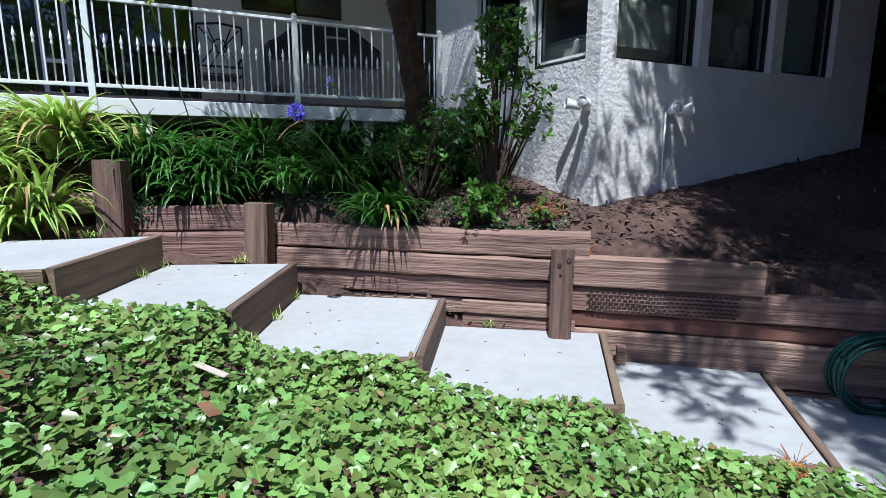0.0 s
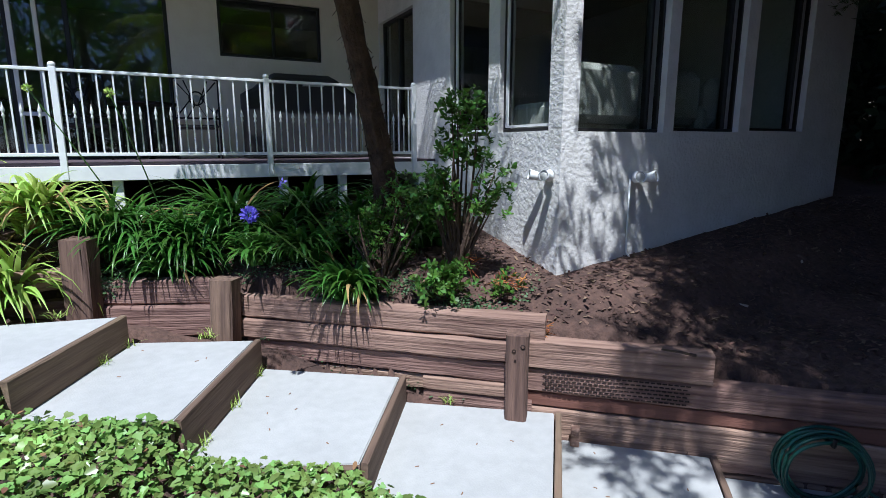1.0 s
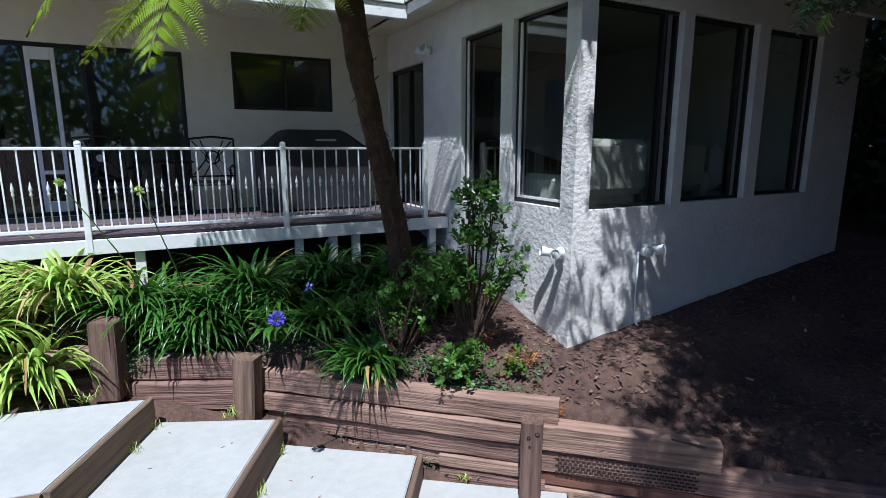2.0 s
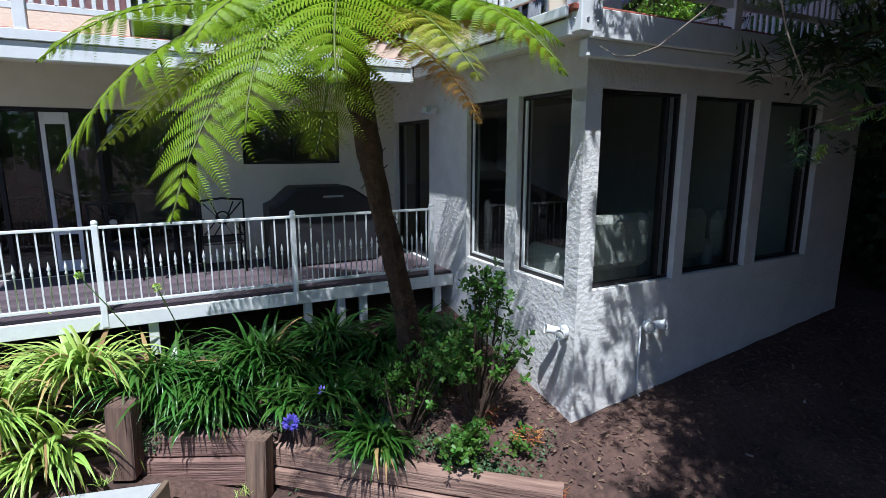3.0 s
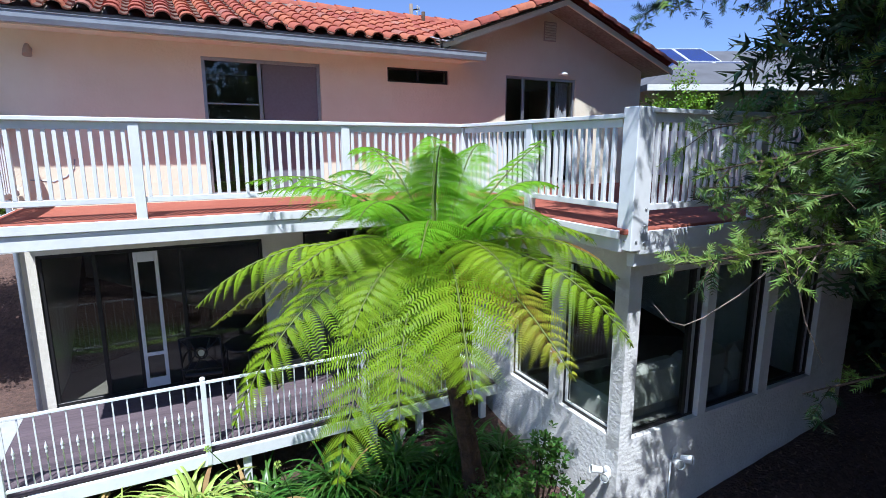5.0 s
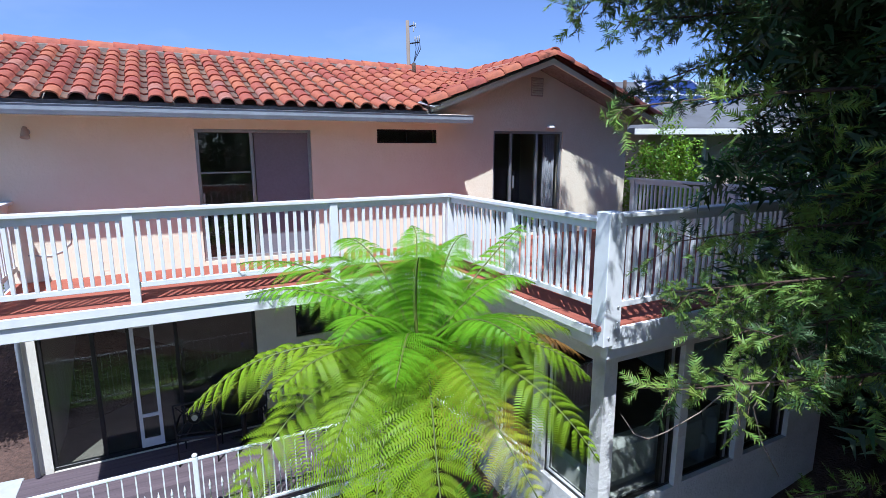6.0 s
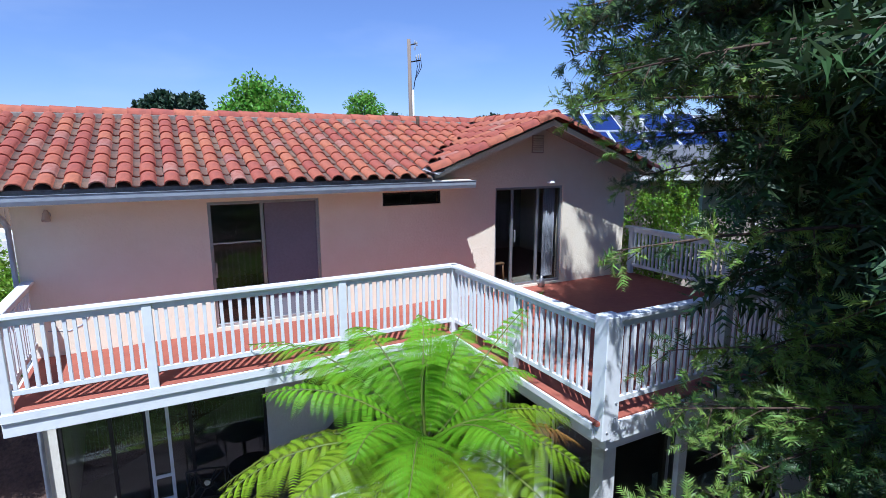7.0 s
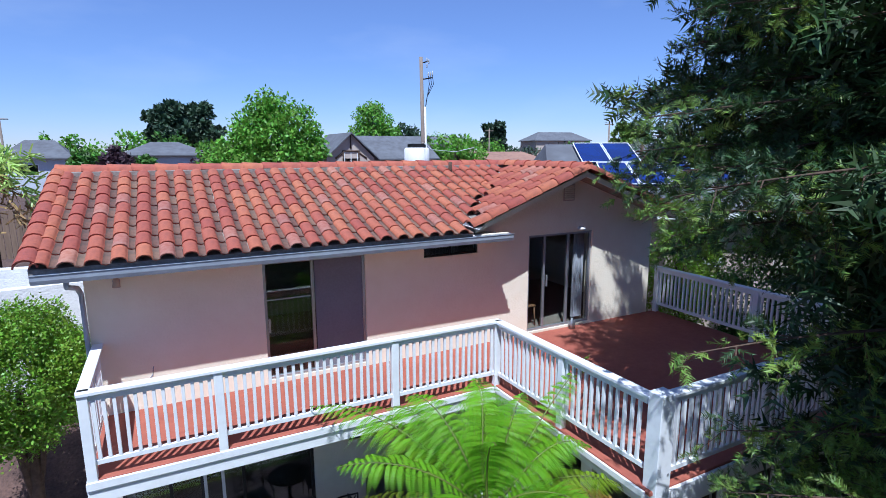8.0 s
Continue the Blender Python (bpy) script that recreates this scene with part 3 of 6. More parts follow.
I4 = Matrix.Identity(4)
FACE = Matrix.Translation((0, WY + 0.03, 0))
w = glazed("sliding_door", *door1, FACE, ALU, (0.70,), 0.05, label="aluminium sliding glass door, half open, with an insect screen")
SCREEN = material("grey_insect_screen", (0.20, 0.20, 0.235), (0.17, 0.17, 0.2), 0.9, grain=30, bump=0.4, bump_scale=300)
box_part("insect_screen", (0.74, 0.022, 6.07), (1.58, 0.026, 8.0), SCREEN, w, 0, "grey insect screen")
box_part("handle", (-0.06, -0.035, 6.85), (-0.03, 0.0, 7.08), ALU, w, 0.004)
box_part("cross_bar", (-0.06, 0.012, 7.38), (0.66, 0.030, 7.40), ALU, w, 0)
w = glazed("window", *smallwin, FACE, BRONZE, (3.36,), 0.03, label="low dark-framed slider window under the eave")
w = glazed("sliding_door", *door2, FACE, ALU, (5.62, 6.26), 0.05, label="aluminium sliding glass door standing open with curtain")
box_part("handle", (5.66, -0.03, 6.95), (5.69, 0.0, 7.2), ALU, w, 0.004)
# curtain in waves at the open side
bm = bmesh.new()
cols = [[bm.verts.new((6.50 + 0.30 * k / 24, 0.13 + 0.03 * math.sin(k * 1.6), z)) for k in range(25)] for z in (6.1, 7.0, 8.02)]
for r0, r1 in zip(cols, cols[1:]):
    for k in range(24):
        bm.faces.new((r0[k], r0[k + 1], r1[k + 1], r1[k])).smooth = True
CURTAIN = material("lilac_white_curtain", (0.66, 0.63, 0.72), (0.5, 0.48, 0.57), 0.9, bump=0.1)
part("curtain", bm, CURTAIN, w, "pale lilac hanging curtain")
w = glazed("sliding_door", *bigdoor, FACE, BRONZE, (-1.72, -1.26, -0.62), 0.055, label="wide dark bronze sliding patio door with a pet-door panel")
for lo, hi in (((-1.24, -0.012, 3.14), (-1.19, 0.02, 5.25)), ((-0.97, -0.012, 3.14), (-0.92, 0.02, 5.25)), ((-1.19, -0.012, 5.10), (-0.97, 0.02, 5.25)),
               ((-1.19, -0.012, 3.64), (-0.97, 0.02, 3.69)), ((-1.19, -0.012, 3.14), (-0.97, 0.02, 3.28))):
    box_part("pet_panel_frame", lo, hi, WHITE, w, 0.003, "white pet-door panel frame")
w = glazed("window", *midwin, FACE, BRONZE, (2.0,), 0.045, label="dark slider window above the grill")
for i, h in enumerate(wing_holes):
    w = glazed("window", h[0], h[1], h[2], h[3], Matrix.Translation((0, 3.97, 0)), BRONZE, (h[1] - 0.17,), 0.035, 0.09, label="tall dark-framed fixed window in the white stucco")
    box_part("sash_strip", (h[1] - 0.15, 0.01, h[2] + 0.04), (h[1] - 0.09, 0.03, h[3] - 0.04), ALU, w, 0)
for y0, y1, z0 in ((4.08, 4.98, 3.39), (5.20, 6.12, 3.36)):
    w = glazed("window", WY - y1, WY - y0, z0, 5.35, Matrix.Translation((3.74, WY, 0)) @ Matrix.Rotation(radians(-90), 4, "Z"), BRONZE, (), 0.04, 0.09, label="tall dark-framed window facing the fern")
    box_part("sash_strip", (WY - y1 + 0.05, 0.0, z0 + 0.05), (WY - y1 + 0.085, 0.02, 5.30), WHITE, w, 0)
    box_part("sash_strip", (WY - y1 + 0.085, 0.0, z0 + 0.05), (WY - y0 - 0.05, 0.02, z0 + 0.075), WHITE, w, 0)
w = glazed("sliding_door", 0.06, WY - 7.25, LOW, 5.22, Matrix.Translation((3.74, WY, 0)) @ Matrix.Rotation(radians(-90), 4, "Z"), BRONZE, (0.72,), 0.05, 0.09, label="dark framed side door onto the lower deck")

# ---- decks ----
balcony = thing("balcony", "white painted timber balcony with a red deck floor", "balcony")
box_part("deck_floor", (-2.48, 6.84, 5.905), (3.24, 8.62, UP), DECKRED, balcony, 0.01, "red-brown coated deck floor")
box_part("deck_floor", (3.24, 3.60, 5.905), (9.0, 8.62, UP), DECKRED, balcony, 0.01, "red-brown coated deck floor")
box_part("fascia", (-2.52, 6.80, 5.84), (3.20, 6.838, 5.945), WHITE, balcony, 0.006)
box_part("beam", (-2.52, 6.83, 5.66), (3.25, 6.95, 5.835), WHITE, balcony, 0.008)
box_part("fascia", (-2.52, 6.86, 5.70), (-2.482, 8.62, 5.945), WHITE, balcony, 0.006)
box_part("fascia", (3.20, 3.66, 5.86), (3.236, 6.80, 5.945), WHITE, balcony, 0.006)
box_part("beam", (3.25, 3.68, 5.72), (3.34, 6.83, 5.855), WHITE, balcony, 0.006)
box_part("fascia", (3.42, 3.56, 5.70), (9.02, 3.62, 5.93), WHITE, balcony, 0.006)
box_part("beam", (3.42, 3.63, 5.56), (8.98, 3.73, 5.70), WHITE, balcony, 0.006)
box_part("soffit", (-2.48, 6.95, 5.85), (3.30, 8.62, 5.90), CREAM, balcony, 0)
box_part("soffit", (3.34, 3.73, 5.785), (8.98, 8.62, 5.84), CREAM, balcony, 0)


def timber_rail(a, b, posts, top, deck, skip_ends=()):
    """A white railing from a to b in plan with posts at the given distances along it."""
    d = Vector((b[0] - a[0], b[1] - a[1], 0))
    L = d.length
    rail = thing("deck_railing", "white painted timber railing with square balusters", "railing", (a[0], a[1], deck), "railings of the upper deck")
    rail.rotation_euler = (0, 0, math.atan2(d.y, d.x))
    H = top - deck
    box_part("top_rail", (-0.06, -0.07, H - 0.045), (L + 0.06, 0.07, H), WHITE, rail, 0.006)
    box_part("under_rail", (0, -0.02, H - 0.13), (L, 0.02, H - 0.048), WHITE, rail, 0.004)
    box_part("bottom_rail", (0, -0.022, 0.175), (L, 0.022, 0.24), WHITE, rail, 0.005)
    bm = box(bmesh.new(), (-0.02, -0.02, 0.24), (0.02, 0.02, H - 0.13), 0.003)
    me = bpy.data.meshes.new("baluster")
    bm.to_mesh(me)
    bm.free()
    me.materials.append(WHITE)
    bm = box(bmesh.new(), (-0.055, -0.05, -0.05), (0.055, 0.05, H - 0.05), 0.006)
    mp = bpy.data.meshes.new("post")
    bm.to_mesh(mp)
    bm.free()
    mp.materials.append(WHITE)
    for p in posts:
        share("post", mp, rail, Matrix.Translation((p, 0.0, 0)))
    stops = sorted({0.0, *posts, L})
    for s0, s1 in zip(stops, stops[1:]):
        n = max(1, round((s1 - s0) / 0.108))
        for k in range(1, n):
            share("baluster", me, rail, Matrix.Translation((s0 + (s1 - s0) * k / n, 0.004 * math.sin(k * 9.7), 0)) @ Matrix.Rotation(radians(0.5 * math.sin(k * 5.3)), 4, "Y"))
    return rail


timber_rail((-2.45, 6.87), (3.27, 6.87), (0.0, 1.46, 3.90, 5.72), 7.08, UP)
timber_rail((-2.45, 6.93), (-2.45, 8.60), (), 7.08, UP)
timber_rail((3.27, 6.80), (3.34, 3.80), (1.55,), 7.08, UP)
timber_rail((3.52, 3.62), (8.95, 3.62), (1.75, 3.55, 5.35), 7.13, UP)
timber_rail((8.95, 3.70), (8.95, 8.66), (2.4, 4.85), 7.07, UP)
corner = thing("corner_post", "thick white boxed corner post bolted to the deck", "post", (3.40, 3.66, 5.74))
box_part("shaft", (-0.115, -0.10, 0.0), (0.115, 0.10, 1.40), WHITE, corner, 0.008)
for dx, dy, dz in ((0.06, -0.104, 0.08), (0.06, -0.104, 0.25), (0.06, -0.104, 0.42), (-0.05, -0.104, 0.10), (-0.119, -0.02, 0.1), (-0.119, 0.05, 0.1)):
    part("bolt_head", turned([(0.014, 0), (0.014, 0.006), (0.006, 0.010)], 8, Matrix.Translation((dx, dy, dz)) @ (Matrix.Rotation(radians(90), 4, "X") if dx > -0.1 else Matrix.Rotation(radians(-90), 4, "Y"))), ALU, corner)

patio = thing("patio_deck", "low deck of grey-violet boards edged with a white fascia", "deck")
y = 6.50
n = 0
while y < 8.60:
    box_part("deck_board", (-2.75, y, LOW - 0.035), (3.66, min(y + 0.136, 8.615), LOW), DECKWOOD, patio, 0.004)
    y += 0.142
box_part("fascia", (-2.75, 6.44, 2.89), (3.66, 6.49, 3.045), WHITE, patio, 0.005)
for x in (-2.3, -0.1, 1.62, 2.05, 2.35, 3.45):
    box_part("joist_end", (x - 0.05, 6.50, 2.5), (x + 0.05, 6.58, 3.04), WHITE, patio, 0.004)

# metal railing of the lower deck
rail = thing("metal_railing", "white enamelled metal railing with spear-tipped pickets", "railing", (0, 6.46, LOW))
box_part("top_rail", (-4.6, -0.02, 0.885), (3.36, 0.02, 0.915), RAILWHITE, rail, 0.004)
box_part("bottom_rail", (-4.6, -0.016, 0.065), (3.36, 0.016, 0.10), RAILWHITE, rail, 0.004)
bm = box(bmesh.new(), (-0.0075, -0.0075, 0.10), (0.0075, 0.0075, 0.885), 0)
mpk = bpy.data.meshes.new("picket")
bm.to_mesh(mpk)
bm.free()
mpk.materials.append(RAILWHITE)
bm = turned([(0.008, 0.10), (0.008, 0.44), (0.017, 0.45), (0.010, 0.47), (0.010, 0.485), (0.019, 0.50), (0.012, 0.53), (0.004, 0.565), (0.001, 0.58)], 7)
mps = bpy.data.meshes.new("spear_picket")
bm.to_mesh(mps)
bm.free()
mps.materials.append(RAILWHITE)
bm = box(bmesh.new(), (-0.03, -0.03, -0.17), (0.03, 0.03, 0.93), 0.004)
bm2 = turned([(0.028, 0.93), (0.034, 0.945), (0.030, 0.965), (0.012, 0.978)], 10)
me2 = bpy.data.meshes.new("tmp")
bm2.to_mesh(me2)
bm2.free()
bm.from_mesh(me2)
mpo = bpy.data.meshes.new("post")
bm.to_mesh(mpo)
bm.free()
mpo.materials.append(RAILWHITE)
stops = [-4.56, -2.55, -0.54, 1.47, 3.32]
for x in stops:
    share("post", mpo, rail, Matrix.Translation((x, 0, 0)))
for a, b in zip(stops, stops[1:]):
    n = 2 * round((b - a) / 0.145)
    for k in range(1, n):
        share("picket" if k % 2 else "spear_picket", mpk if k % 2 else mps, rail, Matrix.Translation((a + (b - a) * k / n, 0, 0)))
# ---- roof ----
PITCH = 0.328
RZ, RYEAVE, ZEAVE = 9.42, 7.95, 8.36
RIDGE_Y = RYEAVE + (RZ - ZEAVE) / PITCH
GX = 6.10          # gable ridge
GY0 = 8.06         # front of the gable rake
PG = 0.37          # pitch of the gable slopes
XL = -3.0
roof = tagged(new("roof"), "red barrel-tile roof with weathered ridge caps")
roof.parent = house


def quad(bm, pts, thick=0.10):
    a = [bm.verts.new(p) for p in pts]
    b = [bm.verts.new((p[0], p[1], p[2] - thick)) for p in pts]
    bm.faces.new(a)
    bm.faces.new(b[::-1])
    n = len(pts)
    for i in range(n):
        bm.faces.new((a[i], b[i], b[(i + 1) % n], a[(i + 1) % n]))


xr = 8.98
zr = RZ - PG * (xr - GX)
xv = GX - (RZ - ZEAVE) / PG


def valley_x(y):
    return GX - (RZ - ZEAVE - PITCH * (y - RYEAVE)) / PG


def sheath(pts):
    bm = bmesh.new()
    quad(bm, pts)
    part("sheathing", bm, MORTAR, roof, "dark mortar and felt under the tiles")


sheath([(XL, RYEAVE, ZEAVE), (xv + 0.2, RYEAVE, ZEAVE), (GX, RIDGE_Y, RZ), (XL, RIDGE_Y, RZ)])
sheath([(XL, RIDGE_Y, RZ), (GX, RIDGE_Y, RZ), (GX, 15.3, RZ - PITCH * (15.3 - RIDGE_Y)), (XL, 15.3, RZ - PITCH * (15.3 - RIDGE_Y))])
g0 = valley_x(GY0)
sheath([(g0, GY0, RZ - PG * (GX - g0)), (GX, GY0, RZ), (GX, RIDGE_Y, RZ)])
sheath([(GX, GY0, RZ), (xr, GY0, zr), (xr, 15.3, zr), (GX, 15.3, RZ)])


def barrel(pitch_w, length):
    """One S-shaped clay tile: crown and pan across x, length along y, its lower end at y = 0."""
    prof = []
    cw = pitch_w * 0.70
    for k in range(8):
        a = math.pi * k / 7
        prof.append((-cw / 2 * math.cos(a), 0.020 + 0.075 * math.sin(a)))
    prof.append((cw / 2 + pitch_w * 0.15, 0.004))
    prof.append((cw / 2 + pitch_w * 0.32, 0.012))
    bm = bmesh.new()
    n = len(prof)
    f0 = [bm.verts.new((x, 0, z + 0.024)) for x, z in prof]
    f1 = [bm.verts.new((x * 0.96, length, z)) for x, z in prof]
    l0 = [bm.verts.new((x * 0.9, 0.003, z + 0.006)) for x, z in prof]
    for k in range(n - 1):
        f = bm.faces.new((f0[k], f0[k + 1], f1[k + 1], f1[k]))
        f.smooth = True
        # pan faces take the darker second slot
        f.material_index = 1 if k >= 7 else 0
        bm.faces.new((l0[k], l0[k + 1], f0[k + 1], f0[k]))
    me = bpy.data.meshes.new("roof_tile")
    bm.to_mesh(me)
    bm.free()
    return me


PW, EXPO = 0.29, 0.375
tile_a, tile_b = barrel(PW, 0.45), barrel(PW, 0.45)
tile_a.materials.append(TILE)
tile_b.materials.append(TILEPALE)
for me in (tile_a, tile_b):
    me.materials.append(TILEPAN)
slope = math.atan(PITCH)
gable_slope = math.atan(PG)
rows_n = int((RIDGE_Y - RYEAVE) / math.cos(slope) / EXPO) + 1
rng = random.Random(5)


def lay(m, main):
    me = tile_b if rng.random() < 0.09 else tile_a
    m = m @ Matrix.Rotation(radians(rng.uniform(-1.2, 1.2)), 4, "Z") @ Matrix.Translation((rng.uniform(-0.006, 0.006), rng.uniform(-0.012, 0.012), rng.uniform(0, 0.006)))
    share("roof_tile", me, roof, m)


for c in range(int((GX - XL) / PW) + 1):
    x = XL + 0.12 + c * PW
    for r in range(rows_n):
        y = RYEAVE - 0.06 + r * EXPO * math.cos(slope)
        if y > RIDGE_Y - 0.15 or x > valley_x(y) + 0.22:
            continue
        lay(Matrix.Translation((x, y, ZEAVE + PITCH * (y - RYEAVE) + 0.004)) @ Matrix.Rotation(slope, 4, "X"), True)
GL = Matrix.Rotation(radians(-90), 4, "Z")
for c in range(int((RIDGE_Y - GY0) / PW) + 1):
    y = GY0 + 0.10 + c * PW
    for r in range(rows_n + 1):
        x = GX - 0.12 - (rows_n - r) * EXPO * math.cos(gable_slope)
        if x < valley_x(y) - 0.10 or x > GX - 0.2:
            continue
        lay(Matrix.Translation((x, y, RZ - PG * (GX - x) + 0.004)) @ GL @ Matrix.Rotation(gable_slope, 4, "X"), False)
# far and right-hand slopes, seldom seen
GR = Matrix.Rotation(radians(90), 4, "Z")
vs, fs = [], []
for c in range(24):
    y = GY0 + 0.1 + c * PW
    for r in range(7):
        x = GX + 0.1 + r * EXPO * math.cos(gable_slope) + 0.36
        m = Matrix.Translation((x, y, RZ - PG * (x - GX) + 0.004)) @ GR @ Matrix.Rotation(gable_slope, 4, "X")
        o = len(vs)
        vs += [tuple(m @ v.co) for v in tile_a.vertices]
        fs += [tuple(o + k for k in p.vertices) for p in tile_a.polygons]
tagged(raw("roof_tiles", vs, fs, TILE, roof, "rows of red barrel tiles"), kind="stuff")


def ridge_cap(a, b, n, parent):
    d = (Vector(b) - Vector(a)) / n
    bm = bmesh.new()
    prof = [(0.13 * math.cos(math.pi * k / 6), 0.115 * math.sin(math.pi * k / 6) - 0.01) for k in range(7)]
    L = d.length + 0.06
    f0 = [bm.verts.new((x * 1.06, 0, z * 1.06 + 0.02)) for x, z in prof]
    f1 = [bm.verts.new((x * 0.94, L, z)) for x, z in prof]
    i0 = [bm.verts.new((x * 0.88, 0.004, z * 0.88 + 0.01)) for x, z in prof]
    for k in range(6):
        bm.faces.new((f0[k], f0[k + 1], f1[k + 1], f1[k])).smooth = True
        bm.faces.new((i0[k], i0[k + 1], f0[k + 1], f0[k]))
    me = bpy.data.meshes.new("ridge_tile")
    bm.to_mesh(me)
    bm.free()
    me.materials.append(TILE)
    q = d.to_track_quat("Y", "Z").to_matrix().to_4x4()
    for k in range(n):
        share("ridge_tile", me, parent, Matrix.Translation(Vector(a) + d * k) @ q @ Matrix.Rotation(radians(rng.uniform(-1.5, 1.5)), 4, "Z"))


ridge_cap((XL - 0.05, RIDGE_Y, RZ + 0.05), (GX, RIDGE_Y, RZ + 0.05), 24, roof)
ridge_cap((GX, GY0 - 0.08, RZ + 0.05), (GX, RIDGE_Y, RZ + 0.05), 8, roof)
ridge_cap((g0 + 0.1, GY0 - 0.02, RZ - PG * (GX - g0 - 0.1) + 0.03), (GX - 0.04, GY0 - 0.02, RZ + 0.03), 7, roof)
ridge_cap((xr, GY0 - 0.02, zr + 0.03), (GX + 0.04, GY0 - 0.02, RZ + 0.03), 8, roof)
ridge_cap((XL - 0.01, RYEAVE - 0.05, ZEAVE + 0.03), (XL - 0.01, RIDGE_Y, RZ + 0.03), 9, roof)
box_part("ridge_mortar", (XL, RIDGE_Y - 0.14, RZ - 0.06), (GX, RIDGE_Y + 0.14, RZ + 0.05), MORTAR, roof, 0.01)
# barge board under the gable rake
for x0, x1 in ((g0 + 0.2, GX), (GX, xr)):
    z0, z1 = (RZ - PG * abs(GX - x0) - 0.03, RZ - PG * abs(GX - x1) - 0.03)
    bm = bmesh.new()
    pts = [(x0, z0 - 0.10), (x1, z1 - 0.10), (x1, z1), (x0, z0)]
    a = [bm.verts.new((x, GY0 - 0.04, z)) for x, z in pts]
    b = [bm.verts.new((x, GY0 - 0.004, z)) for x, z in pts]
    bm.faces.new(a)
    bm.faces.new(b[::-1])
    for i in range(4):
        bm.faces.new((a[i], b[i], b[(i + 1) % 4], a[(i + 1) % 4]))
    part("barge_board", bm, PINK, roof)
part("vent_pipe", tube([(4.47, 10.75, 9.25), (4.47, 10.75, 9.56)], 0.04, 10), STEM, roof, "brown vent pipe")
# flashing at the foot of the valley
box_part("flashing", (-0.14, -0.16, -0.01), (0.14, 0.16, 0.012), ALU, roof, 0.003, "bent metal valley flashing", Matrix.Translation((xv + 0.28, RYEAVE + 0.1, ZEAVE + 0.13)) @ Matrix.Rotation(0.33, 4, "X") @ Matrix.Rotation(0.7, 4, "Z"))
# gutter, fascia and soffit along the eave
prof = [(0.0, 0.10), (0.0, 0.0), (-0.03, -0.025), (-0.085, -0.025), (-0.105, 0.03), (-0.11, 0.095), (-0.12, 0.10), (-0.12, 0.105), (-0.10, 0.105), (-0.095, 0.04), (-0.075, -0.01), (-0.03, -0.01), (-0.012, 0.01), (-0.012, 0.10)]
bm = bmesh.new()
ra, rb = [[bm.verts.new((x, RYEAVE + 0.01 + p, 8.20 + q)) for p, q in prof] for x in (XL + 0.02, 4.26)]
for k in range(len(prof)):
    bm.faces.new((ra[k], ra[(k + 1) % len(prof)], rb[(k + 1) % len(prof)], rb[k]))
bm.faces.new(ra[::-1])
bm.faces.new(rb)
bmesh.ops.recalc_face_normals(bm, faces=bm.faces)
part("gutter", bm, GUTTER, roof, "grey-blue metal gutter")
box_part("fascia", (XL + 0.03, RYEAVE + 0.02, 8.16), (4.22, RYEAVE + 0.06, 8.32), PINK, roof, 0.004)
box_part("soffit", (XL + 0.03, RYEAVE + 0.06, 8.22), (4.22, WY, 8.255), CREAM, roof, 0)
dp = [(-2.62, 7.93, 8.20), (-2.62, 7.94, 8.10), (-2.56, 8.3, 8.0), (-2.56, 8.56, 7.85), (-2.56, 8.57, 7.6), (-2.56, 8.57, 6.1), (-2.56, 8.57, 3.1)]
part("downpipe", tube(dp, 0.035, 8), GUTTER, roof, "grey metal downpipe")
# louvred gable vent
vent = part("gable_vent", box(bmesh.new(), (6.03, WY - 0.02, 8.76), (6.33, WY - 0.002, 9.12), 0.004), BEIGEWALL, house, "slatted gable vent")
for k in range(7):
    box_part("slat", (6.055, -0.014, -0.018), (6.305, 0.0, 0.018), CREAM, vent, 0.002, m=Matrix.Translation((0, WY - 0.022, 8.80 + k * 0.046)) @ Matrix.Rotation(radians(-28), 4, "X"))
# ---- planting helpers ----
def bulk(name, V, F, mat, parent=None, label="", slots=None, smooth=False):
    """A mesh from arrays: points (n, 3) and faces of one size (m, k)."""
    V, F = np.asarray(V, dtype=np.float32), np.asarray(F, dtype=np.int32)
    me = bpy.data.meshes.new(name)
    k = F.shape[1]
    me.vertices.add(len(V))
    me.vertices.foreach_set("co", V.ravel())
    me.loops.add(F.size)
    me.loops.foreach_set("vertex_index", F.ravel())
    me.polygons.add(len(F))
    me.polygons.foreach_set("loop_start", np.arange(len(F), dtype=np.int32) * k)
    for m in (mat if isinstance(mat, (list, tuple)) else (mat,)):
        me.materials.append(m)
    if slots is not None:
        me.polygons.foreach_set("material_index", np.asarray(slots, dtype=np.int32))
    if smooth:
        me.polygons.foreach_set("use_smooth", np.ones(len(F), dtype=bool))
    me.update(calc_edges=True)
    ob = new(name, me)
    if parent is not None:
        ob.parent = parent
    return tagged(ob, label)


def unit(v):
    return v / np.maximum(np.linalg.norm(v, axis=-1, keepdims=True), 1e-9)


def stamp(tv, tf, P, D, N, S):
    """Copies a flat template (length along y, width along x, height z) to places P along D with normals near N and sizes S."""
    D = unit(D)
    X = unit(np.cross(D, N))
    Z = np.cross(X, D)
    S = np.broadcast_to(np.asarray(S, dtype=float), (len(P),))
    V = P[:, None] + S[:, None, None] * (tv[None, :, 0:1] * X[:, None] + tv[None, :, 1:2] * D[:, None] + tv[None, :, 2:3] * Z[:, None])
    F = tf[None] + (np.arange(len(P)) * len(tv))[:, None, None]
    return V.reshape(-1, 3), F.reshape(-1, tf.shape[1])


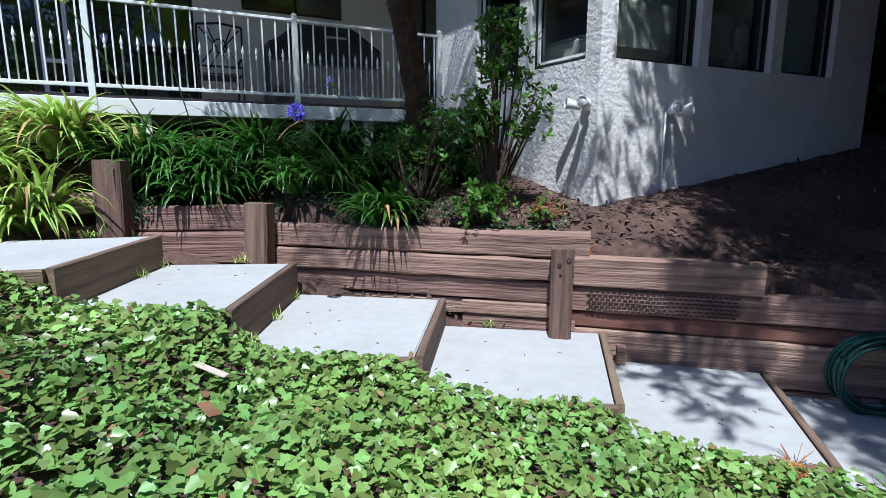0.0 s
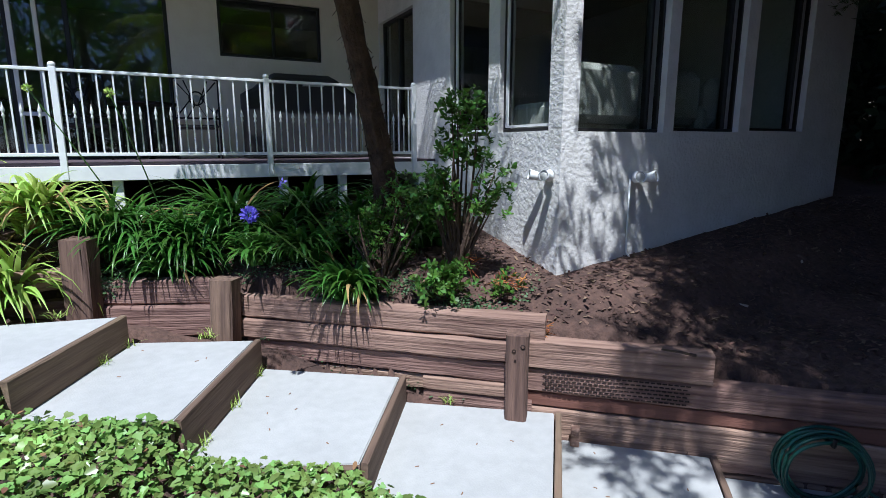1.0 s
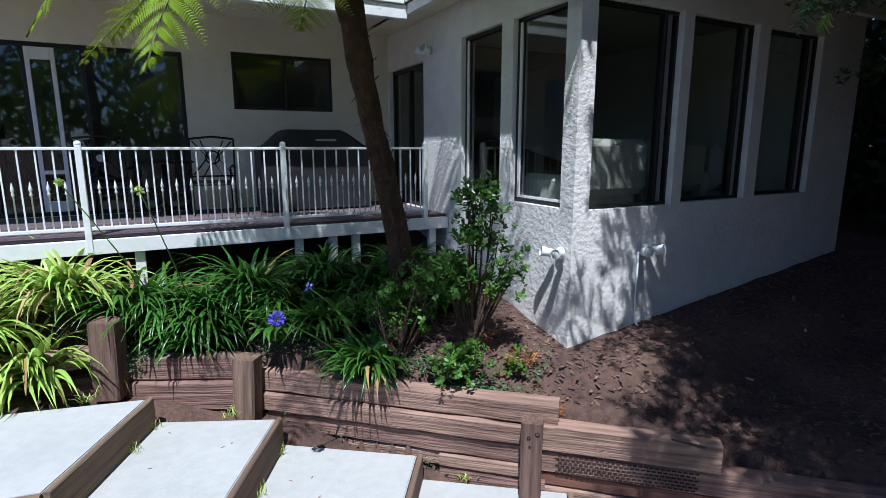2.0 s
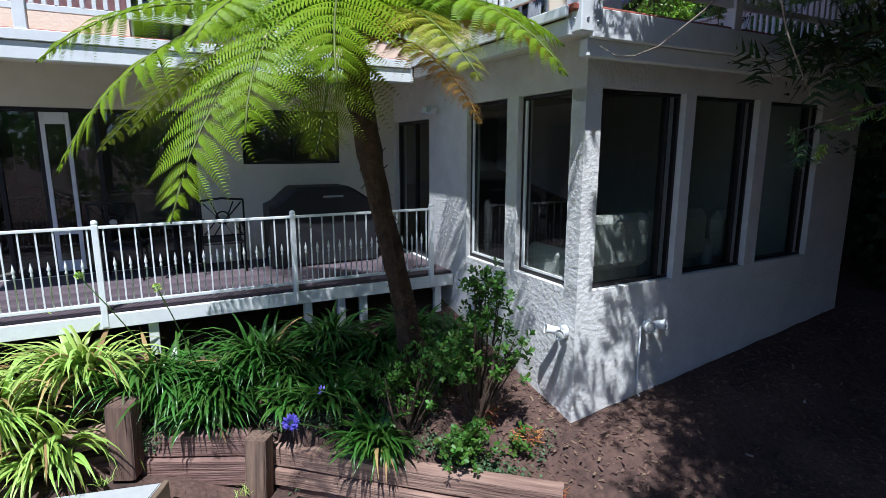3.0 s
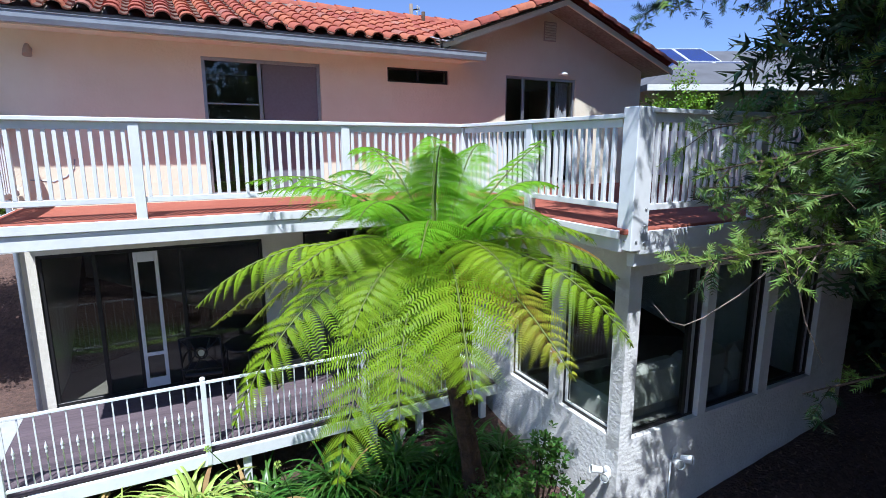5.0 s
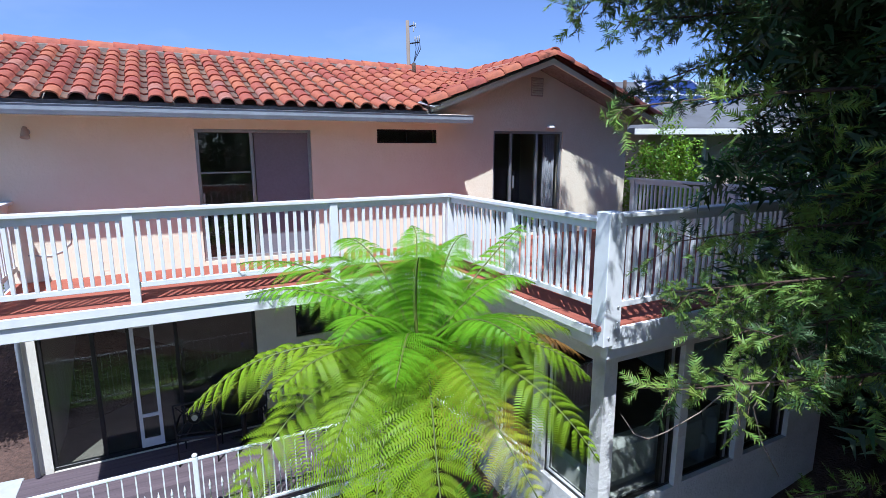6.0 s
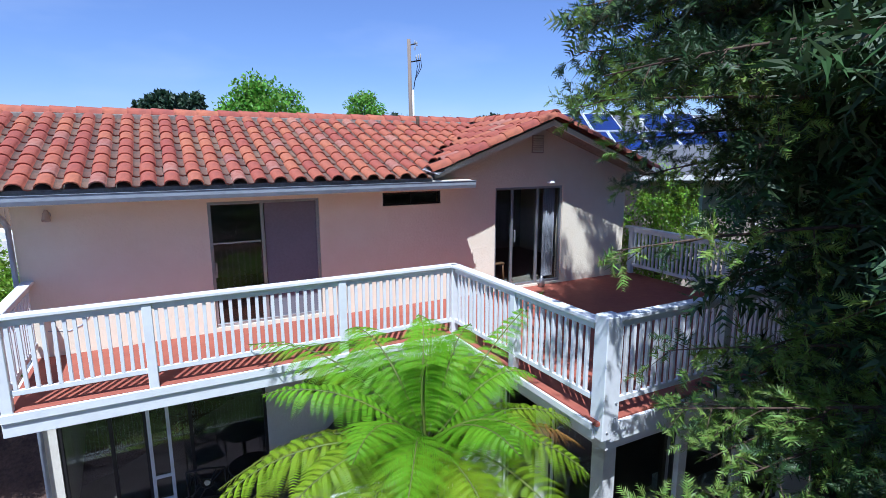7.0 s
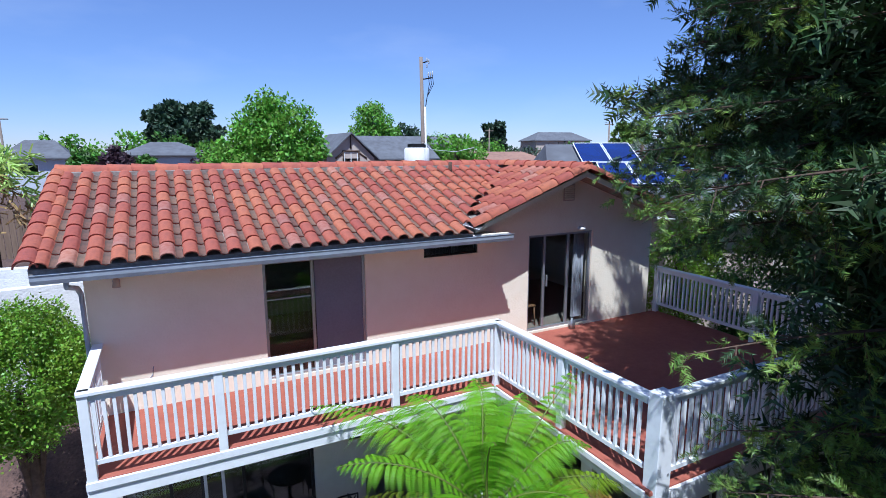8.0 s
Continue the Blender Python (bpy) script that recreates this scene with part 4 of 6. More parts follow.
def join(lots):
    vs, fs, o = [], [], 0
    for V, F in lots:
        vs.append(V)
        fs.append(F + o)
        o += len(V)
    return np.concatenate(vs), np.concatenate(fs)


rs = np.random.RandomState(7)
LEAF4 = (np.array([(0, 0, 0), (0.28, 0.5, 0.06), (0, 1, -0.04), (-0.28, 0.5, 0.06)]), np.array([[0, 1, 2, 3]]))
OVAL = (np.array([(0, 0, 0), (0.16, 0.25, 0.03), (0.25, 0.62, 0.05), (0.12, 0.93, 0.0), (-0.12, 0.93, 0.0), (-0.25, 0.62, 0.05), (-0.16, 0.25, 0.03)]), np.array([[0, 1, 2, 3, 4, 5, 6]]))
IVY5 = (np.array([(0, 0, 0), (0.27, -0.10, 0.02), (0.50, 0.20, 0.05), (0.33, 0.36, 0.05), (0.28, 0.66, 0.03), (0, 1.0, -0.05),
                  (-0.27, -0.10, 0.02), (-0.50, 0.20, 0.05), (-0.33, 0.36, 0.05), (-0.28, 0.66, 0.03)]), np.array([[0, 1, 2, 3, 4, 5], [0, 5, 9, 8, 7, 6]]))
NEED = (np.array([(-0.09, 0, 0), (0.09, 0, 0), (0.06, 1, -0.05), (-0.06, 1, -0.05)]), np.array([[0, 1, 2, 3]]))

# ---- tree fern ----
HUB = np.array((1.66, 4.56, 5.64))
fern = thing("tree_fern", "tall tree fern with arching bright green fronds over a fibrous trunk", "tree fern", (0, 0, 0))
pts = [(2.42, 4.92, 1.9), (2.36, 4.91, 2.6), (2.22, 4.88, 3.3), (2.05, 4.85, 4.0), (1.90, 4.80, 4.6), (1.76, 4.68, 5.2), (1.67, 4.57, 5.62)]
bm = tube(pts, [0.17, 0.14, 0.115, 0.105, 0.11, 0.12, 0.09], 14)
bmesh.ops.subdivide_edges(bm, edges=list(bm.edges), cuts=3, use_grid_fill=True)
for v in bm.verts:
    q = v.co * 11
    v.co += Vector((noise.noise(q), noise.noise(q + Vector((9, 0, 0))), noise.noise(q + Vector((0, 9, 0))))) * 0.035
part("trunk", bm, FERNTRUNK, fern, "dark fibrous trunk with old leaf scars")
# old leaf bases and hanging fibres up the trunk
P, D = [], []
for k in range(420):
    t = rs.uniform(0.05, 1)
    i = min(int(t * 6), 5)
    a, b = np.array(pts[i]), np.array(pts[i + 1])
    c = a + (b - a) * (t * 6 - i)
    an = rs.uniform(0, math.tau)
    out = np.array((math.cos(an), math.sin(an), 0))
    P.append(c + out * 0.095)
    D.append(out * rs.uniform(0.3, 1.0) + np.array((0, 0, rs.choice([-1.0, 0.8], p=[0.55, 0.45]))))
V, F = stamp(*NEED, np.array(P), np.array(D), rs.normal(size=(420, 3)), rs.uniform(0.03, 0.085, 420))
tagged(bulk("leaf_base", V, F, FERNTRUNK, fern, "old frond stubs and fibres"), kind="stuff")


PINNULE = (np.array([(-0.13, 0, 0), (0.13, 0, 0), (0.115, 0.66, 0.03), (0, 1, -0.10)]), np.array([[0, 1, 2, 3]]))


def frond(tip, e0, e1, width, mat, start=0.12, pairs=22):
    """One frond: a rachis that leaves the hub at elevation e0 and reaches the tip at elevation e1, with paired drooping leaflets
    that carry a comb of small blades on either side."""
    tip = np.array(tip, dtype=float)
    run = tip - HUB
    az = math.atan2(run[1], run[0])
    span = np.linalg.norm(run)
    out = np.array((math.cos(az), math.sin(az), 0.0))
    side = np.array((-math.sin(az), math.cos(az), 0.0))
    zed = np.array((0, 0, 1.0))
    p0 = HUB + out * 0.05
    p1 = p0 + span * 0.42 * (out * math.cos(e0) + zed * math.sin(e0)) + side * rs.normal(scale=0.06)
    p2 = tip - span * 0.34 * (out * math.cos(e1) + zed * math.sin(e1)) + side * rs.normal(scale=0.08)

    def along(u):
        return (1 - u) ** 3 * p0 + 3 * u * (1 - u) ** 2 * p1 + 3 * u * u * (1 - u) * p2 + u ** 3 * tip

    us = np.linspace(0, 1, 13)
    fr = part("frond", tube([tuple(along(u)) for u in us], [0.006 + 0.016 * (1 - u) ** 2 for u in us], 5), mat if mat is FERNBROWN else RACHIS, fern)
    lots = []
    q = 24
    ss = (np.arange(q) + 0.6) / q
    for i in range(pairs):
        s = start + (0.992 - start) * (i + 0.5) / pairs
        base, d = along(s), unit(along(min(1.0, s + 0.02)) - along(s - 0.02))
        lat = unit(side - d * np.dot(side, d))
        up = np.cross(d, lat)
        up = up if np.dot(up, zed) + 0.6 * np.dot(up, out) > 0 else -up
        g = (s - start) / (1 - start)
        w = width * min(1.0, 0.42 + 2.0 * g) * (1 - max(0.0, (g - 0.36) / 0.64) ** 1.7) + 0.015
        for sgn in (-1, 1):
            wl_ = w * rs.uniform(0.85, 1.08)
            fwd = 0.08 + 0.38 * g ** 1.5 + rs.normal(scale=0.07)
            pd = unit(sgn * lat * math.cos(fwd) + d * math.sin(fwd) + up * rs.normal(0.10, 0.05))
            sag = rs.uniform(0.36, 0.70)
            P = base + wl_ * (ss[:, None] * pd - sag * (ss[:, None] ** 2) * zed)
            T = unit(pd[None] - 2 * sag * ss[:, None] * zed)
            B = unit(np.cross(T, np.repeat(up[None], q, 0)))
            N = np.cross(B, T)
            N *= np.sign(N @ up)[:, None] + 1e-6
            size = 0.026 + 0.068 * wl_
            L = size * np.minimum(1.0, 1.3 * (1 - ss ** 2.0)) * np.minimum(1.0, 0.6 + 3 * ss) + 0.004
            tv = PINNULE[0] * np.array((min(1.6, wl_ / q * 0.68 / 0.26 / size), 1, 1))
            for s2 in (-1, 1):
                lots.append(stamp(tv, PINNULE[1], P, B * s2 + T * 0.34 - 0.16 * N, N + rs.normal(scale=0.05, size=(q, 3)), L))
    V, F = join(lots)
    bulk("blade", V, F, mat, fr)
    return fr


for tip, e0, e1, width, mat in (
        ((-0.59, 4.81, 5.38), 0.42, -0.80, 0.58, FERNLEAF), ((-0.41, 6.17, 4.75), 0.20, -0.70, 0.49, FERNOLD), ((-0.43, 3.95, 4.62), 0.38, -1.15, 0.60, FERNLEAF),
        ((0.17, 3.22, 4.38), 0.12, -1.20, 0.60, FERNLEAF), ((0.55, 2.95, 4.85), 0.42, -1.15, 0.65, FERNLEAF), ((0.95, 2.62, 5.10), 0.50, -1.05, 0.65, FERNLEAF),
        ((1.72, 2.52, 5.14), 0.30, -0.85, 0.53, FERNGOLD), ((2.41, 2.65, 5.22), 0.48, -0.95, 0.60, FERNLEAF), ((3.31, 4.02, 5.75), 0.62, -0.60, 0.49, FERNLEAF),
        ((3.70, 5.16, 7.00), 0.72, 0.35, 0.30, FERNYOUNG), ((0.14, 6.80, 6.32), 0.72, -0.25, 0.53, FERNYOUNG), ((1.15, 5.75, 6.68), 1.25, -0.60, 0.46, FERNYOUNG),
        ((1.46, 4.10, 6.78), 1.42, 0.10, 0.44, FERNYOUNG), ((1.95, 5.35, 6.88), 1.25, 0.0, 0.44, FERNYOUNG), ((0.55, 3.70, 6.22), 0.95, -0.6, 0.52, FERNYOUNG), ((2.85, 4.15, 6.35), 0.95, -0.5, 0.50, FERNYOUNG), ((1.00, 6.10, 6.40), 1.0, -0.5, 0.50, FERNYOUNG), ((1.95, 3.20, 6.15), 0.9, -0.6, 0.50, FERNYOUNG),
        ((0.35, 3.45, 5.35), 0.6, -1.0, 0.56, FERNLEAF), ((3.05, 5.10, 6.10), 0.8, -0.6, 0.50, FERNLEAF), ((2.50, 6.30, 6.45), 0.95, -0.40, 0.53, FERNYOUNG), ((0.75, 6.60, 5.85), 0.55, -0.70, 0.56, FERNLEAF),
        ((3.30, 5.90, 5.80), 0.50, -0.75, 0.56, FERNLEAF), ((0.05, 5.20, 6.32), 0.92, -0.35, 0.53, FERNYOUNG), ((0.85, 3.25, 5.98), 0.90, -0.75, 0.56, FERNYOUNG),
        ((2.35, 3.45, 6.02), 0.92, -0.75, 0.56, FERNYOUNG), ((0.05, 4.05, 5.72), 0.62, -0.80, 0.58, FERNLEAF), ((1.52, 2.95, 5.68), 0.66, -0.90, 0.58, FERNLEAF),
        ((2.95, 3.35, 5.55), 0.55, -0.80, 0.56, FERNLEAF), ((-0.10, 5.55, 4.90), 0.25, -0.85, 0.51, FERNOLD), ((2.45, 4.95, 6.80), 1.20, -0.10, 0.44, FERNYOUNG),
        ((1.05, 3.55, 4.72), 0.05, -1.20, 0.51, FERNOLD), ((2.10, 3.15, 4.95), 0.15, -0.9, 0.34, FERNBROWN), ((3.32, 3.85, 5.50), 0.40, -0.8, 0.30, FERNBROWN)):
    frond(tip, e0, e1, width, mat)


# ---- conifer beside the camera ----
def sprig(length, count, wide=1.0):
    """A feathery twig end with ranks of needles, as a template along y."""
    lots = []
    ys = np.linspace(0.02, length, count)
    for s in (-1, 1):
        P = np.stack([0 * ys, ys, 0 * ys], 1)
        D = np.stack([s * np.ones(count), 0.8 * np.ones(count), rs.uniform(-0.5, 0.5, count)], 1)
        L = 0.066 * wide * (0.45 + 0.55 * np.sin(np.pi * np.clip(ys / length, 0.05, 1) ** 0.8)) * rs.uniform(0.7, 1.25, count)
        lots.append(stamp(np.array([(-0.13, 0, 0), (0.13, 0, 0), (0, 1, -0.05)]), np.array([[0, 1, 2]]), P, D, np.tile((0, 0, 1.0), (count, 1)) + rs.normal(scale=0.4, size=(count, 3)), L))
    return join(lots)


SPRIGS = [sprig(0.16, 9), sprig(0.13, 7), sprig(0.19, 10)]
COARSE = [sprig(0.18, 4, 1.7), sprig(0.14, 3, 1.8), sprig(0.20, 5, 1.6)]
conifer = thing("redwood_tree", "tall dark green redwood with drooping feathery boughs", "tree", (0, 0, 0))
TX, TY = 6.4, 0.5
part("trunk", tube([(TX, TY, 0.2), (TX + 0.03, TY, 3), (TX, TY + 0.03, 7), (TX - 0.03, TY, 12), (TX, TY, 19)], [0.42, 0.34, 0.27, 0.17, 0.04], 14), STEM, conifer, "furrowed red-brown trunk")
lots_dark, lots_tip, limb_lots = [], [], []


def bough(z, az, length, rise, sag, dens=1.0, big=1.0, light_share=None):
    n = 14
    out = np.array((math.cos(az), math.sin(az), 0.0))
    side = np.array((-math.sin(az), math.cos(az), 0.0))
    s = np.linspace(0, 1, n + 1)
    wob = rs.normal(scale=0.09, size=2)
    C = np.array((TX, TY, z)) + out * (s * length)[:, None] + np.array((0, 0, 1.0)) * (rise * s - sag * s ** 2)[:, None] * length + side * (wob[0] * np.sin(s * 3) * length)[:, None]
    part("limb", tube([tuple(c) for c in C], [0.026 * (1 - 0.9 * k / n) + 0.003 for k in range(n + 1)], 6), STEM, conifer)
    m = int(9.0 * length * dens)
    for k in range(m):
        t = min(0.16 + 0.84 * (k + rs.uniform(0, 0.8)) / m, 0.995)
        i = int(t * n)
        c = C[i] + (C[min(i + 1, n)] - C[i]) * (t * n - i)
        d0 = unit(C[min(i + 1, n)] - C[i])
        L = (0.28 + 0.65 * (1 - t)) * rs.uniform(0.45, 1.25)
        sg = 1 if k % 2 else -1
        d = unit(side * sg * rs.uniform(0.35, 1.0) + d0 * rs.uniform(0.2, 0.9) + np.array((0, 0, rs.uniform(-0.65, 0.4))))
        q = max(3, int(L / 0.075))
        u = np.linspace(0.15, 1, q)
        TP = c + d * (u * L)[:, None] + np.array((0, 0, -0.2 * L)) * (u ** 2)[:, None]
        limb_lots.append((c, TP[-1]))
        # share of lighter sprays set by height, for fresh growth and painted sunlight
        tip = t > 0.45 and rs.rand() < ((0.28 if z > 9.5 else 0.5) if light_share is None else light_share)
        for s2 in range(2):
            D = unit(rs.normal(size=(q, 3))) * 0.9 + d * 0.75 + np.array((0, 0, 0.12))
            tv, tf = (COARSE if big > 1 or z > 11.5 else SPRIGS)[rs.randint(3)]
            (lots_tip if tip else lots_dark).append(stamp(tv, tf, TP, D, np.tile((0, 0, 1.0), (q, 1)) + rs.normal(scale=0.8, size=(q, 3)), rs.uniform(0.75, 1.35, q) * big))


for k in range(215):
    f = k / 214
    z = 6.2 + 9.3 * f
    az = k * 2.39996
    facing = math.cos(az - radians(150))
    reach = (5.1 - 0.35 * max(0, z - 12.0)) * rs.uniform(0.7, 1.05)
    towards = math.cos(az - radians(128))
    if towards > 0.25:
        reach *= 0.72 if z < 7.2 else (0.52 if z < 8.8 else 1.0)
    if z > 8.4 and math.cos(az - radians(195)) > 0.7:
        reach *= 0.55
    bough(z, az, reach, rs.uniform(0.02, 0.2), rs.uniform(0.08, 0.22), (0.68 if towards > 0.25 and z < 7.8 else 1.0) if facing > 0 else 0.62, 1.0 if facing > 0 else 1.5)
# low boughs, coloured lighter as if sunlit, that reach out before the wing and the deck
for z, azd, ln, rise, sag, dens in ((6.25, 153.8, 4.1, 0.10, 0.17, 1.1), (6.45, 150.0, 3.6, 0.08, 0.15, 0.8), (5.5, 151.8, 3.2, 0.0, 0.2, 0.35), (5.0, 162, 2.8, 0.0, 0.1, 0.5), (7.0, 145, 3.9, 0.06, 0.17, 1.0), (7.25, 137, 3.8, 0.06, 0.15, 0.9),
                                    (6.9, 151, 3.1, 0.05, 0.14, 1.0), (7.5, 146, 2.9, 0.06, 0.1, 0.7), (7.9, 163, 3.0, 0.06, 0.08, 0.6), (8.25, 150.7, 4.5, 0.04, 0.08, 0.5), (9.0, 143, 4.6, 0.14, 0.08, 0.6)):
    bough(z, radians(azd), ln, rise, sag, dens, 1.0, 0.85)
for z, azd, ln, rise, sag in ((9.1, 136, 4.4, 0.06, 0.10), (9.7, 138, 4.4, 0.08, 0.10),
                              (9.9, 134, 4.8, 0.06, 0.08), (11.4, 140, 4.7, 0.1, 0.1), (12.3, 140, 4.6, 0.1, 0.1), (10.4, 120, 4.8, 0.1, 0.1), (13.2, 140, 4.3, 0.1, 0.1), (11.8, 126, 4.6, 0.1, 0.1), (10.9, 105, 4.8, 0.08, 0.1),
                              # the last seven are added out of view to shade the path
                              (6.6, 184, 4.9, 0.02, 0.08), (7.0, 195, 5.2, 0.02, 0.08), (7.6, 202, 5.0, 0.02, 0.08), (6.8, 210, 4.8, 0.02, 0.1), (8.2, 190, 5.0, 0.02, 0.1), (7.9, 218, 4.8, 0.02, 0.1), (9.0, 205, 5.0, 0.04, 0.1)):
    bough(z, radians(azd), ln, rise, sag, 0.85 if azd < 165 and z < 7.5 else 1.25)
# inner dark boughs close to the trunk
for k in range(90):
    bough(5.8 + 7.8 * k / 89, k * 2.39996 + 1.0, rs.uniform(2.0, 3.1), rs.uniform(0.0, 0.15), rs.uniform(0.05, 0.2), 0.8, 1.5, 0.0)
for k in range(64):
    bough(7.7 + 3.6 * k / 63, radians(88 + (k * 53) % 120), rs.uniform(2.2, 3.7), rs.uniform(0.0, 0.12), rs.uniform(0.06, 0.2), 0.85, 1.5, 0.0)
# boughs added out of view to shade the lower end of the path
for k in range(12):
    bough(6.6 + 3.0 * k / 11, radians(204 + (k * 17) % 36), rs.uniform(4.3, 5.3), rs.uniform(0.02, 0.1), rs.uniform(0.06, 0.14), 1.0, 1.4, 0.0)
# canopy over the upper deck
for k in range(46):
    bough(9.6 + 4.6 * k / 45, radians(38 + (k * 29) % 70), rs.uniform(4.4, 5.9), rs.uniform(0.02, 0.12), rs.uniform(0.06, 0.16), 0.9, 1.4, 0.1)
for k in range(30):
    bough(9.2 + 5.6 * k / 29, radians(78 + (k * 37) % 62), rs.uniform(3.9, 5.0), rs.uniform(0.04, 0.16), rs.uniform(0.08, 0.16), 1.0)
# five low boughs added to cut skylight on the wing
for z, azd in ((5.3, 45), (5.6, 62), (5.9, 78), (6.2, 52), (5.1, 70)):
    bough(z, radians(azd), 3.0, 0.05, 0.12, 0.9)
part("bare_twig", tube([(3.45, 2.15, 5.98), (3.2, 2.35, 5.62), (3.0, 2.50, 5.42), (2.86, 2.56, 5.36), (2.80, 2.66, 5.37), (2.82, 2.83, 5.46)], [0.007, 0.006, 0.006, 0.005, 0.005, 0.003], 5), POLEWOOD, conifer, "pale bare hanging twig")
part("bare_twig", tube([(3.6, 2.0, 6.05), (3.42, 2.05, 5.75), (3.5, 2.0, 5.45), (3.72, 1.95, 5.1)], [0.008, 0.007, 0.006, 0.003], 5), POLEWOOD, conifer, "pale bare hanging twig")
V, F = join(lots_dark)
tagged(bulk("foliage", V, F, NEEDLE, conifer, "dense dark needle sprays"), kind="stuff")
V, F = join(lots_tip)
tagged(bulk("light_foliage", V, F, NEEDLETIP, conifer, "lighter green needle sprays at the tips for fresh and sunlit growth"), kind="stuff")
A, B = np.array([a for a, b in limb_lots]), np.array([b for a, b in limb_lots])
dv = B - A
X = unit(np.cross(dv, np.tile((0.2, 0.1, 1.0), (len(dv), 1))))
Z = unit(np.cross(X, dv))
VV = []
FF = []
for ax in (X, Z):
    o = sum(len(v) for v in VV)
    VV.append(np.stack([A - ax * 0.006, A + ax * 0.006, B + ax * 0.002, B - ax * 0.002], 1).reshape(-1, 3))
    FF.append(np.arange(len(A) * 4).reshape(-1, 4) + o)
tagged(bulk("branchwork", np.concatenate(VV), np.concatenate(FF), STEM, conifer, "thin brown twigs"), kind="stuff")


# ---- agapanthus ----
def strap_leaf(az, length, width, elev, bend, base, rnd):
    n = 8
    out = np.array((math.cos(az), math.sin(az), 0.0))
    side = np.array((-math.sin(az), math.cos(az), 0.0))
    p = np.array(base, dtype=float)
    vs = []
    for i in range(n + 1):
        s = i / n
        e = elev - bend * s ** 1.4
        w = width * (0.55 + 0.45 * math.sin(math.pi * min(1, s + 0.15))) * (1 - s ** 4)
        d = out * math.cos(e) + np.array((0, 0, math.sin(e)))
        nrm = np.cross(d, side)
        vs += [p - side * w / 2 + abs(w) * 0.18 * nrm * -1, p, p + side * w / 2 + abs(w) * 0.18 * nrm * -1]
        p = p + d * length / n + side * rnd * s * 0.02
    fs = []
    for i in range(n):
        a = 3 * i
        fs += [(a, a + 1, a + 4, a + 3), (a + 1, a + 2, a + 5, a + 4)]
    return np.array(vs), np.array(fs)


def clump(x, y, leaves, size, mat, label, seed, dry=0.0, spread=0.16, lean=None):
    r = np.random.RandomState(seed)
    z = ground_z(x, y)
    c = thing("agapanthus", label, "plant", (x, y, z), "agapanthus clumps in the bed")
    lots, dlots = [], []
    for k in range(int(leaves * 1.5)):
        az = r.uniform(0, math.tau)
        if lean is not None and r.rand() < 0.5:
            az = lean + r.normal(scale=0.7)
        rad = spread * math.sqrt(r.rand())
        b = (rad * math.cos(az + r.normal()), rad * math.sin(az + r.normal()), 0)
        leaf = strap_leaf(az, size * r.uniform(0.7, 1.2), 0.06 * r.uniform(0.7, 1.15), r.uniform(0.8, 1.45), r.uniform(1.3, 2.8), b, r.normal())
        (dlots if r.rand() < dry else lots).append(leaf)
    V, F = join(lots)
    bulk("leaves", V, F, mat, c, smooth=True)
    if dlots:
        V, F = join(dlots)
        bulk("dry_leaves", V, F, STRAPDRY, c, "dry straw-coloured leaves", smooth=True)
    return c


YL = "yellow-green strap-leaved agapanthus clump beside the timber post"
DL = "strap-leaved agapanthus clump under the deck, its green darkened for shade"
for i, (x, y, n, s, mat, lab, dry, ln) in enumerate((
        (-1.02, 5.85, 110, 0.98, STRAPYELLOW, YL, 0.07, -1.6), (-1.5, 5.95, 110, 1.0, STRAPYELLOW, YL, 0.08, -1.6), (-2.0, 5.9, 100, 1.0, STRAPYELLOW, YL, 0.07, -1.6), (-2.7, 6.0, 60, 0.85, STRAPYELLOW, YL, 0.14, -1.6), (-0.75, 6.15, 90, 0.9, STRAPYELLOW, YL, 0.08, -1.6),
        (-3.2, 5.8, 60, 0.7, STRAPYELLOW, YL, 0.12, -1.6), (-1.9, 6.3, 60, 0.7, STRAPYELLOW, YL, 0.12, -1.6),
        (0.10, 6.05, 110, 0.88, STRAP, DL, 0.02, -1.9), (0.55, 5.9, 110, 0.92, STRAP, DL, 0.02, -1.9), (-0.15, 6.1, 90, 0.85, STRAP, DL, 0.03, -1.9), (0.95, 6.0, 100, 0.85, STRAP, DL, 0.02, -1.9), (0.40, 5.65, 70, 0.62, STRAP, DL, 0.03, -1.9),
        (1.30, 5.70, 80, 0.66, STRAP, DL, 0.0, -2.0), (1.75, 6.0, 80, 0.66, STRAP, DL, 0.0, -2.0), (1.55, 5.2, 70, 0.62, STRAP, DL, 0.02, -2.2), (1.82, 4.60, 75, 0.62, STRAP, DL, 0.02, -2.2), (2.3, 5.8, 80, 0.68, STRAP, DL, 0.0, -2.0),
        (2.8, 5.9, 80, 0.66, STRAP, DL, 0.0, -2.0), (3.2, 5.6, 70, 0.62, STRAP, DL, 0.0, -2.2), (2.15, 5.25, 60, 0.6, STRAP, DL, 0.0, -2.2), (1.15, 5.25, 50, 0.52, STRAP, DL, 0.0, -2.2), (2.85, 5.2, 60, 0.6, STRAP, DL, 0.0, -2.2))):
    clump(x, y, n, s, mat, lab, 100 + i, dry, lean=ln)


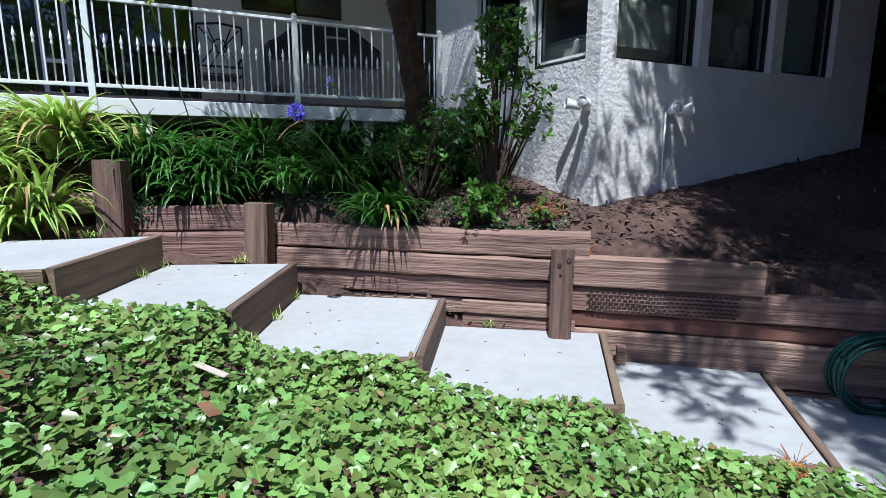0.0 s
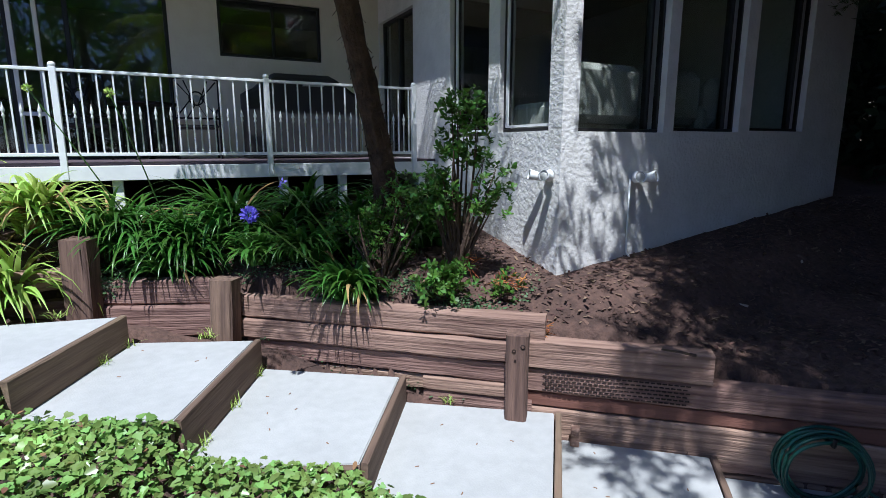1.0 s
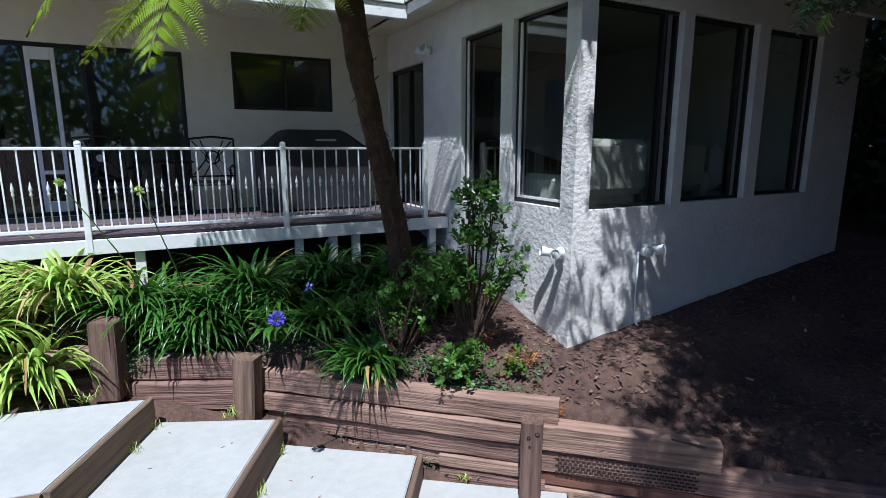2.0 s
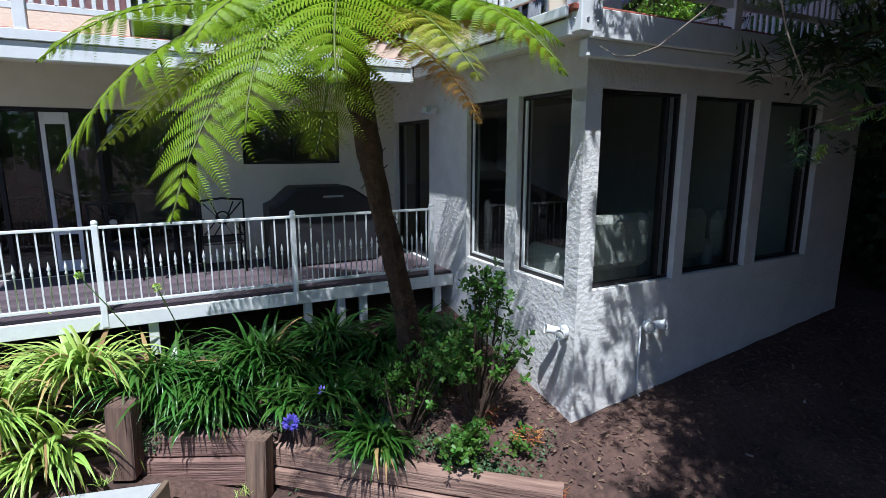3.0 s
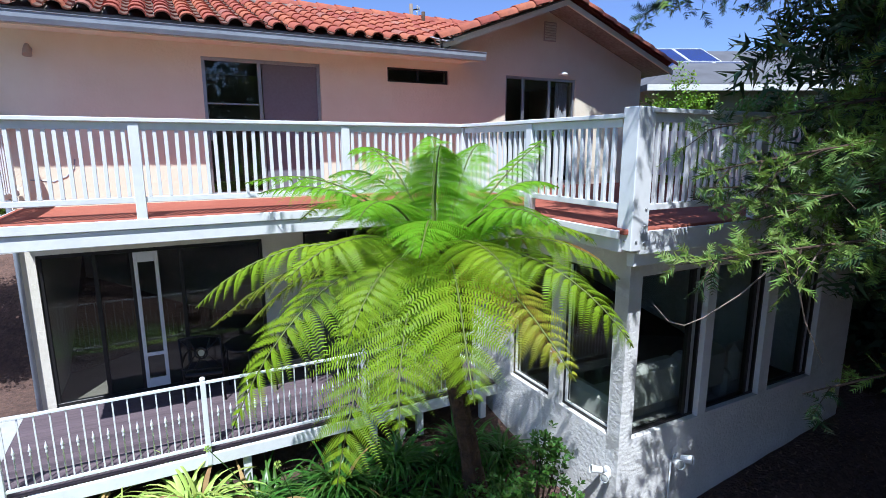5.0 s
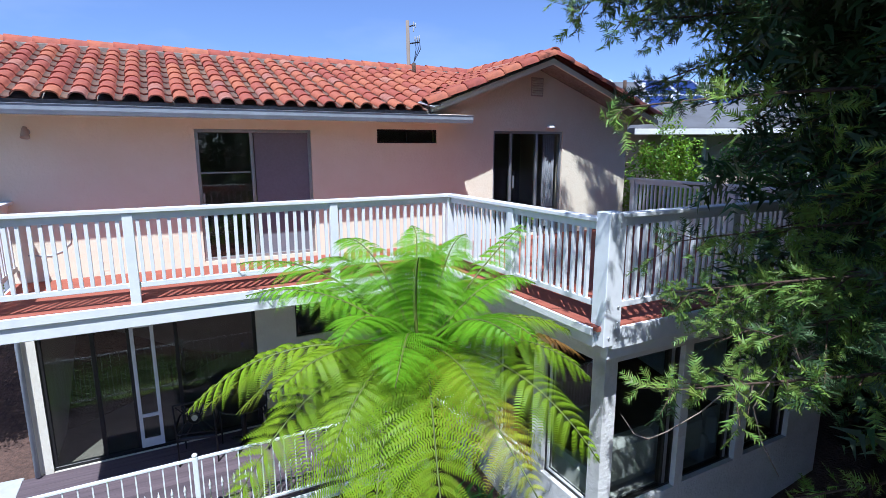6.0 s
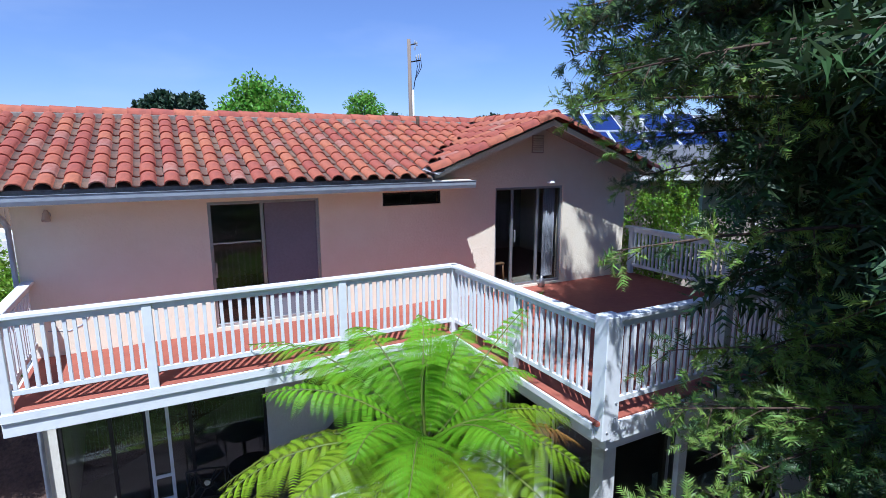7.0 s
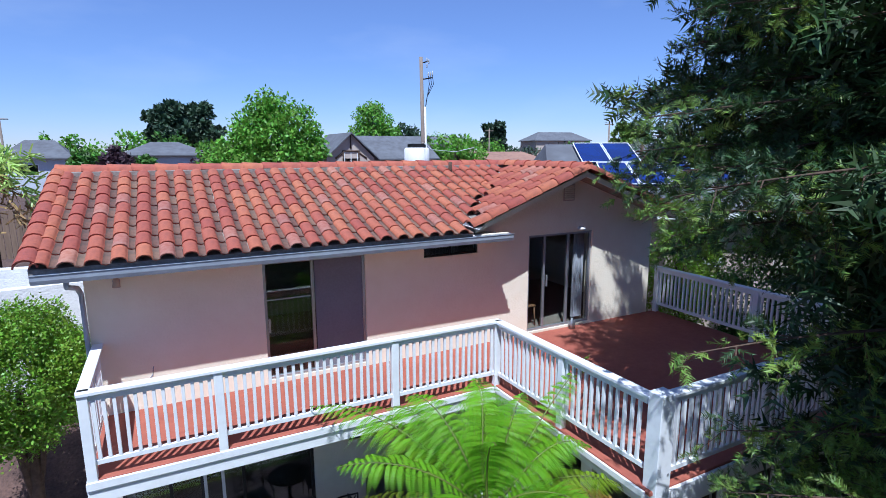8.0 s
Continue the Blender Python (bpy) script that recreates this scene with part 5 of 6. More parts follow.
def umbel(tip, foot, mat, r, count, label):
    """A long bare stalk with a round flower head."""
    f = thing("agapanthus_flower", label, "flower", foot)
    a, b = Vector(foot), Vector(tip)
    mid = (a + b) / 2 + Vector((0, 0, 0.12))
    pts = [(a * (1 - t) ** 2 + mid * 2 * t * (1 - t) + b * t * t) - a for t in (0, 0.2, 0.4, 0.6, 0.8, 1)]
    part("stalk", tube(pts, [0.007, 0.0065, 0.006, 0.006, 0.005, 0.005], 6), STRAP, f)
    P = unit(rs.normal(size=(count, 3)))
    D = P + np.array((0, 0, 0.35))
    V, F = stamp(*LEAF4, np.array(pts[-1]) + P * r * 0.35, D, rs.normal(size=(count, 3)), r * 0.75)
    bulk("petals", V, F, mat, f)
    V, F = stamp(NEED[0] * np.array((0.5, 1, 1)), NEED[1], np.tile(np.array(pts[-1]), (count // 3, 1)), D[:count // 3], rs.normal(size=(count // 3, 3)), r * 0.5)
    bulk("pedicels", V, F, STRAP, f)


umbel((0.84, 3.76, 2.77), (1.75, 4.55, 1.85), BLUEPETAL, 0.065, 80, "violet-blue agapanthus flower head on a leaning stalk")
umbel((1.08, 3.74, 2.98), (1.95, 4.75, 1.95), BLUEPETAL, 0.045, 9, "fading violet-blue agapanthus flower head")
umbel((-0.58, 5.40, 3.70), (0.25, 5.85, 2.0), STRAPYELLOW, 0.04, 40, "green agapanthus bud on a tall stalk")
umbel((0.02, 4.87, 3.65), (0.45, 5.75, 2.0), STRAPYELLOW, 0.04, 40, "green agapanthus bud on a tall stalk")


# ---- broad-leaved shrubs ----
def rosettes(places, ways, leaves, size, template=OVAL):
    P, D, N = [], [], []
    for p, w in zip(places, ways):
        w = np.array(w) / np.linalg.norm(w)
        a = unit(np.cross(w, (0.3, 0.2, 0.9)))
        b = np.cross(w, a)
        for k in range(leaves):
            t = k * 2.4 + rs.uniform(-0.3, 0.3)
            o = a * math.cos(t) + b * math.sin(t)
            P.append(np.array(p) + w * rs.uniform(-0.03, 0.03))
            D.append(o + w * rs.uniform(0.1, 0.9))
            N.append(w - o * 0.4)
    return stamp(*template, np.array(P), np.array(D), np.array(N), size * rs.uniform(0.7, 1.15, len(P)))


def shrub(name, base, tips, leaves, size, mat, label, category="shrub"):
    """Stems that fork towards the tips, with whorls of leaves along the ends."""
    s = thing(name, label, category, base)
    b = np.array(base)
    places, ways = [], []
    for tip in tips:
        t = np.array(tip) - b
        mid = t * 0.5 + np.array((rs.normal() * 0.05, rs.normal() * 0.05, 0.06))
        ps = [tuple((1 - u) ** 2 * 0 + 2 * u * (1 - u) * mid + u * u * t) for u in np.linspace(0, 1, 7)]
        part("stem", tube(ps, [0.022, 0.019, 0.016, 0.012, 0.009, 0.006, 0.004], 6), STEM, s)
        for k in range(9):
            q = np.array(ps[-1]) + rs.normal(scale=(0.075, 0.075, 0.07))
            places.append(q)
            ways.append(rs.normal(scale=0.55, size=3) + np.array((0, 0, 0.9)))
    V, F = rosettes(places, ways, leaves, size)
    bulk("foliage", V, F, mat, s)
    return s


def tip_cloud(centre, radius, n, seed):
    r = np.random.RandomState(seed)
    d = unit(r.normal(size=(n, 3)))
    return np.array(centre) + d * np.array(radius) * (r.rand(n, 1) ** 0.45)


gz = ground_z(2.75, 4.25)
shrub("shrub", (2.78, 4.28, gz), np.concatenate([tip_cloud((2.68, 4.05, 3.45), (0.16, 0.16, 0.40), 13, 1), tip_cloud((2.95, 4.0, 2.95), (0.18, 0.16, 0.3), 9, 2), tip_cloud((2.55, 4.2, 2.85), (0.25, 0.2, 0.35), 12, 3)]), 8, 0.062, SHRUBLEAF,
      "upright shrub with whorls of glossy green leaves by the house corner")
shrub("shrub", (2.05, 4.45, ground_z(2.05, 4.45)), tip_cloud((2.15, 4.55, 2.55), (0.45, 0.35, 0.38), 34, 4), 7, 0.05, SHRUBLEAF, "dense dark green shrub at the foot of the fern")
shrub("shrub", (2.45, 3.98, ground_z(2.45, 3.98)), tip_cloud((2.5, 3.95, 2.05), (0.28, 0.18, 0.12), 15, 5), 8, 0.06, SHRUBLEAF, "low rosettes of bright green succulent leaves by the wall")
shrub("shrub", (3.05, 3.85, ground_z(3.05, 3.85)), tip_cloud((3.05, 3.85, 1.95), (0.1, 0.08, 0.08), 4, 6), 6, 0.05, SHRUBLEAF, "small green weed on the mulch")

# groundcover along the sleepers
P = []
for (ax, ay), (bx, by), n, w in (((0.9, 5.15), (2.75, 3.55), 1500, 0.17), ((-0.30, 5.72), (0.15, 5.50), 500, 0.12), ((2.2, 3.95), (2.85, 3.55), 500, 0.14), ((0.9, 5.35), (2.3, 4.3), 700, 0.3), ((3.05, 3.55), (3.3, 3.75), 60, 0.1)):
    t = rs.rand(n)
    P.append(np.stack([ax + (bx - ax) * t + rs.normal(scale=w * 0.6, size=n), ay + (by - ay) * t + np.abs(rs.normal(scale=w, size=n)), 0 * t], 1))
P = np.concatenate(P)
P[:, 2] = [ground_z(x, y) for x, y, _ in P]
P[:, 2] += rs.uniform(0.0, 0.13, len(P))
V, F = stamp(*OVAL, P, np.concatenate([rs.normal(size=(len(P), 2)), rs.uniform(0.0, 0.8, (len(P), 1))], 1), rs.normal(scale=0.4, size=(len(P), 3)) + (0, 0, 1), rs.uniform(0.022, 0.045, len(P)))
tagged(bulk("groundcover", V, F, HERBLEAF), "low blue-green groundcover along the sleeper tops", "groundcover", kind="stuff")
# herb tuft spilling beside the timber post
P = tip_cloud((-0.16, 5.52, 2.0), (0.14, 0.10, 0.17), 260, 9)
V, F = stamp(*OVAL, P, rs.normal(size=(260, 3)), rs.normal(scale=0.5, size=(260, 3)) + (0, -0.5, 1), rs.uniform(0.025, 0.045, 260))
tagged(bulk("trailing_herb", V, F, HERBLEAF), "blue-green trailing herb spilling over the sleeper", "plant", kind="stuff")

# ---- ivy bank ----
EDGE = [(-6.0, 4.5), (-3.3, 4.12), (-1.95, 3.98), (-0.66, 3.74), (0.26, 3.26), (1.28, 2.72), (2.26, 2.02), (3.06, 1.30), (4.6, -0.4)]


def edge_y(x):
    for (x0, y0), (x1, y1) in zip(EDGE, EDGE[1:]):
        if x0 <= x <= x1:
            return y0 + (y1 - y0) * (x - x0) / (x1 - x0)
    return -9.0


P = []
while len(P) < 31000:
    x, y = rs.uniform(-4.2, 4.0), rs.uniform(-0.6, 4.4)
    e = edge_y(x) + 0.10 * noise.noise(Vector((x * 4, y * 4, 7))) + 0.10
    if y > e or rs.rand() > (1.0 if y > 0.5 else 0.3):
        continue
    if math.hypot(x, y) < 0.5:
        continue
    h = 0.05 + 0.07 * (noise.noise(Vector((x * 2.3, y * 2.3, 3))) + 0.6)
    P.append((x, y, ground_z(x, y) + max(0.02, h * (0.6 + 0.4 * min(1, (e - y) / 0.25))) * rs.uniform(0.3, 1.25) + 0.03))
P = np.array(P)
n = len(P)
D = np.concatenate([rs.normal(size=(n, 2)) + (0.0, -0.5), rs.uniform(-0.7, 0.25, (n, 1))], 1)
V, F = stamp(*IVY5, P, D, rs.normal(scale=0.58, size=(n, 3)) + (0, -0.15, 1), rs.uniform(0.030, 0.066, n))
tagged(bulk("ivy", V, F, IVYLEAF), "dense carpet of lobed green ivy leaves on the bank", "ivy", kind="stuff")
k = 420
idx = rs.choice(n, k)
V, F = stamp(*OVAL, P[idx] + (0, 0, 0.02), rs.normal(size=(k, 3)) * (1, 1, 0.3), rs.normal(scale=0.4, size=(k, 3)) + (0, 0, 1), rs.uniform(0.03, 0.065, k))
tagged(bulk("dry_leaves", V, F, DRYLEAF), "brown fallen leaves caught in the ivy", "leaves", kind="stuff")
st = part("wood_chip", box(bmesh.new(), (-0.10, -0.018, -0.006), (0.10, 0.018, 0.006), 0.004), BEIGEWALL)
st.location, st.rotation_euler = (0.13, 2.62, ground_z(0.13, 2.62) + 0.16), (0.1, 0.15, -0.9)
tagged(st, "pale splinter of wood lying on the ivy", "wood chip")
st = part("dead_leaf", box(bmesh.new(), (-0.03, -0.05, -0.001), (0.03, 0.05, 0.001), 0.0009), DRYLEAF)
st.location, st.rotation_euler = (0.09, 2.2, ground_z(0.09, 2.2) + 0.17), (0.3, 0.2, 0.5)
tagged(st, "brown dead leaf lying on the ivy", "leaf")

# ---- litter on the mulch ----
P = []
while len(P) < 9000:
    x, y = rs.uniform(-3.5, 8.6), rs.uniform(0.6, 6.4)
    if not behind_wall(x, y - 0.25) or (x > 3.66 and y > 3.88):
        continue
    P.append((x, y, ground_z(x, y) + 0.008))
P = np.array(P)
V, F = stamp(np.array([(-0.18, 0, 0), (0.18, 0, 0.03), (0.14, 1, 0), (-0.2, 0.9, 0.05)]), np.array([[0, 1, 2, 3]]), P, rs.normal(size=(len(P), 3)) * (1, 1, 0.25), rs.normal(scale=0.3, size=(len(P), 3)) + (0, 0, 1), rs.uniform(0.02, 0.07, len(P)))
tagged(bulk("bark_mulch", V, F, CHIP), "loose bark chips and dead needles on the soil", "mulch", kind="stuff")
P = np.concatenate([tip_cloud((3.12, 3.9, 2.0), (0.16, 0.12, 0.05), 90, 31), tip_cloud((3.05, 3.35, 1.72), (0.12, 0.1, 0.03), 70, 32), tip_cloud((2.9, 4.25, 2.15), (0.12, 0.12, 0.1), 60, 33), tip_cloud((2.80, 1.42, 0.84), (0.2, 0.12, 0.05), 200, 34)])
V, F = stamp(NEED[0] * np.array((0.5, 1, 1)), NEED[1], P, rs.normal(size=(len(P), 3)) * (1, 1, 0.4), rs.normal(size=(len(P), 3)), rs.uniform(0.05, 0.12, len(P)))
tagged(bulk("dry_needles", V, F, ORANGELEAF), "tufts of orange dry needles on the mulch", "needles", kind="stuff")
for (x, y, L, a) in ((6.2, 3.0, 0.5, 0.5), (5.2, 2.9, 0.3, 2.2), (7.4, 3.1, 0.25, 1.2), (3.75, 2.35, 0.24, 2.3)):
    z = ground_z(x, y) + 0.02
    ob = part("twig", tube([(0, 0, 0), (L * 0.4, 0.02, 0.02), (L, -0.02, 0.01)], [0.012, 0.010, 0.006], 6), BEIGEWALL if L > 0.28 else STEM)
    ob.location, ob.rotation_euler = (x, y, z if x > 3.9 else 1.7), (0, 0, a)
    tagged(ob, "fallen dry twig lying on the mulch", "twig", "fallen twigs")
# ---- trees, hedges and neighbours ----
def crown(centre, radius, clumps, leaves, size, seed, flat=1.0, hollow=0.35, template=LEAF4):
    """Leaves gathered in clumps over an uneven crown, as arrays."""
    r = np.random.RandomState(seed)
    d = unit(r.normal(size=(clumps, 3)))
    rad = np.array(radius)
    c = np.array(centre) + d * rad * (hollow + (1 - hollow) * r.rand(clumps, 1) ** 0.5) * (0.85 + 0.3 * r.rand(clumps, 1))
    cr = rad.mean() * r.uniform(0.14, 0.30, clumps)
    o = unit(r.normal(size=(clumps, leaves, 3)))
    P = (c[:, None] + o * (cr[:, None, None] * r.rand(clumps, leaves, 1) ** 0.4) * (1, 1, flat)).reshape(-1, 3)
    out = o.reshape(-1, 3)
    D = r.normal(size=P.shape) + out * 0.4
    return (*stamp(*template, P, D, out + r.normal(scale=0.6, size=P.shape), size * r.uniform(0.6, 1.25, len(P))), c)


def broad_tree(x, y, top, radius, label, mat, seed, clumps=90, leaves=55, size=0.35, trunk=0.25, name="tree", low=0.35, bare=0.3):
    t = thing(name, label, "tree", (x, y, ground_z(x, y)))
    gz0 = ground_z(x, y)
    H = top - gz0
    centre = (0, 0, H - radius[2])
    V, F, c = crown(centre, radius, clumps, leaves, size, seed)
    tagged(bulk("crown", V, F, mat, t), kind="stuff")
    part("trunk", tube([(0, 0, -0.3), (0.05 * H * 0.1, 0, H * 0.3), (0, 0, H * 0.55), (0, 0.02, H * 0.85)], [trunk, trunk * 0.75, trunk * 0.5, trunk * 0.12], 9), STEM, t)
    for k in range(7):
        q = c[k * 3 % len(c)]
        part("limb", tube([(0, 0, H * (0.3 + 0.05 * k)), tuple(q * np.array((0.55, 0.55, 0.85))), tuple(q)], [trunk * 0.4, trunk * 0.22, trunk * 0.06], 6), STEM, t)
    return t


# clipped hedge by the end wall
hedge = thing("hedge_shrub", "rounded yellow-green shrub beside the end wall", "shrub", (-3.75, 10.0, ground_z(-3.75, 10.0)))
hz = ground_z(-3.75, 10.0)
V, F, c = crown((0, 0, 6.3 - hz), (1.05, 1.2, 1.05), 380, 130, 0.062, 3, hollow=0.74)
tagged(bulk("crown", V, F, HEDGELEAF, hedge), kind="stuff")
part("trunk", tube([(0, 0, -0.2), (0.05, 0, 1.4), (0, 0, 3.0)], [0.13, 0.1, 0.05], 8), STEM, hedge)
for k in range(6):
    part("limb", tube([(0, 0, 0.8 + 0.25 * k), tuple(c[k * 5] * (0.5, 0.5, 0.9)), tuple(c[k * 5])], [0.06, 0.035, 0.01], 6), STEM, hedge)

# white garden walls behind the hedge
for a, b, z0, z1 in (((-9.5, 13.0), (-3.0, 13.9), 4.0, 6.98), ((-9.5, 16.5), (-4.2, 15.4), 4.0, 7.1), ((-4.2, 15.3), (-3.4, 13.85), 4.0, 7.05)):
    d = Vector((b[0] - a[0], b[1] - a[1], 0))
    m = Matrix.Translation((a[0], a[1], 0)) @ Matrix.Rotation(math.atan2(d.y, d.x), 4, "Z")
    tagged(box_part("garden_wall", (0, -0.1, z0), (d.length, 0.1, z1), STUCCO, None, 0.02, m=m), "white rendered garden wall beyond the hedge", "wall", kind="structure")

# dark trees beside the wing, unseen ones added to block skylight, and behind the camera
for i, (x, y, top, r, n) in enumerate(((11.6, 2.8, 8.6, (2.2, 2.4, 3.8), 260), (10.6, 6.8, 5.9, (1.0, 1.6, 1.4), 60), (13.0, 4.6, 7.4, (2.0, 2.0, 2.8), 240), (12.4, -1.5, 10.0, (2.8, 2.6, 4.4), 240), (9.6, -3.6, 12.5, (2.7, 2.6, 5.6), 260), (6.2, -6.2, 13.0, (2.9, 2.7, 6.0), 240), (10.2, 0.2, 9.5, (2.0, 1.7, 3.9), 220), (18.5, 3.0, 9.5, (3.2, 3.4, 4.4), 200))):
    broad_tree(x, y, top, r, "dark-leaved garden tree added for shade beside the wing", DARKLEAF if i != 1 else SHRUBLEAF, 40 + i, n, 60, 0.24, 0.16)
broad_tree(10.2, 8.8, 8.3, (1.15, 1.0, 1.7), "bright green bush behind the upper deck", HEDGELEAF, 61, 110, 90, 0.085, 0.1)
broad_tree(11.0, 7.0, 8.1, (1.4, 1.2, 1.7), "bright green bush behind the upper deck", SHRUBLEAF, 62, 110, 90, 0.09, 0.1)
for i, (x, y, top, r) in enumerate(((22.5, 7.5, 9.0, (2.8, 2.4, 3.2)), (25.5, 13.0, 9.4, (3.0, 2.6, 3.4)))):
    broad_tree(x, y, top, r, "green garden tree beyond the upper deck", SHRUBLEAF if i % 2 else DARKLEAF, 70 + i, 130, 60, 0.24, 0.15)
for i, (x, y, top, r) in enumerate(((-9, -11, 11, (3.4, 3.0, 5.0)), (-2.5, -13.5, 13, (3.8, 3.2, 6.0)), (4.5, -12.5, 12, (3.6, 3.2, 5.6)), (11, -10, 12, (3.4, 3.2, 5.4)), (-15, -5, 10, (3.2, 3.2, 4.5)), (18, -4, 12, (3.6, 3.6, 5.4)), (1, -20, 15, (4.5, 3.5, 7.0)), (-8, -19, 15, (4.5, 3.5, 6.5)))):
    broad_tree(x, y, top, r, "tall green garden tree across the slope", TREELEAF if i % 2 else DARKLEAF, 80 + i, 80, 45, 0.42, 0.3)

# trees beyond the ridge
broad_tree(6.9, 45, 13.9, (3.2, 3.0, 4.4), "bright green maple beyond the roof", TREELEAF, 11, 190, 75, 0.36, 0.3)
broad_tree(3.6, 46, 11.8, (2.4, 2.2, 3.2), "bright green maple beyond the roof", TREELEAF, 12, 90, 60, 0.36, 0.2)
broad_tree(9.6, 44.5, 11.8, (1.5, 1.6, 2.8), "bright green young tree beyond the roof", TREELEAF, 13, 60, 60, 0.34, 0.2)
broad_tree(24.4, 70, 16.4, (3.2, 3.0, 4.4), "rounded green tree behind the gabled house", TREELEAF, 14, 130, 60, 0.45, 0.3)
broad_tree(29.5, 71, 13.4, (3.2, 2.6, 3.0), "dark green tree behind the gabled house", DARKLEAF, 15, 80, 50, 0.5, 0.3)
broad_tree(31.5, 60, 12.0, (4.0, 3.0, 3.0), "green willow-like tree beyond the houses", TREELEAF, 16, 90, 50, 0.45, 0.3)


def pine(x, y, top, spread, label, seed, tiers, mat=DARKLEAF, size=0.5, lean=0.0):
    """A cypress with flat foliage plates on bare limbs."""
    g = ground_z(x, y)
    t = thing("pine_tree", label, "tree", (x, y, g))
    H = top - g
    r = np.random.RandomState(seed)
    part("trunk", tube([(0, 0, -0.3), (lean * 0.3, 0, H * 0.4), (lean, 0, H * 0.95)], [spread * 0.09, spread * 0.06, 0.08], 8), STEM, t)
    lots = []
    for k in range(tiers):
        f = (k + 0.5) / tiers
        a = k * 2.4 + r.uniform(-0.4, 0.4)
        rad = spread * r.uniform(0.35, 0.9) * (1 - 0.35 * f)
        c = np.array((lean * f + rad * math.cos(a), rad * math.sin(a) * 0.8, H * (0.45 + 0.5 * f)))
        part("limb", tube([(lean * f * 0.6, 0, H * (0.3 + 0.5 * f)), tuple(c * (0.6, 0.6, 0.95)), tuple(c)], [spread * 0.03, spread * 0.02, 0.03], 5), STEM, t)
        V, F, _ = crown(c, (spread * 0.34, spread * 0.30, H * 0.06), 9, 55, size, seed * 50 + k)
        lots.append((V, F))
    V, F = join(lots)
    tagged(bulk("crown", V, F, mat, t), kind="stuff")


pine(1.9, 95, 17.2, 6.5, "broad dark cypress with bare limbs on the skyline", 21, 22, size=0.9)
pine(67, 106, 16.0, 3.2, "narrow dark pine on the skyline", 22, 16, size=0.8)
pine(48, 47, 13.0, 3.0, "layered blue-green cedar beyond the solar roof", 23, 18, NEEDLETIP, 0.42)
pine(-24.5, 92, 13.8, 3.0, "small dark tree on the skyline", 24, 8, size=0.6)
for i, (x, y, top, r, mat) in enumerate(((-6.5, 80, 12.0, (5.5, 3, 3.6), TREELEAF), (-13, 84, 11.6, (4.5, 3, 3.0), TREELEAF), (-19, 90, 10.6, (4.0, 3, 3.0), SHRUBLEAF), (1.0, 78, 11.6, (5.0, 3, 3.2), SHRUBLEAF), (-5.5, 60, 10.0, (1.6, 1.6, 2.2), PURPLELEAF),
                                      (-8.0, 60, 9.6, (1.2, 1.4, 1.8), SHRUBLEAF), (-2.8, 60, 9.2, (1.2, 1.4, 1.6), SHRUBLEAF), (4.2, 62, 10.4, (3.0, 2.4, 2.4), PURPLELEAF), (43, 96, 11.2, (7, 4, 3.2), DARKLEAF), (60, 98, 11.2, (6, 4, 3.0), TREELEAF), (80, 102, 11.6, (8, 4, 3.5), DARKLEAF),
                                      (52, 60, 10.5, (3, 3, 2.4), SHRUBLEAF), (58, 50, 11.6, (4, 3, 3.0), TREELEAF), (67, 48, 12.0, (5, 3, 3.4), DARKLEAF), (-15, 34, 7.2, (3.0, 2, 2.0), SHRUBLEAF), (-9.5, 24, 7.2, (1.6, 1.6, 1.4), SHRUBLEAF))):
    broad_tree(x, y, top, r, ("purple-leaved plum tree among the neighbouring houses" if mat is PURPLELEAF else "green tree among the neighbouring houses"), mat, 200 + i, 60, 45, 0.55 if y > 50 else 0.25, 0.25)

# far woods along the horizon
lots = []
for k in range(150):
    a = radians(-75 + 150 * k / 149) + rs.uniform(-0.01, 0.01)
    R = rs.uniform(190, 420)
    x, y = R * math.sin(a) + 10, R * math.cos(a)
    V, F, _ = crown((x, y, 5.0 + rs.uniform(0, 2.5)), (rs.uniform(6, 14), 6, rs.uniform(3, 6)), 14, 13, 2.6, 900 + k)
    lots.append((V, F))
V, F = join(lots)
tagged(bulk("far_woods", V, F, DARKLEAF), "belt of dark trees along the horizon", "woods", kind="stuff")

# palm-like fern tree near the end of the house
palm = thing("palm_tree", "shaggy palm with drooping dry fronds near the garden wall", "palm", (-7.6, 26.0, ground_z(-7.6, 26.0)))
pz = 9.3 - ground_z(-7.6, 26.0)
part("trunk", tube([(0, 0, -0.2), (0.05, 0, pz * 0.6), (0, 0, pz)], [0.22, 0.18, 0.2], 9), FERNTRUNK, palm)
for k in range(26):
    a = k * 2.4
    e = 0.9 - 2.2 * (k / 26)
    pts = [(r * math.cos(a), r * math.sin(a), pz + r * math.sin(e) - 0.35 * r * r) for r in (0.1, 0.5, 0.9, 1.3, 1.6)]
    pp = np.array(pts)
    P = np.repeat(pp[1:], 10, 0) + rs.normal(scale=0.08, size=(40, 3))
    D = np.repeat(pp[1:] - pp[:-1], 10, 0) + rs.normal(scale=0.4, size=(40, 3))
    V, F = stamp(*NEED, P, D, rs.normal(size=(40, 3)), 0.45)
    bulk("frond", V, F, STRAPYELLOW if k < 18 else STRAPDRY, palm)


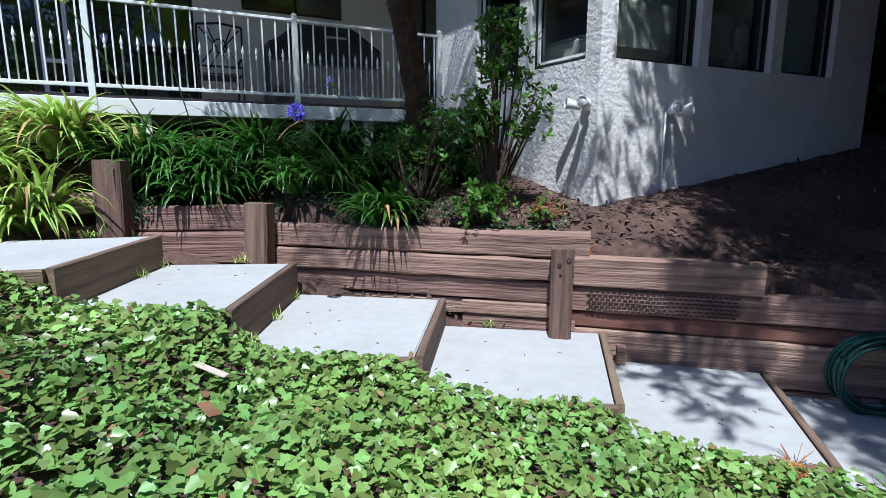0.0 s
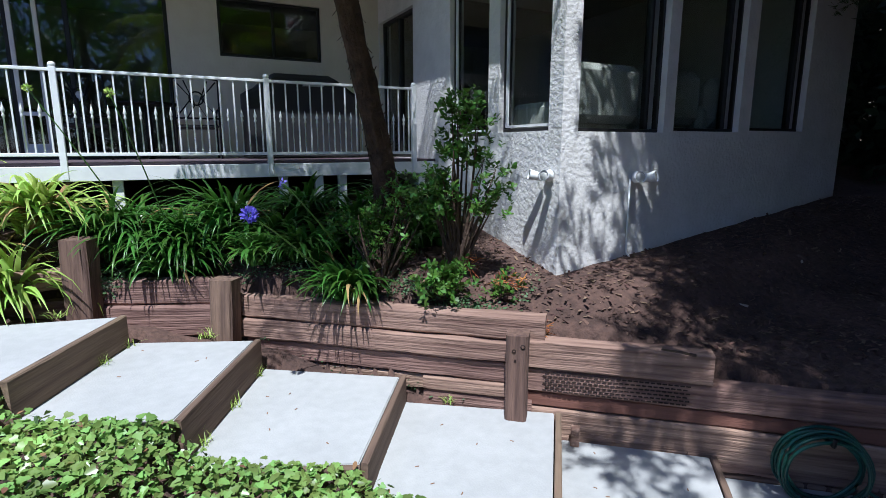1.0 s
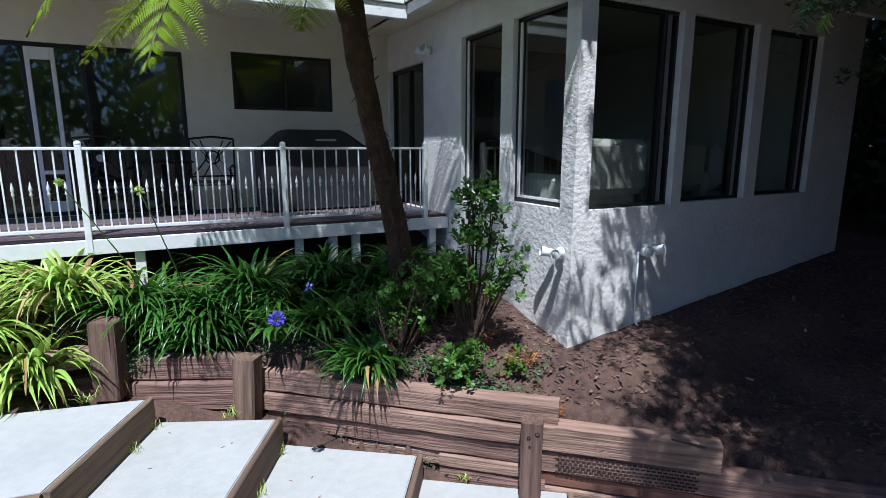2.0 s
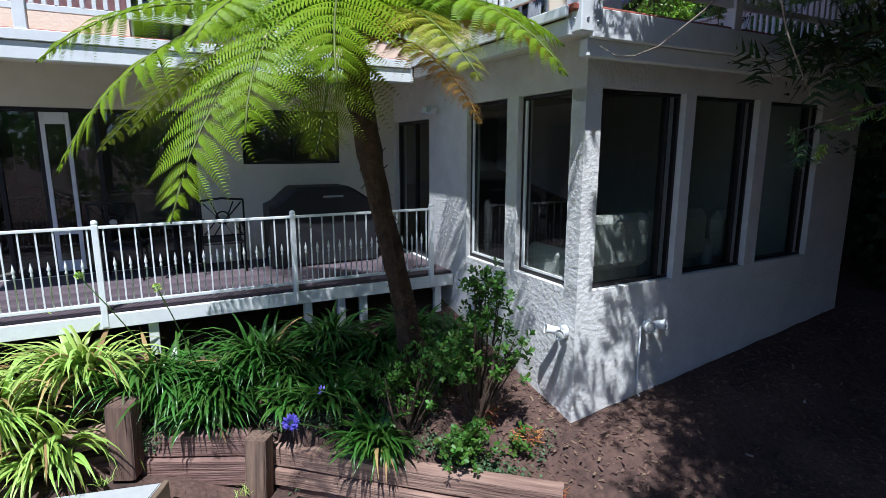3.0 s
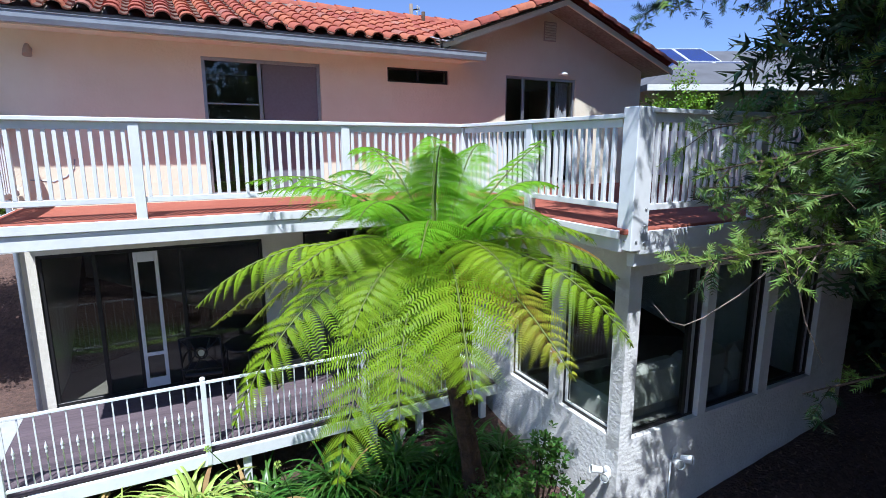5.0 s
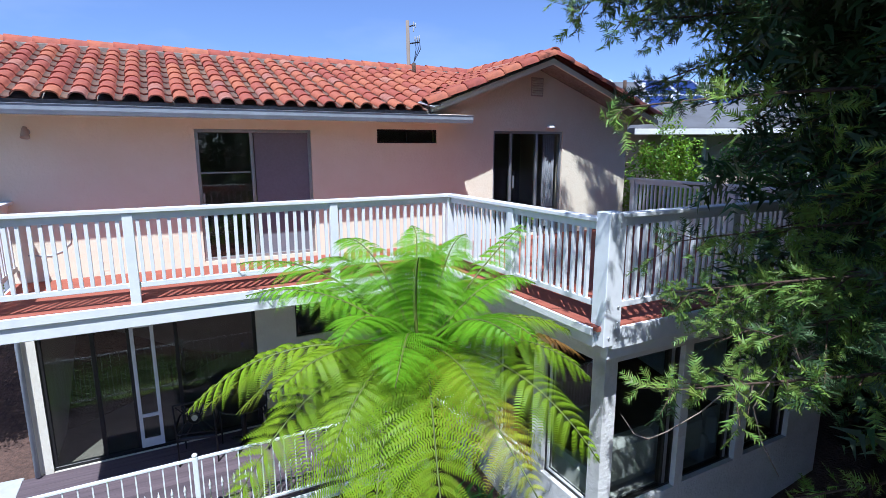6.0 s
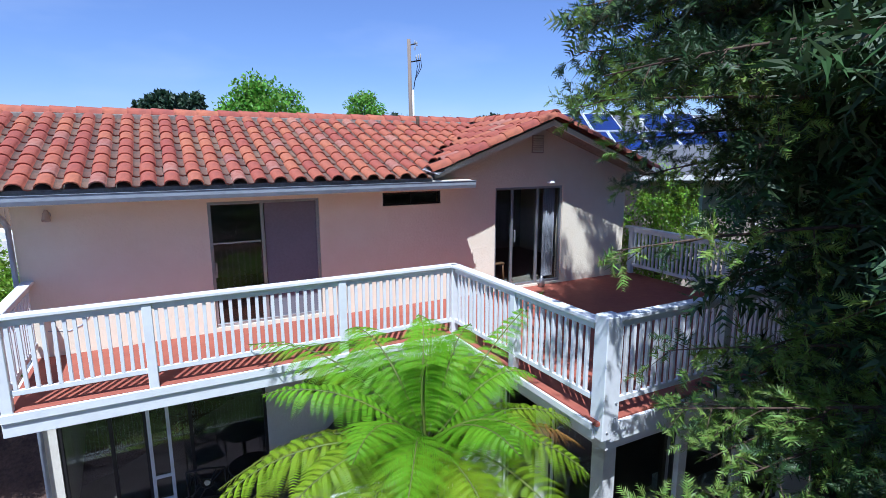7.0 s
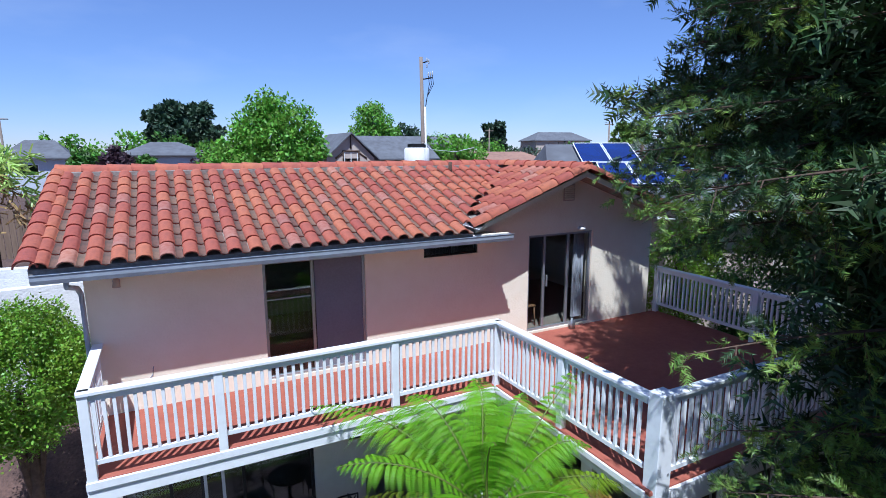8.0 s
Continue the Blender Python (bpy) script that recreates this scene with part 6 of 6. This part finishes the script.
def simple_house(x, y, w, d, wall_top, roof_top, turn, wall_mat, roof_mat, label, windows=(), hip=0.0, gable_front=False):
    """A neighbouring house: walls, pitched roof with eaves and real window openings set in frames."""
    g = ground_z(x, y) - 0.5
    h = thing("neighbour_house", label, "house", (x, y, 0))
    h.rotation_euler = (0, 0, radians(turn))
    holes = [(wx, wx + ww, wz - g, wz + wh - g) for wx, wz, ww, wh in windows]
    part("wall", wall_mesh(w, wall_top - g, 0.2, holes, Matrix.Translation((-w / 2, 0, g))), wall_mat, h)
    for lo, hi in (((-w / 2, 0.2, g), (-w / 2 + 0.2, d, wall_top)), ((w / 2 - 0.2, 0.2, g), (w / 2, d, wall_top)), ((-w / 2, d, g), (w / 2, d + 0.2, wall_top))):
        box_part("wall", lo, hi, wall_mat, h, 0)
    o = 0.5
    bm = bmesh.new()
    if gable_front:
        r0, r1 = (0, -o, roof_top), (0, d + o, roof_top)
        quad(bm, [(-w / 2 - o, -o, wall_top - 0.1), r0, r1, (-w / 2 - o, d + o, wall_top - 0.1)], 0.15)
        quad(bm, [r0, (w / 2 + o, -o, wall_top - 0.1), (w / 2 + o, d + o, wall_top - 0.1), r1], 0.15)
    else:
        a, b, c, e = (-w / 2 - o, -o, wall_top), (w / 2 + o, -o, wall_top), (w / 2 + o, d + o, wall_top), (-w / 2 - o, d + o, wall_top)
        r0, r1 = (-w / 2 - o + hip, d / 2, roof_top), (w / 2 + o - hip, d / 2, roof_top)
        quad(bm, [a, b, r1, r0], 0.15)
        quad(bm, [c, e, r0, r1], 0.15)
        quad(bm, [e, a, r0], 0.15)
        quad(bm, [b, c, r1], 0.15)
    part("roof", bm, roof_mat, h)
    if gable_front:
        bm = bmesh.new()
        vs = [bm.verts.new(p) for p in ((-w / 2, 0, wall_top), (w / 2, 0, wall_top), (0, 0, roof_top - 0.12))]
        bm.faces.new(vs)
        vs = [bm.verts.new(p) for p in ((-w / 2, 0.15, wall_top), (w / 2, 0.15, wall_top), (0, 0.15, roof_top - 0.12))]
        bm.faces.new(vs[::-1])
        part("gable", bm, wall_mat, h)
    for wx, wz, ww, wh in windows:
        win = box_part("window", (wx - w / 2 + 0.05, 0.08, wz + 0.05), (wx - w / 2 + ww - 0.05, 0.1, wz + wh - 0.05), GLASS, h, 0)
        for lo, hi in (((0, 0), (ww, 0.08)), ((0, wh - 0.08), (ww, wh)), ((0, 0), (0.08, wh)), ((ww - 0.08, 0), (ww, wh)), ((ww / 2 - 0.04, 0), (ww / 2 + 0.04, wh))):
            box_part("frame", (wx - w / 2 + lo[0], -0.03, wz + lo[1]), (wx - w / 2 + hi[0], 0.06, wz + hi[1]), WHITE, win, 0)
    return h


simple_house(-12.6, 66, 5.2, 9, 9.2, 11.0, 4, FARWALL, SHINGLE, "pale blue-grey house with a hipped grey roof", ((0.8, 7.4, 1.9, 1.2),), 1.8)
simple_house(-1.0, 70, 9, 8, 9.4, 10.9, 2, FARWALL, SHINGLE, "pale blue-grey house with a low grey roof", ((1.5, 7.0, 1.6, 1.2),), 3.5)
simple_house(2.5, 52, 6, 5, 7.4, 8.6, 3, FARWALL, SHINGLE, "low outbuilding with a grey shingle roof", (), 2.0)
half = simple_house(16.2, 55, 5.2, 8, 9.0, 11.7, 0, BEIGEWALL, SHINGLE, "half-timbered house with a dark grey gabled roof", ((1.85, 8.55, 1.5, 1.15),), gable_front=True)
for x0, z0, x1, z1 in ((-1.7, 9.0, -0.75, 9.7), (1.7, 9.0, 0.75, 9.7), (0, 10.0, 0, 11.4), (-0.95, 9.75, 0.95, 9.75), (-0.85, 8.5, -0.85, 9.8), (0.85, 8.5, 0.85, 9.8)):
    part("timber", tube([(x0, -0.03, z0), (x1, -0.03, z1)], 0.10, 4), STEM, half, "dark half-timbering")
simple_house(22.0, 58, 11, 8, 8.9, 11.55, 0, BEIGEWALL, SHINGLE, "long wing with a dark grey shingle roof", (), 0.3)
solar_house = simple_house(13.9, 10.9, 9.4, 6.4, 8.45, 10.02, -27.4, BEIGEWALL, SHINGLE, "neighbouring bungalow with blue solar panels on its grey roof", ((0.5, 6.6, 1.0, 1.5),), 0.5)
sl = math.atan2(1.57, 3.7)
for x, up in ((-3.3, 0.5), (-2.27, 0.5), (-1.24, 0.5), (-0.21, 0.5), (0.82, 0.5), (-3.75, 2.2), (-2.72, 2.2), (-0.9, 2.2), (0.13, 2.2)):
    m = Matrix.Translation((x, -0.5 + up * math.cos(sl), 8.47 + up * math.sin(sl))) @ Matrix.Rotation(sl, 4, "X")
    pn = box_part("solar_panel", (0, 0, 0.05), (1.0, 1.65, 0.09), SOLAR, solar_house, 0, "blue solar panel in a pale frame", m)
    for lo, hi in (((0, 0, 0.08), (1.0, 0.03, 0.11)), ((0, 1.62, 0.08), (1.0, 1.65, 0.11)), ((0, 0.03, 0.08), (0.03, 1.62, 0.11)), ((0.97, 0.03, 0.08), (1.0, 1.62, 0.11))):
        box_part("frame", lo, hi, WHITE, pn, 0, m=m)
part("vent_pipe", tube([(-1.45, 2.3, 9.5), (-1.45, 2.3, 9.98)], 0.06, 8), STEM, solar_house)
part("vent_pipe", tube([(-0.98, 1.9, 9.3), (-0.98, 1.9, 9.85)], 0.09, 8), LAMPGLASS, solar_house, "pale ridge vent")
# front wing of that house under a hipped roof with a small gable on it
wing = simple_house(13.1, 8.2, 6.0, 2.6, 8.22, 8.95, -27.4, BEIGEWALL, SHINGLE, "front wing of the neighbouring bungalow with a white eave", ((0.6, 6.7, 0.9, 1.3), (3.6, 6.7, 1.2, 1.3)), 1.4)
box_part("eave_board", (-3.52, -0.53, 8.06), (3.52, -0.49, 8.20), WHITE, wing, 0.004)
bm = bmesh.new()
quad(bm, [(0.2, 0.15, 8.60), (1.15, 0.15, 9.35), (1.15, 3.4, 9.35), (0.2, 3.4, 8.60)], 0.10)
quad(bm, [(1.15, 0.15, 9.35), (2.1, 0.15, 8.60), (2.1, 3.4, 8.60), (1.15, 3.4, 9.35)], 0.10)
part("gable_roof", bm, SHINGLE, wing)
bm = bmesh.new()
a, b = [[bm.verts.new(p) for p in ((0.36, y, 8.50), (1.94, y, 8.50), (1.15, y, 9.22))] for y in (0.35, 0.47)]
bm.faces.new(a)
bm.faces.new(b[::-1])
for i in range(3):
    bm.faces.new((a[i], b[i], b[(i + 1) % 3], a[(i + 1) % 3]))
part("gable", bm, CREAM, wing)
for x0, x1, z0, z1 in ((0.2, 1.15, 8.60, 9.35), (1.15, 2.1, 9.35, 8.60)):
    part("barge_board", tube([(x0, 0.12, z0 - 0.05), (x1, 0.12, z1 - 0.05)], 0.06, 4), WHITE, wing)
simple_house(38, 60, 14, 8, 8.4, 9.6, -8, BEIGEWALL, BROWNROOF, "low house with a brown shingle roof", (), 2.0)
simple_house(47, 92, 12, 8, 11.0, 12.6, -6, BEIGEWALL, SHINGLE, "distant house with a dark roof", (), 3.0)
simple_house(82, 100, 14, 8, 12.0, 14.0, -10, BEIGEWALL, SHINGLE, "distant house with a dark roof", (), 3.0)
# wooden fence and stacked terraces left of the roof
fence = thing("fence", "brown board fence beyond the garden wall", "fence", (0, 0, 0))
for k in range(48):
    x = -16 + k * 0.24
    box_part("fence_board", (x, 30.0 + 0.02 * (k % 2), 5.0), (x + 0.22, 30.04 + 0.02 * (k % 2), 7.2 + 0.02 * (k % 3)), FENCEWOOD, fence, 0.004)
# white fence seen through the redwood
fence = thing("fence", "white picket fence beyond the deck", "fence", (0, 0, 0))
for k in range(40):
    box_part("fence_board", (13.0 + k * 0.13, 8.2 - k * 0.05, 4.0), (13.09 + k * 0.13, 8.23 - k * 0.05, 6.9), WHITE, fence, 0.003)

# utility pole with its tank and riser
pole = thing("utility_pole", "weathered wooden utility pole with a pale riser pipe", "utility pole", (15.5, 35.6, 0))
part("shaft", tube([(0, 0, 4.5), (0, 0, 10), (-0.12, 0, 16.3)], [0.17, 0.15, 0.12], 10), POLEWOOD, pole)
part("riser", tube([(0.2, -0.08, 4.5), (0.14, -0.08, 12.9)], 0.07, 8), WHITE, pole, "pale conduit")
part("crossarm", tube([(-0.2, 0, 14.75), (0.75, 0, 14.95)], 0.05, 6), IRON, pole)
part("crossarm", tube([(-0.1, 0, 15.9), (0.45, 0, 16.05)], 0.045, 6), IRON, pole)
for x, z in ((0.35, 16.12), (0.5, 16.05), (0.35, 15.75), (0.45, 15.15), (0.62, 15.2), (0.78, 15.25)):
    part("insulator", turned([(0.03, -0.15), (0.06, -0.1), (0.03, -0.05), (0.07, 0.0), (0.03, 0.06), (0.05, 0.1), (0.01, 0.16)], 8, Matrix.Translation((x, 0, z))), LAMPGLASS, pole)
for x0, x1 in ((0.45, 0.2), (0.62, 0.18), (0.78, 0.2)):
    part("cable", tube([(x0, 0, 15.1), (x0 + 0.08, 0, 14.5), (x1 + 0.15, 0, 13.6), (x1, -0.05, 12.9)], 0.025, 5), IRON, pole, "black drop cable")
tank = thing("rooftop_tank", "round white chimney cap behind the ridge", "tank", (14.7, 35.0, 0))
part("drum", turned([(0.9, 7.2), (0.9, 9.9), (0.8, 10.0), (0.02, 10.02)], 20), STUCCO, tank)
box_part("lid", (-0.5, -0.5, 10.0), (0.5, 0.5, 10.28), IRON, tank, 0.02)
for x, y, z in ((67, 70, 14.6), (58.5, 95, 14.2), (-20.5, 92, 14.6)):
    p = thing("street_pole", "distant utility pole on the skyline", "pole", (x, y, 0))
    part("shaft", tube([(0, 0, 4), (0, 0, z)], 0.14, 6), POLEWOOD, p)
    part("crossarm", tube([(-1.0, 0, z - 0.5), (1.0, 0, z - 0.5)], 0.08, 5), POLEWOOD, p)
wire = part("service_wire", tube([(15.4, 35.5, 10.4), (12, 27, 9.85), (10.2, 21, 9.75), (7.6, 15, 9.9)], 0.012, 5), WHITE)
tagged(wire, "thin pale service cable running from the pole", "cable")
# ---- things on the decks and walls ----
def floodlight(at, yaw, label, mat=RAILWHITE, r=0.065):
    """A pair of hooded round floodlights on a wall plate."""
    f = thing("floodlight", label, "lamp", at, "wall floodlights")
    f.rotation_euler = (0, 0, yaw)
    part("wall_plate", turned([(0.06, 0), (0.06, 0.02), (0.03, 0.03)], 12, Matrix.Rotation(radians(90), 4, "X")), mat, f)
    for sx in (-1, 1):
        m = Matrix.Translation((sx * 0.075, -0.09, -0.005)) @ Matrix.Rotation(radians(24 * sx), 4, "Z") @ Matrix.Rotation(radians(78), 4, "X")
        part("hood", turned([(0.03, -0.06), (0.042, -0.045), (r * 0.8, 0.02), (r, 0.09), (r * 0.93, 0.09), (r * 0.9, 0.07), (0.005, 0.068)], 16, m), mat, f)
        part("lens", turned([(r * 0.86, 0.066), (r * 0.86, 0.076), (0.003, 0.078)], 16, m), LAMPGLASS, f, "frosted lens")
    return f


floodlight((3.665, 4.03, 2.96), radians(-90), "white twin floodlight on the stucco by the shrub", r=0.052)
floodlight((3.665, 7.0, 5.32), radians(-90), "white twin floodlight above the side door", r=0.055)
f = floodlight((4.66, 3.885, 2.93), 0.0, "pale blue-white twin floodlight with a conduit to the ground", r=0.06)
part("conduit", tube([(-0.09, -0.01, -0.02), (-0.09, -0.01, -0.5), (-0.085, -0.012, -0.78), (-0.04, -0.05, -0.86), (0.05, -0.1, -0.90)], 0.011, 6), RAILWHITE, f, "white conduit pipe")
lamp = thing("wall_lamp", "small brown wall lamp under the eave", "lamp", (-2.13, WY, 7.98))
part("plate", turned([(0.05, 0), (0.05, 0.015), (0.02, 0.02)], 12, Matrix.Rotation(radians(90), 4, "X")), ALU, lamp)
part("shade", turned([(0.025, 0.10), (0.04, 0.05), (0.055, -0.05), (0.05, -0.05), (0.02, 0.04)], 14, Matrix.Translation((0, -0.07, -0.03)) @ Matrix.Rotation(radians(-25), 4, "X")), BEIGEWALL, lamp)
lamp = thing("wall_lamp", "small white lamp over the open sliding door", "lamp", (6.5, WY, 8.14))
part("shade", turned([(0.09, 0), (0.085, 0.03), (0.05, 0.06), (0.01, 0.07)], 14, Matrix.Translation((0, -0.08, 0))), RAILWHITE, lamp)
part("arm", tube([(0, 0, 0.02), (0, -0.08, 0.02)], 0.02, 6), RAILWHITE, lamp)


def patio_chair(x, y, turn):
    """A wrought-iron armchair with an interlaced back and a ring medallion."""
    c = thing("patio_chair", "dark wrought-iron armchair with an ornamental back", "chair", (x, y, LOW), "chairs on the lower deck")
    c.rotation_euler = (0, 0, radians(turn))
    r = 0.013
    for sx in (-1, 1):
        part("leg", tube([(sx * 0.27, -0.26, 0), (sx * 0.27, -0.26, 0.62)], r, 6), IRON, c)
        part("leg", tube([(sx * 0.27, 0.25, 0), (sx * 0.27, 0.24, 0.42), (sx * 0.27, 0.33, 1.02)], r, 6), IRON, c)
        part("armrest", tube([(sx * 0.27, -0.28, 0.62), (sx * 0.28, -0.05, 0.66), (sx * 0.27, 0.28, 0.64)], r * 1.3, 6), IRON, c)
        part("scroll", tube([(sx * 0.24, 0.27, 0.55), (sx * 0.06, 0.30, 0.78), (sx * 0.24, 0.33, 0.99)], r * 0.8, 6), IRON, c)
        part("upright", tube([(sx * 0.14, 0.265, 0.5), (sx * 0.02, 0.29, 0.7), (sx * 0.14, 0.33, 1.0)], r * 0.7, 6), IRON, c)
    part("top_bar", tube([(-0.27, 0.33, 1.02), (0, 0.34, 1.05), (0.27, 0.33, 1.02)], r * 1.2, 6), IRON, c)
    part("back_bar", tube([(-0.27, 0.265, 0.53), (0.27, 0.265, 0.53)], r, 6), IRON, c)
    part("ring", tube([(0.085 * math.cos(a), 0.30, 0.78 + 0.085 * math.sin(a)) for a in np.linspace(0, math.tau, 17)], r * 0.8, 6, False), IRON, c)
    part("medallion", turned([(0.045, 0), (0.045, 0.012), (0.005, 0.02)], 12, Matrix.Translation((0, 0.30, 0.78)) @ Matrix.Rotation(radians(90), 4, "X")), ALU, c, "pale round medallion")
    box_part("seat", (-0.26, -0.25, 0.40), (0.26, 0.25, 0.45), BLACKCLOTH, c, 0.02)
    return c


patio_chair(0.80, 8.05, 180)
patio_chair(-0.42, 8.12, 168)
table = thing("patio_table", "round dark iron patio table", "table", (0.22, 8.12, LOW))
part("tabletop", turned([(0.36, 0.70), (0.38, 0.715), (0.36, 0.73), (0.02, 0.73)], 28), IRON, table)
part("pedestal", tube([(0, 0, 0.0), (0, 0, 0.7)], 0.04, 8), IRON, table)
for k in range(3):
    a = k * math.tau / 3
    part("foot", tube([(0, 0, 0.12), (0.2 * math.cos(a), 0.2 * math.sin(a), 0.08), (0.34 * math.cos(a), 0.34 * math.sin(a), 0.0)], 0.018, 6), IRON, table)

# covered barbecue
bbq = thing("covered_grill", "large barbecue under a black vinyl cover", "grill", (2.2, 8.02, LOW))
prof = [(-0.80, 0.03), (-0.80, 0.90), (-0.68, 0.95), (-0.46, 1.13), (-0.40, 1.16), (0.36, 1.16), (0.46, 1.11), (0.70, 0.95), (0.80, 0.90), (0.80, 0.03)]
bm = bmesh.new()
ys = (-0.31, -0.28, 0.26, 0.29)
rings = [[bm.verts.new((x * (0.985 if k in (0, 3) else 1.0) + 0.01 * math.sin(7 * z + k), y + 0.015 * math.sin(9 * x), z - (0.05 if k in (0, 3) and z > 0.5 else 0))) for x, z in prof] for k, y in enumerate(ys)]
for r0, r1 in zip(rings, rings[1:]):
    for k in range(len(prof) - 1):
        bm.faces.new((r0[k], r0[k + 1], r1[k + 1], r1[k])).smooth = False
bm.faces.new(rings[0])
bm.faces.new(rings[-1][::-1])
bmesh.ops.recalc_face_normals(bm, faces=bm.faces)
part("cover", bm, BLACKCLOTH, bbq)
for x in (-0.68, 0.68):
    part("wheel", turned([(0.06, -0.02), (0.06, 0.02), (0.02, 0.025)], 12, Matrix.Translation((x, -0.2, 0.06)) @ Matrix.Rotation(radians(90), 4, "X")), ALU, bbq)
part("lettering_bar", box(bmesh.new(), (-0.02, -0.318, 1.0), (0.28, -0.312, 1.03), 0), ALU, bbq, "plain pale bar on the cover")

# furniture behind the glass
sofa = thing("sofa", "cream sofa standing behind the wing windows", "sofa", (5.0, 4.62, 3.06))
for sx in (0, 1):
    box_part("seat_cushion", (-0.95 + sx * 0.96, -0.30, 0.22), (-0.01 + sx * 0.96, 0.42, 0.46), FABRIC, sofa, 0.05)
    box_part("back_cushion", (-0.95 + sx * 0.96, -0.46, 0.42), (-0.01 + sx * 0.96, -0.20, 1.02), FABRIC, sofa, 0.08)
box_part("base", (-1.0, -0.45, 0.06), (1.0, 0.45, 0.24), FABRIC, sofa, 0.03)
for sx in (-1, 1):
    box_part("armrest", (sx * 1.02 - 0.09, -0.45, 0.06), (sx * 1.02 + 0.09, 0.45, 0.64), FABRIC, sofa, 0.06)
chair = thing("armchair", "cream armchair behind the second wing window", "armchair", (6.45, 4.62, 3.06))
box_part("seat", (-0.36, -0.36, 0.1), (0.36, 0.36, 0.45), FABRIC, chair, 0.06)
box_part("back", (-0.36, -0.46, 0.4), (0.36, -0.22, 0.98), FABRIC, chair, 0.1)
chair = thing("wooden_chair", "brown wooden chair just inside the open door", "chair", (5.45, 9.15, 5.99))
box_part("seat", (-0.2, -0.2, 0.43), (0.2, 0.2, 0.47), WOODBROWN, chair, 0.01)
for sx in (-1, 1):
    for sy in (-1, 1):
        part("leg", tube([(sx * 0.19, sy * 0.19, 0), (sx * 0.17, sy * 0.17, 0.45)], 0.02, 6), WOODBROWN, chair)
    part("post", tube([(sx * 0.17, 0.18, 0.45), (sx * 0.18, 0.24, 1.0)], 0.018, 6), WOODBROWN, chair)
for k in range(5):
    part("spindle", tube([(-0.12 + k * 0.06, 0.18, 0.47), (-0.12 + k * 0.06, 0.235, 0.93)], 0.009, 5), WOODBROWN, chair)
box_part("crest", (-0.2, 0.225, 0.92), (0.2, 0.255, 1.02), WOODBROWN, chair, 0.008)
can = thing("metal_can", "small grey metal can on the door sill", "can", (6.28, 8.48, UP))
part("body", turned([(0.07, 0), (0.07, 0.16), (0.03, 0.19), (0.03, 0.24), (0.005, 0.245)], 14), ALU, can)
part("handle", tube([(-0.07, 0, 0.05), (-0.11, 0, 0.1), (-0.07, 0, 0.16)], 0.008, 6), ALU, can)

# coiled hose hung on the retaining wall
hx, hy = on_wall(2.1, -0.12)
hose = thing("garden_hose", "coiled dark green garden hose hung by the retaining wall", "hose", (hx, hy, 0.95))
hose.rotation_euler = (0, 0, ang)
for k in range(7):
    R = 0.29 - 0.018 * (k % 4)
    oy = -0.035 * (k - 3) * 0.8
    part("coil", tube([(R * math.cos(a) * 1.02, oy + 0.02 * math.sin(a * 2 + k), R * math.sin(a) + 0.01 * math.sin(3 * a + k)) for a in np.linspace(0, math.tau, 33)], 0.013, 7, False), HOSE, hose)
part("hook", tube([(0, 0.14, 0.22), (0, -0.12, 0.24), (0, -0.13, 0.30)], 0.014, 6), IRON, hose)
part("hose_tail", tube([(0.26, -0.05, -0.1), (0.5, -0.1, -0.22), (0.9, -0.2, -0.27)], 0.013, 7), HOSE, hose)
# grass tufts in the step corners
for i, (x, y, z) in enumerate(((-0.05, 4.95, 1.56), (-0.22, 4.62, 1.56), (0.92, 4.50, 1.27), (0.66, 4.0, 1.27), (0.55, 4.86, 1.56), (2.38, 3.70, 1.04), (0.42, 3.52, 1.27), (-0.55, 5.2, 1.82))):
    lots = [strap_leaf(rs.uniform(0, math.tau), rs.uniform(0.06, 0.14), 0.006, rs.uniform(0.7, 1.4), rs.uniform(0.4, 1.6), (rs.normal() * 0.03, rs.normal() * 0.03, 0), 0) for k in range(26)]
    V, F = join(lots)
    ob = bulk("grass_tuft", V, F, STRAPYELLOW)
    ob.location = (x, y, z)
    tagged(ob, "small tuft of grass growing in the step joint", "grass", "grass tufts on the path", kind="stuff")
# bits of litter on the slabs
for i in range(26):
    sl_ = SLABS[rs.randint(2, 6)]
    u, v = rs.uniform(0.12, 0.88, 2)
    bl, br, fr, fl, z = sl_
    x = (bl[0] * (1 - u) + br[0] * u) * (1 - v) + (fl[0] * (1 - u) + fr[0] * u) * v
    y = (bl[1] * (1 - u) + br[1] * u) * (1 - v) + (fl[1] * (1 - u) + fr[1] * u) * v
    ob = part("leaf_fragment", box(bmesh.new(), (-0.014, -0.004, 0), (0.014, 0.004, 0.004), 0.001), DRYLEAF)
    ob.location, ob.rotation_euler = (x, y, z), (0, 0, rs.uniform(0, 3))
    tagged(ob, "dry leaf fragment on the concrete step", "leaf", "leaf fragments on the steps")
# concrete landing at the end of the lower deck
tagged(part("landing_slab", prism(bmesh.new(), [(-5.5, 8.9), (-2.76, 8.75), (-2.76, 6.45), (-5.2, 6.3)], 2.7, 3.05), CONCRETE), "pale concrete landing beside the lower deck", "landing", kind="structure")
